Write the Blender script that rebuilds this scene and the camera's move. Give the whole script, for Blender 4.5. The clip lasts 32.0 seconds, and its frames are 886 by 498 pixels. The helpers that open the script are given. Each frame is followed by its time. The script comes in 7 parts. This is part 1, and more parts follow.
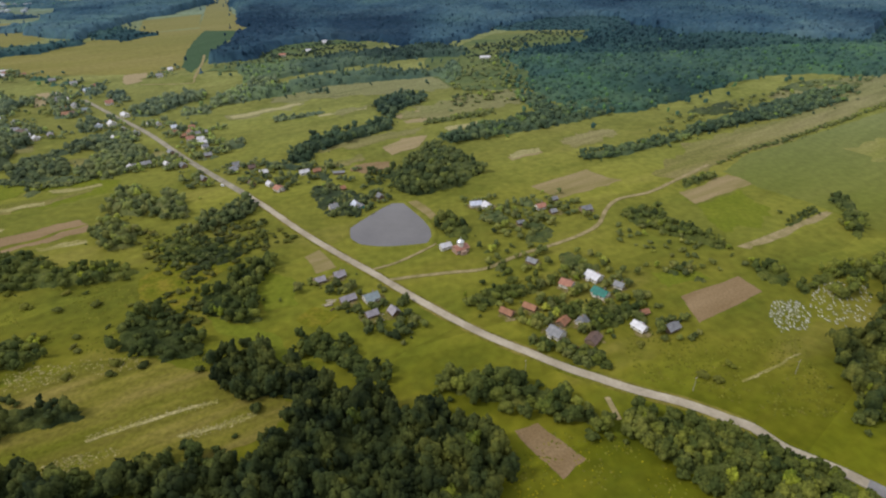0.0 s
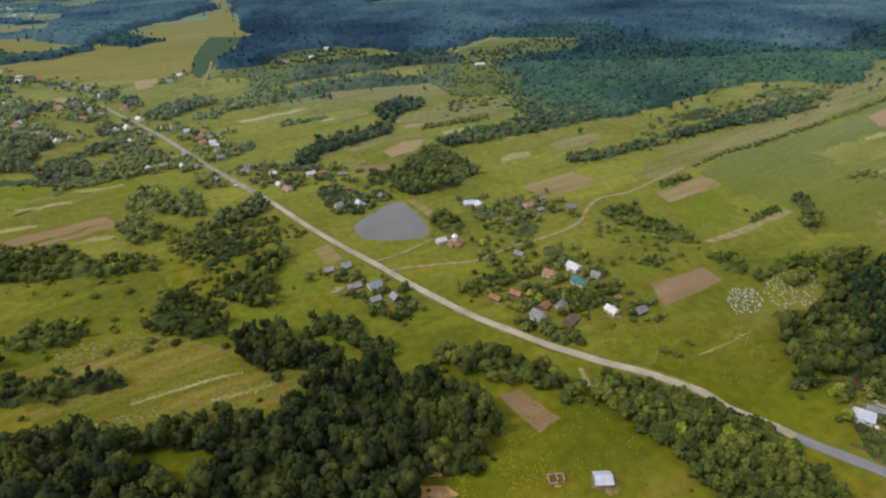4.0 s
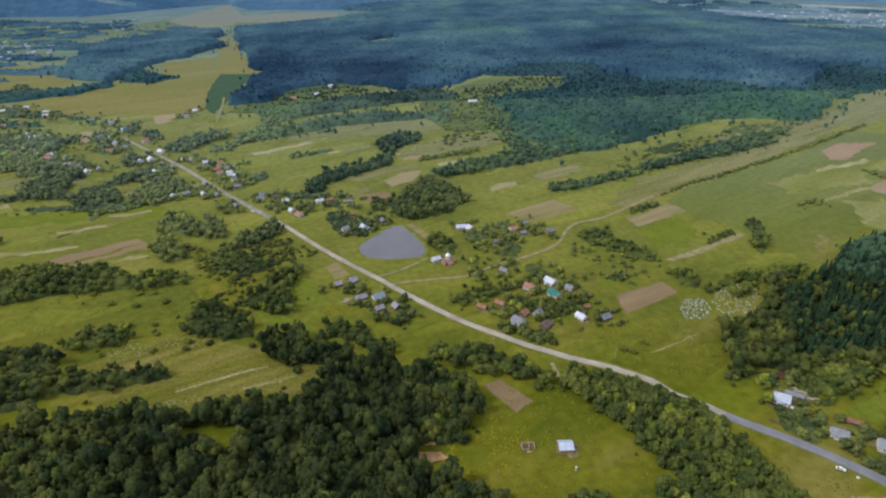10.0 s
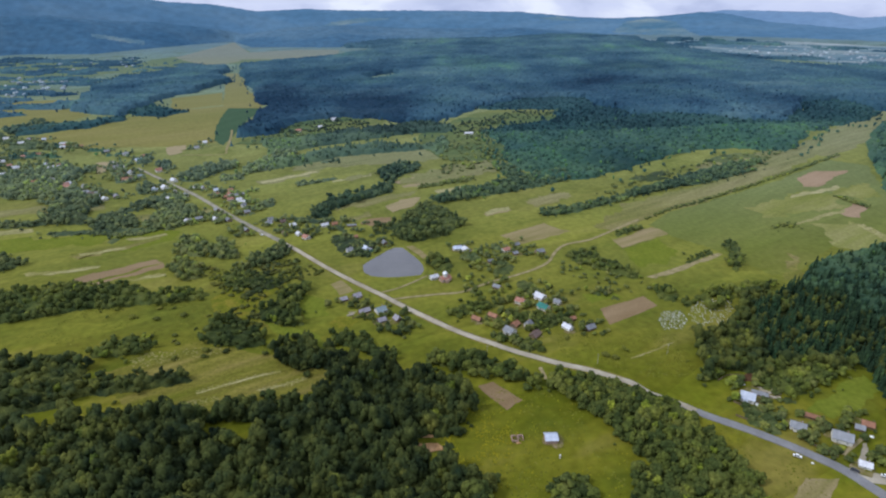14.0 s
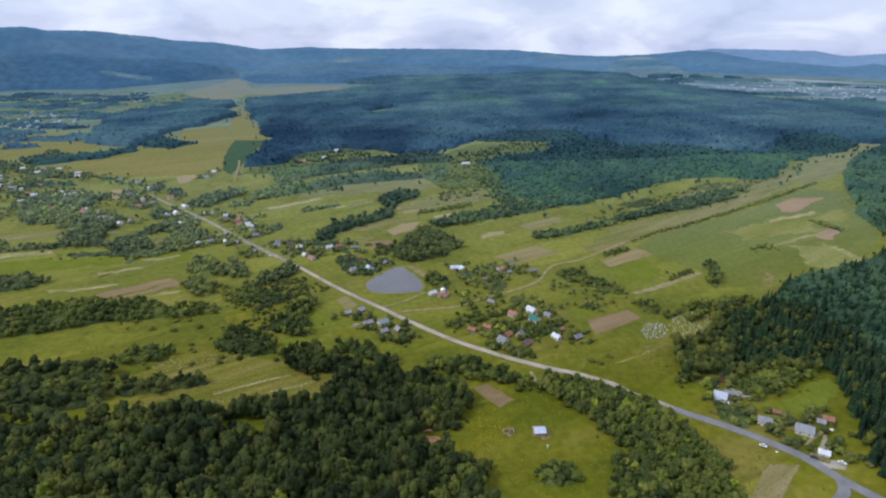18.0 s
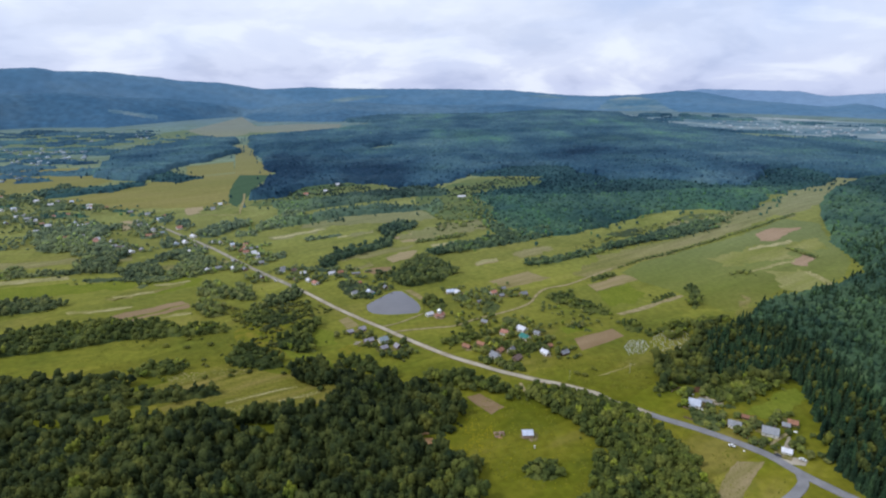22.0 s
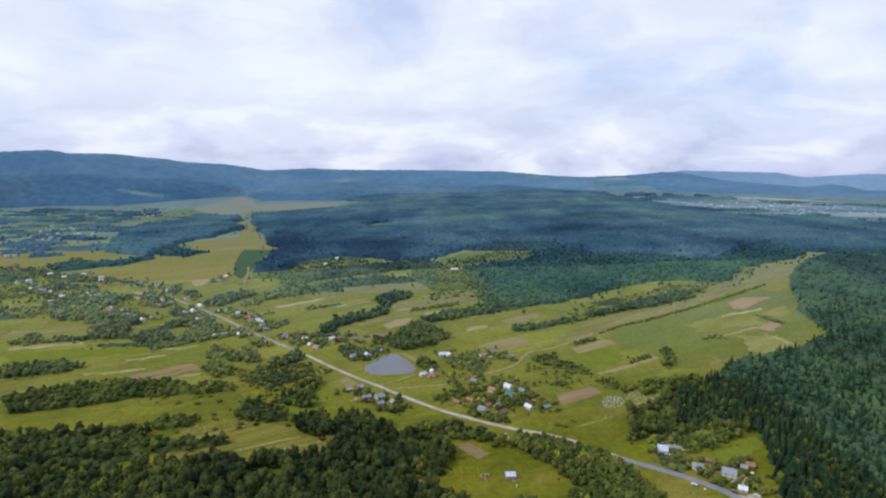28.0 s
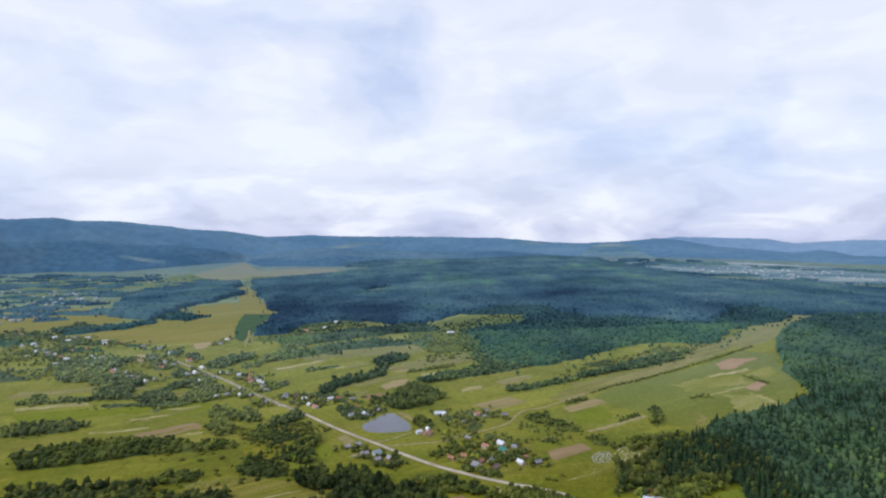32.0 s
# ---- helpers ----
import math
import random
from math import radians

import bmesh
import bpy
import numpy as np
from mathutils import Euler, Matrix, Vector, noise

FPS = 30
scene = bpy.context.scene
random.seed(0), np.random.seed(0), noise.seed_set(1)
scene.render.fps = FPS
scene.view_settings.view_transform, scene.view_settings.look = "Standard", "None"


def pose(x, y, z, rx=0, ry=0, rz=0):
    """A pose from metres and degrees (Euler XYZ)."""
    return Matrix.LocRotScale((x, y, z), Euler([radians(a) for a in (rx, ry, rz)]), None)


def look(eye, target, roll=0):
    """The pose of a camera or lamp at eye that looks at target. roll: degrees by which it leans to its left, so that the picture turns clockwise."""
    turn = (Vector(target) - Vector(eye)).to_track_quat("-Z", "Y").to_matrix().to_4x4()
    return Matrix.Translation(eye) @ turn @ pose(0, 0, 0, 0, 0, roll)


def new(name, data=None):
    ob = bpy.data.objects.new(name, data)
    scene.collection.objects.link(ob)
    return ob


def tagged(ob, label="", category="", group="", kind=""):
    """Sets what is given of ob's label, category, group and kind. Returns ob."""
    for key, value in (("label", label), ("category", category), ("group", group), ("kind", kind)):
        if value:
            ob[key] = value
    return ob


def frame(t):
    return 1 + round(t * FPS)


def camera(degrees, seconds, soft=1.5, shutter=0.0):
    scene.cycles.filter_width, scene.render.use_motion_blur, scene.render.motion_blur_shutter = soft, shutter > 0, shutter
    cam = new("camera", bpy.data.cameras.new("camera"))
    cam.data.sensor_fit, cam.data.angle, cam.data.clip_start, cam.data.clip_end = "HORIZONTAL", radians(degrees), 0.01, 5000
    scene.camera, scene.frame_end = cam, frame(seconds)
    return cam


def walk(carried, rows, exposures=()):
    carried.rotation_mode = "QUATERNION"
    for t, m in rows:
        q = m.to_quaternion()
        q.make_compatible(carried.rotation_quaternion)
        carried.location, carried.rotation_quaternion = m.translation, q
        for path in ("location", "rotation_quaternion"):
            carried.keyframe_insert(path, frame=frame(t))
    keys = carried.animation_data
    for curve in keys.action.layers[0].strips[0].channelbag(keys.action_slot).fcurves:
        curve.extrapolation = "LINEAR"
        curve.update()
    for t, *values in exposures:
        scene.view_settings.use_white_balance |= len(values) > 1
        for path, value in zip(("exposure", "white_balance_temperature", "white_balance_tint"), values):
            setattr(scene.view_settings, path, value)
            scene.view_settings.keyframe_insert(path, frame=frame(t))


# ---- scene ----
cam = camera(77.87, 32.0, soft=2.2)


def aim(x, y, z, yaw, pitch, roll):
    """A camera pose from a place in metres and the angles of its view in degrees."""
    a, b = radians(yaw), radians(pitch)
    way = Vector((-math.sin(a) * math.cos(b), math.cos(a) * math.cos(b), math.sin(b)))
    return look((x, y, z), Vector((x, y, z)) + 100 * way, roll)


walk(cam, [
    (0, aim(0.00, 0.00, 194.72, 0.972, -30.127, -1.117)),
    (1, aim(0.55, -9.68, 198.59, 0.848, -30.105, -1.069)),
    (2, aim(0.95, -19.24, 202.47, 0.785, -30.097, -0.997)),
    (3, aim(1.29, -28.78, 206.36, 0.706, -30.052, -0.951)),
    (3.5, aim(1.46, -33.55, 208.31, 0.681, -30.009, -0.940)),
    (5.5, aim(2.26, -52.80, 216.00, 0.571, -29.925, -0.883)),
    (6, aim(2.43, -57.63, 217.95, 0.529, -29.895, -0.870)),
    (7, aim(2.78, -67.29, 221.93, 0.409, -29.462, -0.828)),
    (8, aim(3.11, -76.90, 225.81, 0.288, -28.798, -0.777)),
    (9, aim(3.41, -86.54, 229.43, 0.227, -27.927, -0.670)),
    (10, aim(3.67, -96.16, 232.57, 0.171, -27.036, -0.638)),
    (11, aim(3.91, -105.87, 235.03, 0.132, -26.204, -0.627)),
    (12, aim(4.07, -115.66, 236.80, 0.059, -25.388, -0.653)),
    (13, aim(4.21, -125.53, 238.00, 0.000, -24.570, -0.664)),
    (14, aim(4.38, -135.49, 238.77, -0.064, -23.762, -0.655)),
    (14.5, aim(4.43, -140.47, 239.06, -0.085, -23.350, -0.642)),
    (16.5, aim(4.42, -160.81, 239.45, -0.192, -21.671, -0.597)),
    (17, aim(4.42, -165.92, 239.53, -0.203, -21.245, -0.574)),
    (18, aim(4.41, -176.17, 239.68, -0.303, -20.328, -0.565)),
    (19, aim(4.49, -186.45, 239.80, -0.350, -19.387, -0.546)),
    (20, aim(4.68, -196.80, 239.99, -0.434, -18.469, -0.494)),
    (21, aim(4.97, -207.25, 240.21, -0.515, -17.514, -0.499)),
    (22, aim(5.34, -217.66, 240.47, -0.611, -16.555, -0.501)),
    (23, aim(5.79, -227.98, 240.85, -0.677, -15.503, -0.491)),
    (24, aim(6.29, -238.34, 241.27, -0.763, -14.390, -0.483)),
    (25, aim(6.79, -248.74, 241.67, -0.850, -13.038, -0.490)),
    (25.5, aim(7.05, -253.96, 241.85, -0.902, -12.318, -0.465)),
    (27.5, aim(7.95, -274.97, 242.22, -1.077, -9.273, -0.455)),
    (28, aim(8.20, -280.30, 242.26, -1.157, -8.489, -0.415)),
    (29, aim(8.68, -291.01, 242.27, -1.238, -6.949, -0.419)),
    (30, aim(9.20, -301.85, 242.23, -1.300, -5.245, -0.415)),
    (31, aim(9.78, -312.86, 242.15, -1.361, -3.493, -0.436)),
    (32, aim(10.41, -323.95, 242.08, -1.446, -1.588, -0.472)),
], exposures=[(0, -0.03, 6750, 10), (3, 0.0, 6850, 10), (7, 0.0, 6500, 10), (12, 0.0, 5900, 10), (15, 0.0, 5820, 10), (19, 0.0, 5880, 10), (25, 0.03, 5980, 10), (32, 0.05, 6120, 10)])

# ---- light: a bright overcast sky with a soft sun behind thin cloud ----
SUN_AZIMUTH, SUN_HEIGHT = radians(-104), radians(49)


def overcast_sky():
    world = bpy.data.worlds.new("sky")
    scene.world = world
    world.use_nodes = True
    nt = world.node_tree
    nt.nodes.clear()
    n, li = nt.nodes.new, nt.links.new

    def op(kind, a, b=None, c=None):
        m = n("ShaderNodeMath")
        m.operation = kind
        for k, v in enumerate((a, b, c)):
            if v is None:
                continue
            if isinstance(v, (int, float)):
                m.inputs[k].default_value = v
            else:
                li(v, m.inputs[k])
        return m.outputs[0]

    where = n("ShaderNodeTexCoord")
    xyz = n("ShaderNodeSeparateXYZ")
    li(where.outputs["Generated"], xyz.inputs[0])
    up = op("MAXIMUM", xyz.outputs[2], 0.0)

    def clouds(scale, tall, detail, rough, shift):
        place = n("ShaderNodeMapping")
        place.inputs["Location"].default_value, place.inputs["Scale"].default_value = shift, (1, 1, tall)
        li(where.outputs["Generated"], place.inputs[0])
        t = n("ShaderNodeTexNoise")
        t.inputs["Scale"].default_value, t.inputs["Detail"].default_value = scale, detail
        t.inputs["Roughness"].default_value, t.inputs["Distortion"].default_value = rough, 0.3
        li(place.outputs[0], t.inputs["Vector"])
        return t.outputs["Fac"]

    def ramp(fac, *stops):
        r = n("ShaderNodeValToRGB")
        r.color_ramp.interpolation = "EASE"
        while len(r.color_ramp.elements) < len(stops):
            r.color_ramp.elements.new(0.5)
        for e, (at, col) in zip(r.color_ramp.elements, stops):
            e.position, e.color = at, (*col, 1)
        li(fac, r.inputs[0])
        return r.outputs[0]

    def blend(fac, a, b):
        m = n("ShaderNodeMix")
        m.data_type = "RGBA"
        if isinstance(fac, float):
            m.inputs[0].default_value = fac
        else:
            li(fac, m.inputs[0])
        li(a, m.inputs[6]), li(b, m.inputs[7])
        return m.outputs[2]

    sheet = ramp(clouds(2.9, 1.3, 6, 0.50, (3.1, 0.4, 0)), (0.36, (0.62, 0.71, 0.91)), (0.47, (0.81, 0.85, 0.96)), (0.56, (0.95, 0.96, 1.0)))
    under = ramp(clouds(5.6, 2.8, 8, 0.52, (0.7, 5.3, 0)), (0.36, (0.50, 0.54, 0.75)), (0.49, (0.67, 0.70, 0.89)), (0.63, (0.92, 0.93, 1.0)))
    low = op("SUBTRACT", 1.0, op("MULTIPLY", up, 5.0))
    cover = blend(op("MAXIMUM", op("MULTIPLY", low, 0.90), 0.28), sheet, under)
    clear = n("ShaderNodeTexSky")
    clear.sky_type, clear.sun_disc = "NISHITA", False
    clear.sun_elevation, clear.sun_rotation = SUN_HEIGHT, SUN_AZIMUTH
    dim = n("ShaderNodeVectorMath")
    dim.operation = "SCALE"
    dim.inputs["Scale"].default_value = 0.12
    li(clear.outputs[0], dim.inputs[0])
    back = n("ShaderNodeBackground")
    li(blend(0.88, dim.outputs[0], cover), back.inputs[0])
    back.inputs[1].default_value = 1.0
    li(back.outputs[0], n("ShaderNodeOutputWorld").inputs[0])


overcast_sky()
sun = new("sun", bpy.data.lights.new("sun", "SUN"))
sun.data.energy, sun.data.angle, sun.data.color = 2.0, radians(12), (1.0, 0.96, 0.88)
sun.matrix_world = look((math.sin(SUN_AZIMUTH) * math.cos(SUN_HEIGHT) * 900, math.cos(SUN_AZIMUTH) * math.cos(SUN_HEIGHT) * 900, math.sin(SUN_HEIGHT) * 900), (0, 0, 0))
scene.view_settings.exposure = 0.0

# ---- materials ----


def material(name, colours, scale, rough=0.9, fine=0.0, fine_scale=4.0, bump=0.0, stretch=None, metal=0.0, island=0.0, each=0.0, local=False, contrast=(0.35, 0.65), ridges=0.0, haze_tones=None, streak=0.0, patch=None, foliage=False, parcels=0.0):
    """A surface whose colour wanders through the given colours at the scale (1/m), with finer grain, relief and variation from piece to piece."""
    m = bpy.data.materials.new(name)
    m.use_nodes = True
    nt = m.node_tree
    n, li = nt.nodes.new, nt.links.new
    bsdf = nt.nodes["Principled BSDF"]
    bsdf.inputs["Roughness"].default_value, bsdf.inputs["Metallic"].default_value = rough, metal
    bsdf.inputs["Specular IOR Level"].default_value = 0.06 if rough > 0.7 else 0.5
    if local:
        at = n("ShaderNodeTexCoord").outputs["Object"]
    else:
        at = n("ShaderNodeNewGeometry").outputs["Position"]
    place = n("ShaderNodeMapping")
    li(at, place.inputs[0])
    if stretch:
        turn, along = stretch
        place.vector_type = "TEXTURE"
        place.inputs["Rotation"].default_value = (0, 0, radians(turn))
        place.inputs["Scale"].default_value = (along, 1, 1)
    big = n("ShaderNodeTexNoise")
    big.inputs["Scale"].default_value, big.inputs["Detail"].default_value = scale, 5
    big.inputs["Roughness"].default_value = 0.6
    li(place.outputs[0], big.inputs["Vector"])
    r = n("ShaderNodeValToRGB")
    while len(r.color_ramp.elements) < len(colours):
        r.color_ramp.elements.new(0.5)
    for k, c in enumerate(colours):
        e = r.color_ramp.elements[k]
        e.position = contrast[0] + (contrast[1] - contrast[0]) * k / max(1, len(colours) - 1)
        e.color = (*c, 1)
    li(big.outputs["Fac"], r.inputs[0])
    colour = r.outputs[0]
    for tone, low, high, *share in haze_tones or ():
        # northing mixes in paler, cooler tones: aerial haze painted into the base colour
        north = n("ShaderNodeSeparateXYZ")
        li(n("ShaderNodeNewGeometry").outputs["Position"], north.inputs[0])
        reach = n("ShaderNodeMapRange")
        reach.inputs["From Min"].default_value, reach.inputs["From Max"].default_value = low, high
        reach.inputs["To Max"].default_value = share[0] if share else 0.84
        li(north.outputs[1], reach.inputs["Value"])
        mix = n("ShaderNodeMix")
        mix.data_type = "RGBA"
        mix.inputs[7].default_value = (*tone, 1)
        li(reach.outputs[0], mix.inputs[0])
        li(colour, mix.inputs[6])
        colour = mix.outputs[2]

    def vary(colour, value, depth, low=0.0, high=1.0):
        span = n("ShaderNodeMapRange")
        span.inputs["From Min"].default_value, span.inputs["From Max"].default_value = low, high
        span.inputs["To Min"].default_value, span.inputs["To Max"].default_value = 1 - depth, 1 + depth
        li(value, span.inputs["Value"])
        mul = n("ShaderNodeVectorMath")
        mul.operation = "SCALE"
        li(colour, mul.inputs[0]), li(span.outputs[0], mul.inputs["Scale"])
        return mul.outputs[0]

    if patch:
        # damp, dry and trodden patches of another tone
        tone, size, share = patch
        blot = n("ShaderNodeTexNoise")
        blot.inputs["Scale"].default_value, blot.inputs["Detail"].default_value, blot.inputs["Roughness"].default_value = size, 7, 0.68
        li(at, blot.inputs["Vector"])
        cut = n("ShaderNodeMapRange")
        cut.inputs["From Min"].default_value, cut.inputs["From Max"].default_value, cut.inputs["To Max"].default_value = 0.50, 0.72, share
        li(blot.outputs["Fac"], cut.inputs["Value"])
        mix = n("ShaderNodeMix")
        mix.data_type = "RGBA"
        mix.inputs[7].default_value = (*tone, 1)
        li(cut.outputs[0], mix.inputs[0]), li(colour, mix.inputs[6])
        colour = mix.outputs[2]
    if parcels:
        # long narrow parcels, each mown at another time
        lots = n("ShaderNodeTexVoronoi")
        lots.inputs["Scale"].default_value, lots.inputs["Randomness"].default_value = 0.024, 0.9
        lay = n("ShaderNodeMapping")
        lay.vector_type = "TEXTURE"
        lay.inputs["Rotation"].default_value, lay.inputs["Scale"].default_value = (0, 0, radians(31)), (4.5, 1, 1)
        li(at, lay.inputs[0])
        li(lay.outputs[0], lots.inputs["Vector"])
        pick = n("ShaderNodeSeparateColor")
        li(lots.outputs["Color"], pick.inputs[0])
        colour = vary(colour, pick.outputs[0], parcels)
    if streak:
        # faint parallel strips of old parcels and mowing
        lines = n("ShaderNodeTexNoise")
        lines.inputs["Scale"].default_value, lines.inputs["Detail"].default_value = 0.16, 3
        lane = n("ShaderNodeMapping")
        lane.vector_type = "TEXTURE"
        lane.inputs["Rotation"].default_value, lane.inputs["Scale"].default_value = (0, 0, radians(31)), (14, 1, 1)
        li(at, lane.inputs[0])
        li(lane.outputs[0], lines.inputs["Vector"])
        colour = vary(colour, lines.outputs["Fac"], streak)
    if fine or bump:
        grain = n("ShaderNodeTexNoise")
        grain.inputs["Scale"].default_value, grain.inputs["Detail"].default_value = fine_scale, 4
        li(at, grain.inputs["Vector"])
        if fine:
            colour = vary(colour, grain.outputs["Fac"], fine, 0.28, 0.72)
        if bump:
            relief = n("ShaderNodeBump")
            relief.inputs["Strength"].default_value, relief.inputs["Distance"].default_value = min(1, bump), bump
            li(grain.outputs["Fac"], relief.inputs["Height"])
            li(relief.outputs[0], bsdf.inputs["Normal"])
    if ridges:
        wave = n("ShaderNodeTexWave")
        wave.bands_direction = "X"
        wave.inputs["Scale"].default_value = ridges
        li(at, wave.inputs["Vector"])
        relief = n("ShaderNodeBump")
        relief.inputs["Strength"].default_value, relief.inputs["Distance"].default_value = 0.6, 0.05
        li(wave.outputs["Fac"], relief.inputs["Height"])
        li(relief.outputs[0], bsdf.inputs["Normal"])
    if foliage:
        # from tree to tree: dark bluish crowns, plain green ones, a few yellowing ones
        kind = n("ShaderNodeAttribute")
        kind.attribute_name = "tint"
        tone = n("ShaderNodeValToRGB")
        stops = ((0.0, (0.14, 0.17, 0.22)), (0.35, (0.33, 0.36, 0.39)), (0.60, (0.52, 0.50, 0.46)), (0.85, (0.68, 0.66, 0.47)), (1.0, (0.92, 0.92, 0.42)))
        if foliage == "needle":
            stops = ((0.0, (0.17, 0.19, 0.23)), (0.5, (0.36, 0.37, 0.38)), (1.0, (0.60, 0.60, 0.50)))
        while len(tone.color_ramp.elements) < len(stops):
            tone.color_ramp.elements.new(0.5)
        for e, (pos, c) in zip(tone.color_ramp.elements, stops):
            e.position, e.color = pos, (*c, 1)
        li(kind.outputs["Fac"], tone.inputs[0])
        mul = n("ShaderNodeVectorMath")
        mul.operation = "MULTIPLY"
        li(colour, mul.inputs[0]), li(tone.outputs[0], mul.inputs[1])
        twice = n("ShaderNodeVectorMath")
        twice.operation = "SCALE"
        twice.inputs["Scale"].default_value = 2.0
        li(mul.outputs[0], twice.inputs[0])
        colour = twice.outputs[0]
    if island:
        colour = vary(colour, n("ShaderNodeNewGeometry").outputs["Random Per Island"], island)
    if each:
        colour = vary(colour, n("ShaderNodeObjectInfo").outputs["Random"], each)
    li(colour, bsdf.inputs["Base Color"])
    return m


GRAZED = material("grazed_meadow", [(0.112, 0.130, 0.017), (0.132, 0.144, 0.024), (0.158, 0.160, 0.035)], 0.014, fine=0.15, fine_scale=0.2, stretch=(31, 3.0), streak=0.12, parcels=0.08, haze_tones=[((0.136, 0.162, 0.072), 350, 620, 0.75)])
GRASS = material("grass", [(0.074, 0.088, 0.005), (0.104, 0.112, 0.007), (0.144, 0.138, 0.012), (0.198, 0.170, 0.034)], 0.016, fine=0.20, fine_scale=0.16, bump=0.1, stretch=(31, 2.4), contrast=(0.33, 0.66), haze_tones=[((0.176, 0.184, 0.038), 170, 380, 0.60), ((0.194, 0.216, 0.092), 430, 1050), ((0.118, 0.178, 0.150), 1000, 1600), ((0.105, 0.165, 0.200), 2200, 3000, 0.9)], streak=0.13, patch=((0.066, 0.088, 0.012), 0.018, 0.6), parcels=0.13)
DRY_GRASS = material("dry_grass", [(0.104, 0.110, 0.012), (0.142, 0.130, 0.022), (0.190, 0.158, 0.042)], 0.05, fine=0.25, fine_scale=0.4, bump=0.1, stretch=(31, 5.0), streak=0.5)
SCRUB = material("scrub_leaf", [(0.070, 0.082, 0.016), (0.094, 0.102, 0.021), (0.122, 0.116, 0.030)], 0.04, rough=0.75, fine=0.25, fine_scale=0.8, island=0.07, foliage=True)
# litter colour darkened to paint the shade in gaps between crowns
LITTER_SHADE = material("shaded_leaf_litter", [(0.020, 0.026, 0.008), (0.038, 0.044, 0.012)], 0.2, fine=0.4, fine_scale=0.6)
BRIGHT_GRASS = material("bright_grass", [(0.112, 0.138, 0.013), (0.142, 0.160, 0.018)], 0.05, fine=0.18, fine_scale=0.3, bump=0.05)
TAN_GRASS = material("tan_grass", [(0.126, 0.130, 0.022), (0.164, 0.150, 0.040), (0.212, 0.180, 0.074)], 0.035, fine=0.25, fine_scale=0.35, bump=0.1, stretch=(31, 6.0), haze_tones=[((0.182, 0.192, 0.102), 400, 800), ((0.160, 0.184, 0.168), 1800, 2600)], streak=0.4)
HAY = material("dry_hay", [(0.15, 0.142, 0.040), (0.225, 0.205, 0.080), (0.32, 0.285, 0.140)], 0.4, fine=0.4, fine_scale=1.5, island=0.25)
STRAW = material("straw", [(0.150, 0.146, 0.026), (0.210, 0.194, 0.056), (0.30, 0.270, 0.125)], 0.14, fine=0.5, fine_scale=0.9, bump=0.3, stretch=(31, 5.0), contrast=(0.40, 0.62), haze_tones=[((0.34, 0.315, 0.18), 300, 620, 0.7)])
YARD = material("yard_earth", [(0.100, 0.108, 0.012), (0.150, 0.132, 0.040), (0.235, 0.190, 0.105)], 0.22, fine=0.3, fine_scale=0.9, bump=0.1)
PALE_GRASS = material("pale_mown_grass", [(0.140, 0.156, 0.034), (0.178, 0.184, 0.052), (0.225, 0.215, 0.082)], 0.03, fine=0.2, fine_scale=0.35, bump=0.1, stretch=(31, 5.0), streak=0.2)
WEED_YELLOW = material("flowering_weed", [(0.16, 0.155, 0.008), (0.26, 0.225, 0.012)], 0.5, fine=0.3, fine_scale=1.5, island=0.25)
WEED_GREEN = material("tussock", [(0.084, 0.096, 0.010), (0.115, 0.120, 0.014), (0.150, 0.140, 0.024)], 0.3, fine=0.3, fine_scale=1.2, island=0.3)
CONCRETE = material("concrete", [(0.26, 0.25, 0.22), (0.36, 0.35, 0.31)], 1.0, rough=0.8, fine=0.1, local=True)
SOIL = material("soil", [(0.185, 0.128, 0.066), (0.250, 0.180, 0.102)], 0.06, fine=0.2, fine_scale=0.8, bump=0.3, stretch=(31, 5.0))
SOIL_DRY = material("dry_soil", [(0.158, 0.142, 0.046), (0.215, 0.178, 0.078), (0.26, 0.205, 0.108)], 0.09, fine=0.2, fine_scale=0.8, bump=0.3, stretch=(31, 8.0), haze_tones=[((0.30, 0.245, 0.150), 420, 680, 0.8)])
SOIL_PINK = material("pinkish_soil", [(0.235, 0.165, 0.100), (0.30, 0.215, 0.140)], 0.05, fine=0.2, fine_scale=0.8, bump=0.3, stretch=(31, 5.0))
SOIL_DARK = material("dark_soil", [(0.07, 0.035, 0.02), (0.10, 0.055, 0.03)], 0.2, fine=0.2, bump=0.3)
CLAY = material("clay", [(0.36, 0.20, 0.085), (0.46, 0.28, 0.14)], 0.2, fine=0.25, fine_scale=0.8, bump=0.6)
CROP_YELLOW = material("ripening_crop", [(0.150, 0.148, 0.034), (0.182, 0.166, 0.046), (0.205, 0.180, 0.060)], 0.012, fine=0.15, fine_scale=0.15, stretch=(20, 5.0), haze_tones=[((0.172, 0.168, 0.070), 700, 1500), ((0.160, 0.195, 0.150), 1500, 2500)], streak=0.25)
ROUGH_GRASS = material("rough_grass", [(0.090, 0.106, 0.008), (0.130, 0.130, 0.012), (0.180, 0.152, 0.020)], 0.09, fine=0.25, fine_scale=0.4, bump=0.1)
# the bluish grey paints distance haze onto the far houses
FAR_WALL = material("hazed_plaster", [(0.20, 0.25, 0.29), (0.34, 0.38, 0.41)], 0.05, fine=0.2, fine_scale=0.05, island=0.3)
PASTURE = material("hillside_pasture", [(0.062, 0.100, 0.048), (0.100, 0.130, 0.050), (0.150, 0.160, 0.056)], 0.014, fine=0.2, fine_scale=0.15, stretch=(15, 2.5))
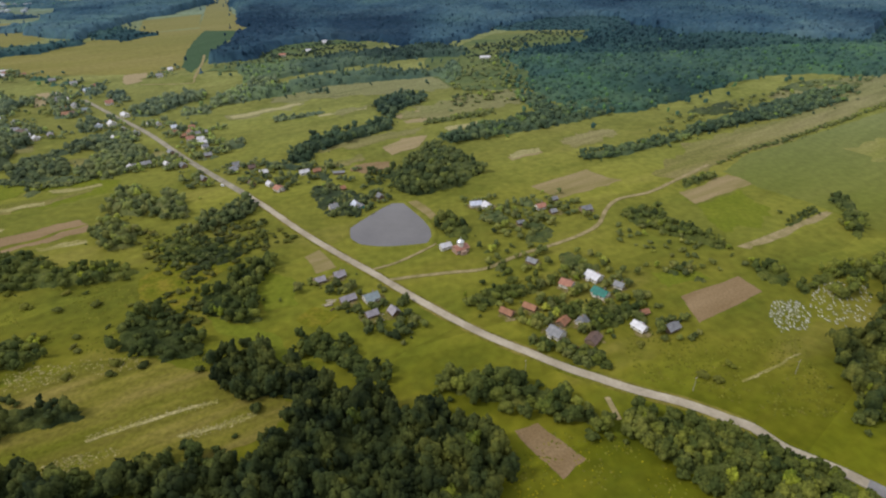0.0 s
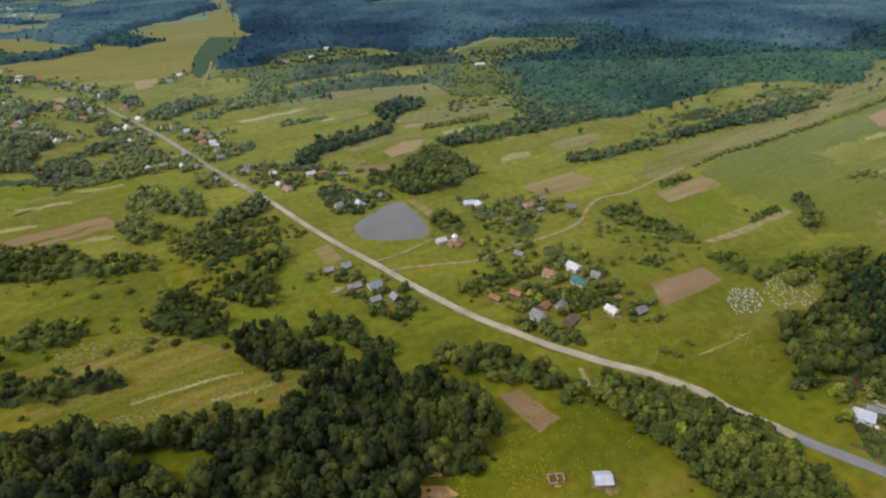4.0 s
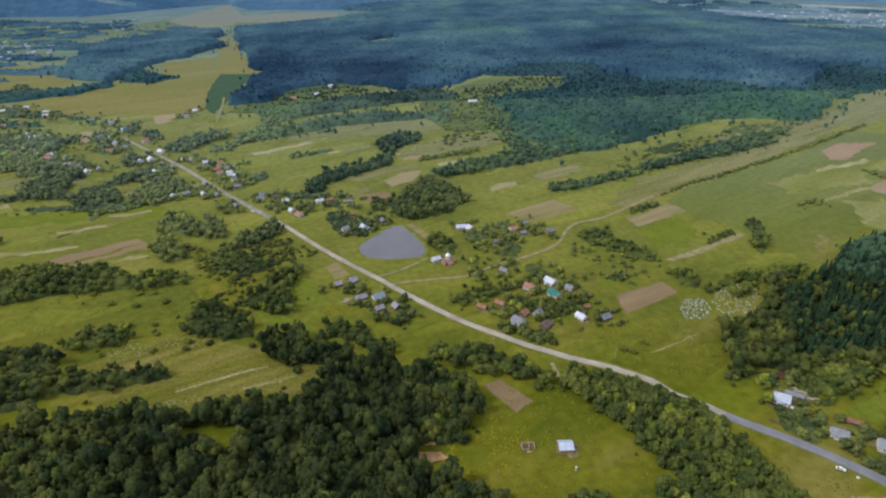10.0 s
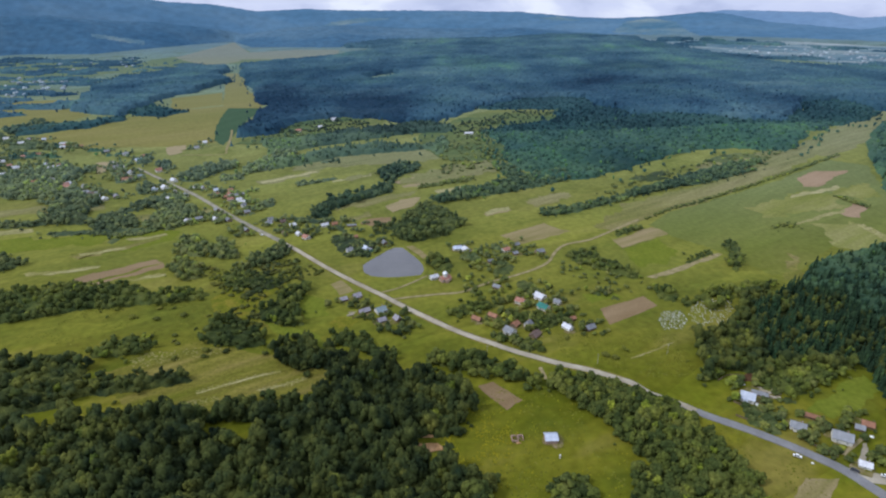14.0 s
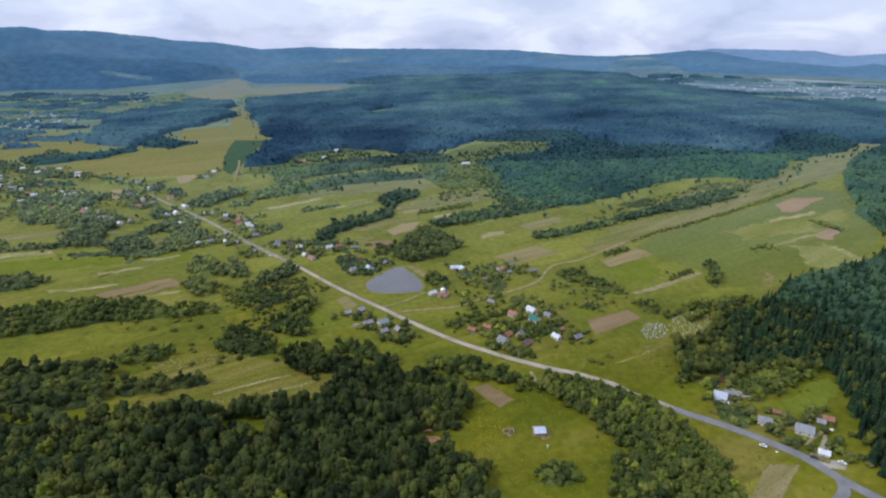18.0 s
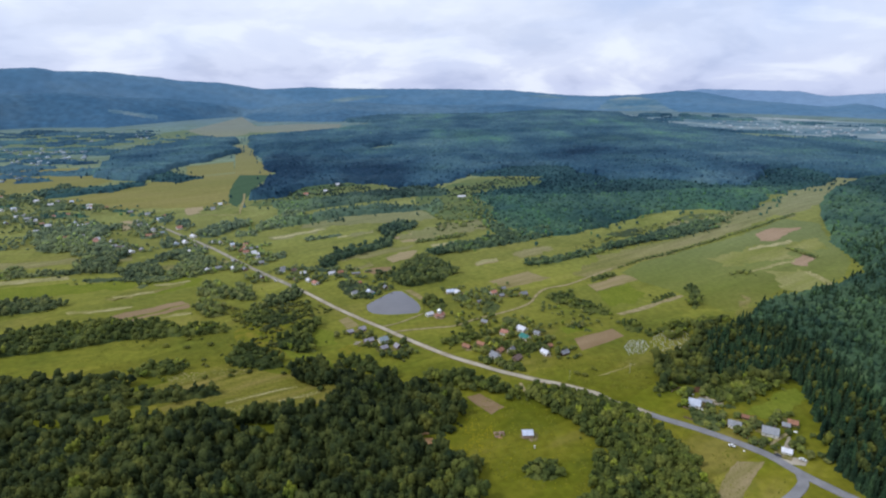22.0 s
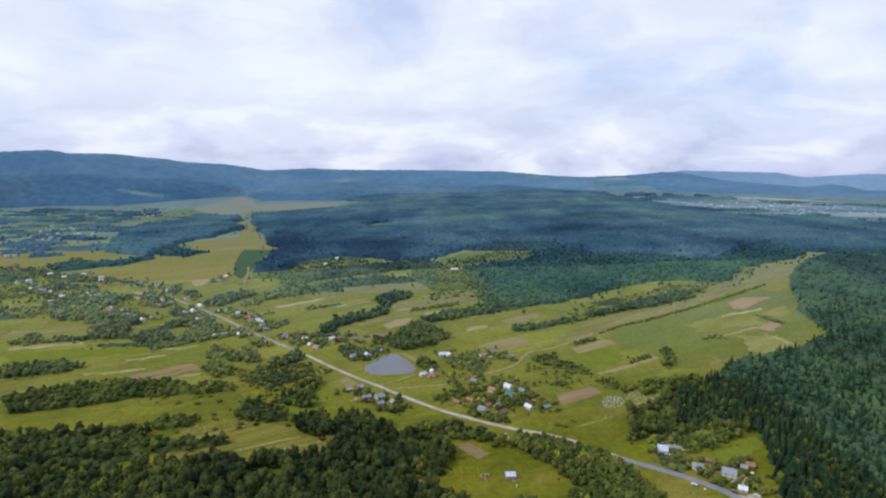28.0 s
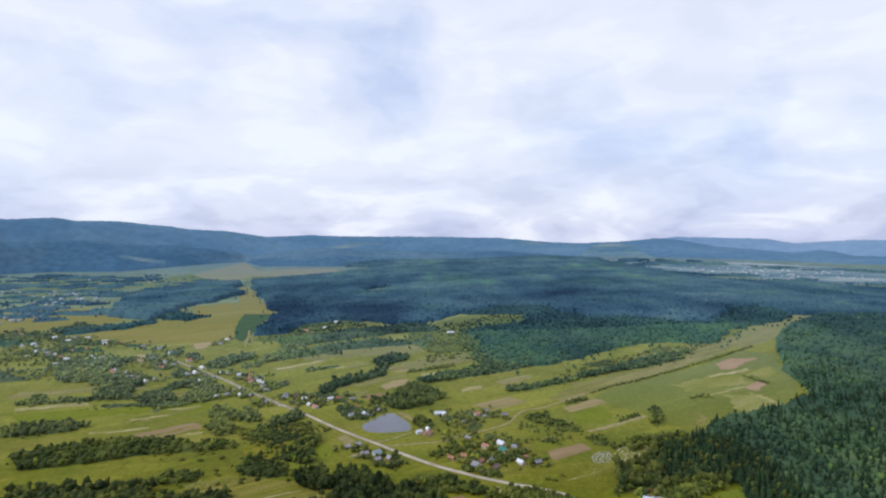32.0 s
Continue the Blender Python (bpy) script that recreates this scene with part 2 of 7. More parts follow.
# greyer than near meadows: valley haze is painted into this green
CROP_PALE = material("pale_hazed_meadow", [(0.090, 0.136, 0.082), (0.130, 0.165, 0.092)], 0.010, fine=0.15, fine_scale=0.1, stretch=(20, 4.0))
CROP_GREEN = material("green_crop", [(0.040, 0.078, 0.040), (0.052, 0.094, 0.050)], 0.03, fine=0.2, fine_scale=0.3, stretch=(70, 8.0))
WORN_ROAD = material("worn_road", [(0.20, 0.185, 0.14), (0.31, 0.285, 0.23)], 0.10, fine=0.25, fine_scale=0.9)
GRAVEL = material("gravel", [(0.27, 0.235, 0.175), (0.42, 0.375, 0.295)], 0.05, fine=0.12, fine_scale=0.9, bump=0.05)
ASPHALT = material("asphalt", [(0.165, 0.163, 0.165), (0.225, 0.222, 0.226)], 0.10, rough=0.85, fine=0.12, fine_scale=1.5)
DIRT = material("dirt", [(0.190, 0.165, 0.070), (0.300, 0.245, 0.135)], 0.15, fine=0.2, fine_scale=0.8, bump=0.1)
BARK = material("bark", [(0.05, 0.035, 0.022), (0.09, 0.065, 0.045)], 2.0, fine=0.3)
LEAF = material("leaf", [(0.016, 0.029, 0.014), (0.043, 0.057, 0.018), (0.075, 0.086, 0.021), (0.128, 0.134, 0.032)], 0.08, rough=0.75, fine=0.4, fine_scale=0.9, bump=0.5, island=0.12, contrast=(0.30, 0.72), haze_tones=[((0.078, 0.112, 0.064), 330, 760, 0.75)], foliage=True)
# paler than the near leaf, painting haze over mid-distance trees
LEAF_MID = material("mid_hazed_leaf", [(0.080, 0.104, 0.032), (0.118, 0.138, 0.040), (0.160, 0.172, 0.052)], 0.06, rough=0.75, fine=0.3, fine_scale=0.8, island=0.12, haze_tones=[((0.122, 0.166, 0.108), 450, 1150)], foliage=True)
LEAF_BELT = material("belt_leaf", [(0.040, 0.058, 0.017), (0.078, 0.096, 0.023), (0.134, 0.146, 0.036)], 0.08, rough=0.75, fine=0.4, fine_scale=0.9, bump=0.4, island=0.13, contrast=(0.30, 0.70), haze_tones=[((0.096, 0.130, 0.076), 330, 760, 0.75)], foliage=True)
LEAF_GARDEN = material("garden_leaf", [(0.066, 0.086, 0.026), (0.102, 0.120, 0.036), (0.160, 0.164, 0.052)], 0.12, rough=0.75, fine=0.35, fine_scale=1.0, bump=0.3, island=0.18, haze_tones=[((0.138, 0.184, 0.116), 330, 720, 0.9)], foliage=True)
LEAF_WOOD = material("wood_leaf", [(0.044, 0.070, 0.030), (0.066, 0.096, 0.038), (0.108, 0.136, 0.050)], 0.03, rough=0.75, fine=0.3, fine_scale=0.7, island=0.12, haze_tones=[((0.082, 0.130, 0.096), 400, 850)], foliage=True)
LEAF_YOUNG = material("young_leaf", [(0.038, 0.072, 0.040), (0.054, 0.096, 0.050), (0.082, 0.124, 0.058)], 0.014, rough=0.75, fine=0.3, fine_scale=0.5, haze_tones=[((0.042, 0.092, 0.092), 260, 900)], patch=((0.036, 0.072, 0.034), 0.02, 0.6), foliage=True)
NEEDLE = material("needle", [(0.016, 0.038, 0.020), (0.040, 0.068, 0.030)], 0.12, rough=0.75, fine=0.5, fine_scale=1.1, island=0.20, foliage="needle")
# far woods: the blue in both tones is distance haze painted in
LEAF_HAZED = material("leaf_hazed", [(0.032, 0.076, 0.060), (0.047, 0.098, 0.070), (0.068, 0.122, 0.080)], 0.008, fine=0.2, fine_scale=0.15, contrast=(0.32, 0.68), haze_tones=[((0.038, 0.088, 0.098), 700, 1050, 0.9)], patch=((0.030, 0.072, 0.082), 0.007, 0.8), foliage=True)
NEEDLE_HAZED = material("needle_hazed", [(0.028, 0.068, 0.102), (0.043, 0.097, 0.140), (0.060, 0.123, 0.165), (0.094, 0.160, 0.188)], 0.0045, fine=0.15, fine_scale=0.08, stretch=(8, 2.2), contrast=(0.32, 0.70), patch=((0.050, 0.104, 0.104), 0.004, 0.5), foliage=True)
WHITEWASH = material("whitewash", [(0.56, 0.54, 0.49), (0.72, 0.70, 0.65)], 0.5, fine=0.06, local=True, each=0.08)
LUMBER = material("sawn_timber", [(0.26, 0.22, 0.16), (0.44, 0.39, 0.31)], 1.2, fine=0.2, local=True, each=0.3, stretch=(90, 5.0))
PLANK = material("weathered_plank", [(0.15, 0.11, 0.075), (0.24, 0.18, 0.13)], 0.8, fine=0.25, local=True, each=0.25, stretch=(90, 4.0))
BRICK_WALL = material("brick_wall", [(0.33, 0.22, 0.16), (0.42, 0.30, 0.24)], 1.5, fine=0.2, local=True)
TEAL_WALL = material("teal_paint", [(0.06, 0.30, 0.25), (0.09, 0.36, 0.30)], 0.6, local=True)


def roofing(name, dark, light, rough=0.6, metal=0.0, ridges=1.6):
    return material(name, [dark, light], 0.35, rough=rough, metal=metal, fine=0.15, fine_scale=2.5, local=True, each=0.12, ridges=ridges)


SLATE = roofing("slate_roof", (0.15, 0.155, 0.17), (0.24, 0.245, 0.26))
BLUE_SLATE = roofing("blue_slate_roof", (0.16, 0.20, 0.22), (0.22, 0.27, 0.29))
LILAC_TILE = roofing("pale_slate_roof", (0.22, 0.20, 0.23), (0.32, 0.30, 0.33))
RUST_TILE = roofing("rust_tile_roof", (0.22, 0.095, 0.05), (0.32, 0.15, 0.08))
DARK_TILE = roofing("dark_tile_roof", (0.09, 0.055, 0.045), (0.15, 0.095, 0.075))
RED_TILE = roofing("red_tile_roof", (0.29, 0.125, 0.085), (0.40, 0.19, 0.13))
WHITE_METAL = roofing("white_metal_roof", (0.48, 0.48, 0.52), (0.66, 0.66, 0.70), 0.45)
GREY_METAL = roofing("grey_metal_roof", (0.19, 0.197, 0.212), (0.27, 0.278, 0.30), 0.55)
BLUE_METAL = roofing("blue_metal_roof", (0.40, 0.44, 0.54), (0.56, 0.60, 0.70), 0.4)
TEAL_METAL = roofing("teal_metal_roof", (0.012, 0.125, 0.098), (0.022, 0.18, 0.145), 0.5)
CHIMNEY_BRICK = material("chimney_brick", [(0.30, 0.15, 0.10), (0.40, 0.22, 0.15)], 2.0, fine=0.2, local=True)
WINDOW_GLASS = material("window_glass", [(0.03, 0.035, 0.04), (0.05, 0.055, 0.06)], 1.0, rough=0.08)
FRAME_PAINT = material("frame_paint", [(0.75, 0.74, 0.70), (0.80, 0.79, 0.75)], 1.0, rough=0.6, local=True)
DOOR_PAINT = material("door_paint", [(0.20, 0.11, 0.06), (0.27, 0.16, 0.09)], 1.0, rough=0.6, local=True, each=0.2)
STONE = material("grave_stone", [(0.31, 0.32, 0.30), (0.54, 0.54, 0.52)], 0.8, rough=0.75, fine=0.1, each=0.4)
CAR_WHITE = material("white_car_paint", [(0.78, 0.78, 0.78), (0.80, 0.80, 0.80)], 1.0, rough=0.25, local=True)
CAR_DARK = material("dark_car_paint", [(0.02, 0.022, 0.028), (0.03, 0.032, 0.038)], 1.0, rough=0.25, local=True)
RUBBER = material("rubber", [(0.015, 0.015, 0.015), (0.025, 0.025, 0.025)], 3.0, local=True)
SILVER = material("silver_dome", [(0.62, 0.63, 0.66), (0.74, 0.75, 0.78)], 0.6, rough=0.3, metal=0.7, local=True)
WATER = material("pond_water", [(0.100, 0.098, 0.104), (0.124, 0.121, 0.126)], 0.03, rough=0.06, fine=0.04, fine_scale=0.4)
# hills and far valley: distance haze painted into the base colours as blue
HILL_HAZE = material("hazed_hill_forest", [(0.064, 0.138, 0.222), (0.078, 0.156, 0.244), (0.105, 0.184, 0.262)], 0.0020, fine=0.12, fine_scale=0.02, stretch=(0, 2.0))
HILL_NEAR = material("dark_hazed_hill_forest", [(0.038, 0.096, 0.166), (0.054, 0.117, 0.188), (0.084, 0.150, 0.212)], 0.0030, fine=0.18, fine_scale=0.03, stretch=(0, 2.2))
HILL_PALE = material("pale_hazed_hill_forest", [(0.130, 0.215, 0.335), (0.165, 0.250, 0.365)], 0.0020, fine=0.08, fine_scale=0.02, stretch=(0, 2.0))
HILL_FIELD = material("hazed_hill_meadow", [(0.060, 0.134, 0.200), (0.100, 0.170, 0.215), (0.170, 0.225, 0.235)], 0.0060, fine=0.12, fine_scale=0.03, stretch=(0, 2.2))
VALLEY_HAZE = material("hazed_valley", [(0.060, 0.120, 0.165), (0.105, 0.170, 0.205), (0.20, 0.25, 0.26), (0.40, 0.41, 0.40)], 0.0075, fine=0.2, fine_scale=0.03, stretch=(-30, 3.5), contrast=(0.36, 0.70))

# ---- helpers for building ----


def smooth(a):
    a = np.clip(a, 0, 1)
    return a * a * (3 - 2 * a)


def ground_z(x, y):
    """The height of the land: a flat valley floor that lifts gently into the distance and towards the eastern wood."""
    x, y = np.asarray(x, float), np.asarray(y, float)
    return 27 * smooth((y - 425) / 730) + 17 * smooth((y - 1457) / 1457) + 30 * smooth((y - 2300) / 1100) + 10 * smooth((x - 280) / 364) * smooth((y + 182) / 243)


def gz(x, y):
    return float(ground_z(x, y))


def mesh_of(name, verts, faces, mats, smooth_faces=False):
    """A mesh from arrays of corners and of triangles or quads."""
    me = bpy.data.meshes.new(name)
    verts, faces = np.asarray(verts, np.float32), np.asarray(faces, np.int32)
    k = faces.shape[1]
    me.vertices.add(len(verts))
    me.vertices.foreach_set("co", verts.ravel())
    me.loops.add(faces.size)
    me.loops.foreach_set("vertex_index", faces.ravel())
    me.polygons.add(len(faces))
    me.polygons.foreach_set("loop_start", np.arange(0, faces.size, k, dtype=np.int32))
    for m in mats:
        me.materials.append(m)
    if smooth_faces:
        me.polygons.foreach_set("use_smooth", np.ones(len(faces), bool))
    me.update(calc_edges=True)
    me.validate()
    return me


def mottle(x, y, size, seed=0):
    """Smooth uneven patches over the land, from 0 to 1, at two sizes in metres."""
    total = 0
    for span, share in ((size, 0.65), (size / 2.7, 0.35)):
        u, v = np.asarray(x, float) / span + seed * 7.3, np.asarray(y, float) / span - seed * 3.1
        i, j = np.floor(u), np.floor(v)
        a, b = smooth(u - i), smooth(v - j)

        def lot(p, q):
            w = np.sin(p * 127.1 + q * 311.7 + seed * 74.7) * 43758.5453
            return w - np.floor(w)
        total = total + share * ((lot(i, j) * (1 - a) + lot(i + 1, j) * a) * (1 - b) + (lot(i, j + 1) * (1 - a) + lot(i + 1, j + 1) * a) * b)
    return total


def foliage_mesh(name, verts, faces, tint, mat):
    """A mesh of leaves whose corners carry the tint of their tree."""
    me = mesh_of(name, verts, faces, [mat], True)
    me.attributes.new("tint", "FLOAT", "POINT").data.foreach_set("value", np.clip(np.broadcast_to(tint, len(verts)), 0, 1).astype(np.float32))
    return me


def link(bm, name, mat):
    me = bpy.data.meshes.new(name)
    bm.to_mesh(me)
    bm.free()
    me.materials.append(mat)
    return me


def part(name, data, parent, label="", at=None):
    ob = new(name, data)
    ob.parent = parent
    if at is not None:
        ob.matrix_basis = at
    return tagged(ob, label) if label else ob


def box(bm, x, y, z, sx, sy, sz, turn=0.0):
    """A block whose base centre is at x, y, z."""
    m = pose(x, y, z + sz / 2, 0, 0, turn) @ Matrix.Diagonal((sx, sy, sz, 1))
    return bmesh.ops.create_cube(bm, size=1, matrix=m)["verts"]


def block(name, mat, *dims, bevel=0.0):
    bm = bmesh.new()
    box(bm, *dims)
    if bevel:
        bmesh.ops.bevel(bm, geom=bm.edges[:], offset=bevel, segments=1, affect="EDGES")
    return link(bm, name, mat)


def inside(poly, x, y):
    """Which of the points lie inside the polygon."""
    hit = np.zeros(len(x), bool)
    for (ax, ay), (bx, by) in zip(poly, poly[1:] + poly[:1]):
        cross = (ay > y) != (by > y)
        with np.errstate(divide="ignore", invalid="ignore"):
            hit ^= cross & (x < (bx - ax) * (y - ay) / (by - ay) + ax)
    return hit


# ---- the land ----
def graded(near_low, near_high, step, low, high, growth):
    out = list(np.arange(near_low, near_high + 0.1, step))
    s = step
    while out[-1] < high:
        s *= growth
        out.append(out[-1] + s)
    s = step
    while out[0] > low:
        s *= growth
        out.insert(0, out[0] - s)
    return np.array(out)


def ground():
    xs, ys = graded(-440, 680, 12, -4700, 4700, 1.07), graded(-60, 2950, 20, -4700, 4700, 1.12)
    gx, gy = np.meshgrid(xs, ys)
    verts = np.stack([gx, gy, ground_z(gx, gy)], -1).reshape(-1, 3)
    i = np.arange(len(verts)).reshape(gx.shape)
    faces = np.stack([i[:-1, :-1], i[:-1, 1:], i[1:, 1:], i[1:, :-1]], -1).reshape(-1, 4)
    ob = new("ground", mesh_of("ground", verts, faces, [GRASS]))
    tagged(ob, "broad valley floor of mown and rough green meadows", "ground", kind="structure")


ground()


def along(profile, bearings):
    return np.interp(bearings, [p[0] for p in profile], [p[1] for p in profile])


def ridge(name, mat, open_mat, label, near, far, crest, rough, clearings=()):
    """A far forested hillside. Where its foot and its crest lie (metres) and how high the crest stands over the horizon (degrees) are given by bearing;
    clearings are open fields on the slope, given by bearing and by height over the horizon."""
    bearings = np.linspace(-62, 62, 460)
    az, low, high, el = np.radians(bearings), along(near, bearings), along(far, bearings), along(crest, bearings)
    g = np.random.default_rng(len(label))
    rows, verts = 44, []
    for k in range(rows + 3):
        f = min(1.0, k / rows)
        r = low + (high - low) * f + 110 * max(0, k - rows)
        x, y = r * np.sin(az), r * np.cos(az) - 215
        level = ground_z(x, y) - 6
        top = 240 + high * np.tan(np.radians(el))
        swell = (mottle(x, y, 520, 4) - 0.5) * 2.2 * rough * f * (1.0 - 0.75 * f)
        z = level + (top - level) * smooth(np.full(len(az), f * 0.9 + 0.1 * min(1.0, 8 * f))) + swell * min(1.0, 4 * f) + g.uniform(-2.5, 2.5, len(az))
        if k > rows:
            z = np.full(len(az), -60.0 * (k - rows))
        verts.append(np.stack([x, y, z], -1))
    verts = np.concatenate(verts)
    i = np.arange(len(verts)).reshape(rows + 3, len(az))
    faces = np.stack([i[:-1, :-1], i[:-1, 1:], i[1:, 1:], i[1:, :-1]], -1).reshape(-1, 4)
    me = mesh_of(name, verts, faces, [mat, open_mat], True)
    mid = verts[faces].mean(1) + (0, 215, -240)
    b, e = np.degrees(np.arctan2(mid[:, 0], mid[:, 1])), np.degrees(np.arctan2(mid[:, 2], np.hypot(mid[:, 0], mid[:, 1])))
    cleared = np.zeros(len(faces), bool)
    for poly in clearings:
        cleared |= inside(poly, b, e)
    me.polygons.foreach_set("material_index", cleared.astype(np.int32))
    tagged(new(name, me), label, "hills", kind="structure")


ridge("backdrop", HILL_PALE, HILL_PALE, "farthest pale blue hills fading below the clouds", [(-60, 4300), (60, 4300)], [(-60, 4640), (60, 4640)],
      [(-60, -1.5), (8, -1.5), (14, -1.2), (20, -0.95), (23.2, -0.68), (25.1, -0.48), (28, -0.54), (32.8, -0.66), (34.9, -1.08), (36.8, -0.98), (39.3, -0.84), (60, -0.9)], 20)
ridge("backdrop", HILL_HAZE, HILL_FIELD, "far blue forested hills under the clouds", [(-60, 3900), (60, 3500)], [(-60, 4280), (60, 4280)],
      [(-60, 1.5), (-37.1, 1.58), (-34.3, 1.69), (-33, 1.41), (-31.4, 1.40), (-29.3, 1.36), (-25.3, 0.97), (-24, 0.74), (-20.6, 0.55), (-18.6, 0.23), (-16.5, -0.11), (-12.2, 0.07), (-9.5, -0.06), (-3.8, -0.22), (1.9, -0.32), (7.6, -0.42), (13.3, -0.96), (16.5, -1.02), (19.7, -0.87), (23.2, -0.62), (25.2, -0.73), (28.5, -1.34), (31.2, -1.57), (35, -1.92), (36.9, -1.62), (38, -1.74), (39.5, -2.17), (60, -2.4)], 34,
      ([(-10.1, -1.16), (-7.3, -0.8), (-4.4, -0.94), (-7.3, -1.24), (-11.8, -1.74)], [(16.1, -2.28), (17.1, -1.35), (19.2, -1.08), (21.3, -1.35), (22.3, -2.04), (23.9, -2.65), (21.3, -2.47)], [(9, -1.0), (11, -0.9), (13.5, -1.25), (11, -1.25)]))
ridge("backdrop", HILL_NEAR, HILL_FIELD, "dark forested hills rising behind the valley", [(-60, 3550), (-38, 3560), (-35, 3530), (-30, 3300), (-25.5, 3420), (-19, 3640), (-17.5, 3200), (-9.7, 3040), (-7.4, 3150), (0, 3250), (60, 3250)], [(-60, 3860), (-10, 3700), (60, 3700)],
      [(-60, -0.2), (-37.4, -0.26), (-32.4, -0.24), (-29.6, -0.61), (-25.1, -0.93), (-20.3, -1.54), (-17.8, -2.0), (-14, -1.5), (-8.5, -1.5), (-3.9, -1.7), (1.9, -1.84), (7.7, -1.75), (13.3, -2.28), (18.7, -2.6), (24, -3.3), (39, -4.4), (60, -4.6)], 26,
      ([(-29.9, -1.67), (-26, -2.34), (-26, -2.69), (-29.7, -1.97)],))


def drape(name, mat, poly, lift, label, category, wobble=0.6):
    """A patch of land laid on the ground, with an uneven edge."""
    rim = []
    for (ax, ay), (bx, by) in zip(poly, poly[1:] + poly[:1]):
        d = math.hypot(bx - ax, by - ay)
        n = max(1, int(d / max(2.0, min(12.0, d / 14))))
        amount = wobble if math.hypot(ax, ay) < 450 else wobble * 3
        for k in range(n):
            x, y = ax + (bx - ax) * k / n, ay + (by - ay) * k / n
            v = (noise.noise_vector(Vector((x * 0.06, y * 0.06, 1.7))) * 2 + noise.noise_vector(Vector((x * 0.3, y * 0.3, 4.7)))) * amount
            rim.append((x + v.x, y + v.y))
    bm = bmesh.new()
    bm.faces.new([bm.verts.new((x, y, 0)) for x, y in rim])
    bmesh.ops.triangulate(bm, faces=bm.faces[:], ngon_method="BEAUTY")
    if max(y for x, y in rim) > 400 or max(x for x, y in rim) > 250:
        for _ in range(5):
            long = [e for e in bm.edges if e.calc_length() > 32 and not e.is_boundary]
            if not long:
                break
            bmesh.ops.subdivide_edges(bm, edges=long, cuts=1)
            bmesh.ops.triangulate(bm, faces=bm.faces[:])
    for v in bm.verts:
        v.co.z = gz(v.co.x, v.co.y) + lift
    bmesh.ops.recalc_face_normals(bm, faces=bm.faces[:])
    for f in bm.faces:
        if f.normal.z < 0:
            f.normal_flip()
    ob = new(name, link(bm, name, mat))
    return tagged(ob, label, category, kind="structure")


LIFTED = [0]


def field(name, mat, lift, label, poly):
    LIFTED[0] += 1
    drape(name, mat, poly, (lift * 0.4 + 0.0022 * LIFTED[0]) * (1 if max(abs(p[1]) for p in poly) < 700 else 1.8), label, name.split("_")[-1], 2.0 if name == "hay_meadow" else 0.7 if name == "mown_strip" else 0.6)


def spline(points, step):
    out = []
    p = [Vector((*q, 0)) for q in points]
    p = [p[0] * 2 - p[1], *p, p[-1] * 2 - p[-2]]
    for a, b, c, d in zip(p, p[1:], p[2:], p[3:]):
        n = max(1, int((c - b).length / step))
        for k in range(n):
            t = k / n
            out.append(0.5 * (2 * b + (c - a) * t + (2 * a - 5 * b + 4 * c - d) * t * t + (3 * b - a - 3 * c + d) * t ** 3))
    return out + [p[-2]]


def road(name, mat, widths, label, points):
    """A cambered strip with ragged edges along a line, whose width changes evenly from its start to its end."""
    line = spline(points, 3.0)
    for c in line[::2]:
        WAYS.append((c.x, c.y, max(widths) / 2 + (1.3 if max(widths) > 4 else 1.0)))
    bm = bmesh.new()
    last = None
    for k, c in enumerate(line):
        way = (line[min(k + 1, len(line) - 1)] - line[max(k - 1, 0)]).normalized()
        side = Vector((-way.y, way.x, 0))
        width = widths[0] + (widths[-1] - widths[0]) * k / len(line)
        row = []
        for j, (s, up) in enumerate(((-1.08, -0.3), (-1, 0.42), (0, 0.55), (1, 0.42), (1.08, -0.3))):
            w = width / 2 * (1 + 0.10 * noise.noise(Vector((c.x * 0.13, c.y * 0.13, s * 9))))
            q = c + side * s * w
            row.append(bm.verts.new((q.x, q.y, gz(q.x, q.y) + up + (0.06 if "side" in name else 0.03 if mat is ASPHALT else 0) - (0.12 if "track" in name else 0.32 if "verge" in name else 0))))
        if last:
            for a, b, c2, d in zip(last, row, row[1:], last[1:]):
                bm.faces.new((a, d, c2, b))
        last = row
    bmesh.ops.recalc_face_normals(bm, faces=bm.faces[:])
    tagged(new(name, link(bm, name, mat)), label, "track" if name == "track" else "road", kind="structure")


def pond(poly):
    drape("water", WATER, poly, 0.45, "still grey pond water", "pond", 0.3)
    line = spline(poly + [poly[0]], 3.0)
    bm = bmesh.new()
    last = None
    mid = Vector((sum(p[0] for p in poly), sum(p[1] for p in poly), 0)) / len(poly)
    for c in line:
        out = (c - mid).normalized()
        row = []
        for off, up in ((-1.5, 0.1), (0.3, 0.7), (1.6, 1.0), (3.2, 0.9), (6.5, -0.2)):
            q = c + out * (off + 0.5 * noise.noise(c * 0.15))
            row.append(bm.verts.new((q.x, q.y, gz(q.x, q.y) + up)))
        if last:
            for a, b, c2, d in zip(last, row, row[1:], last[1:]):
                bm.faces.new((a, d, c2, b))
        last = row
    bmesh.ops.recalc_face_normals(bm, faces=bm.faces[:])
    tagged(new("bank", link(bm, "bank", GRASS)), "low grassy earth bank round the pond", "bank", kind="structure")


# ---- trees ----
WAYS, PLOTS = [], []  # points along the roads with the clearance they want, and the plots of the buildings


def clear_of_ways(x, y):
    """Leaves out the places that lie on a road or inside a building."""
    keep = np.ones(len(x), bool)
    for px, py, r in WAYS + PLOTS:
        keep &= np.hypot(x - px, y - py) > r
    return x[keep], y[keep]


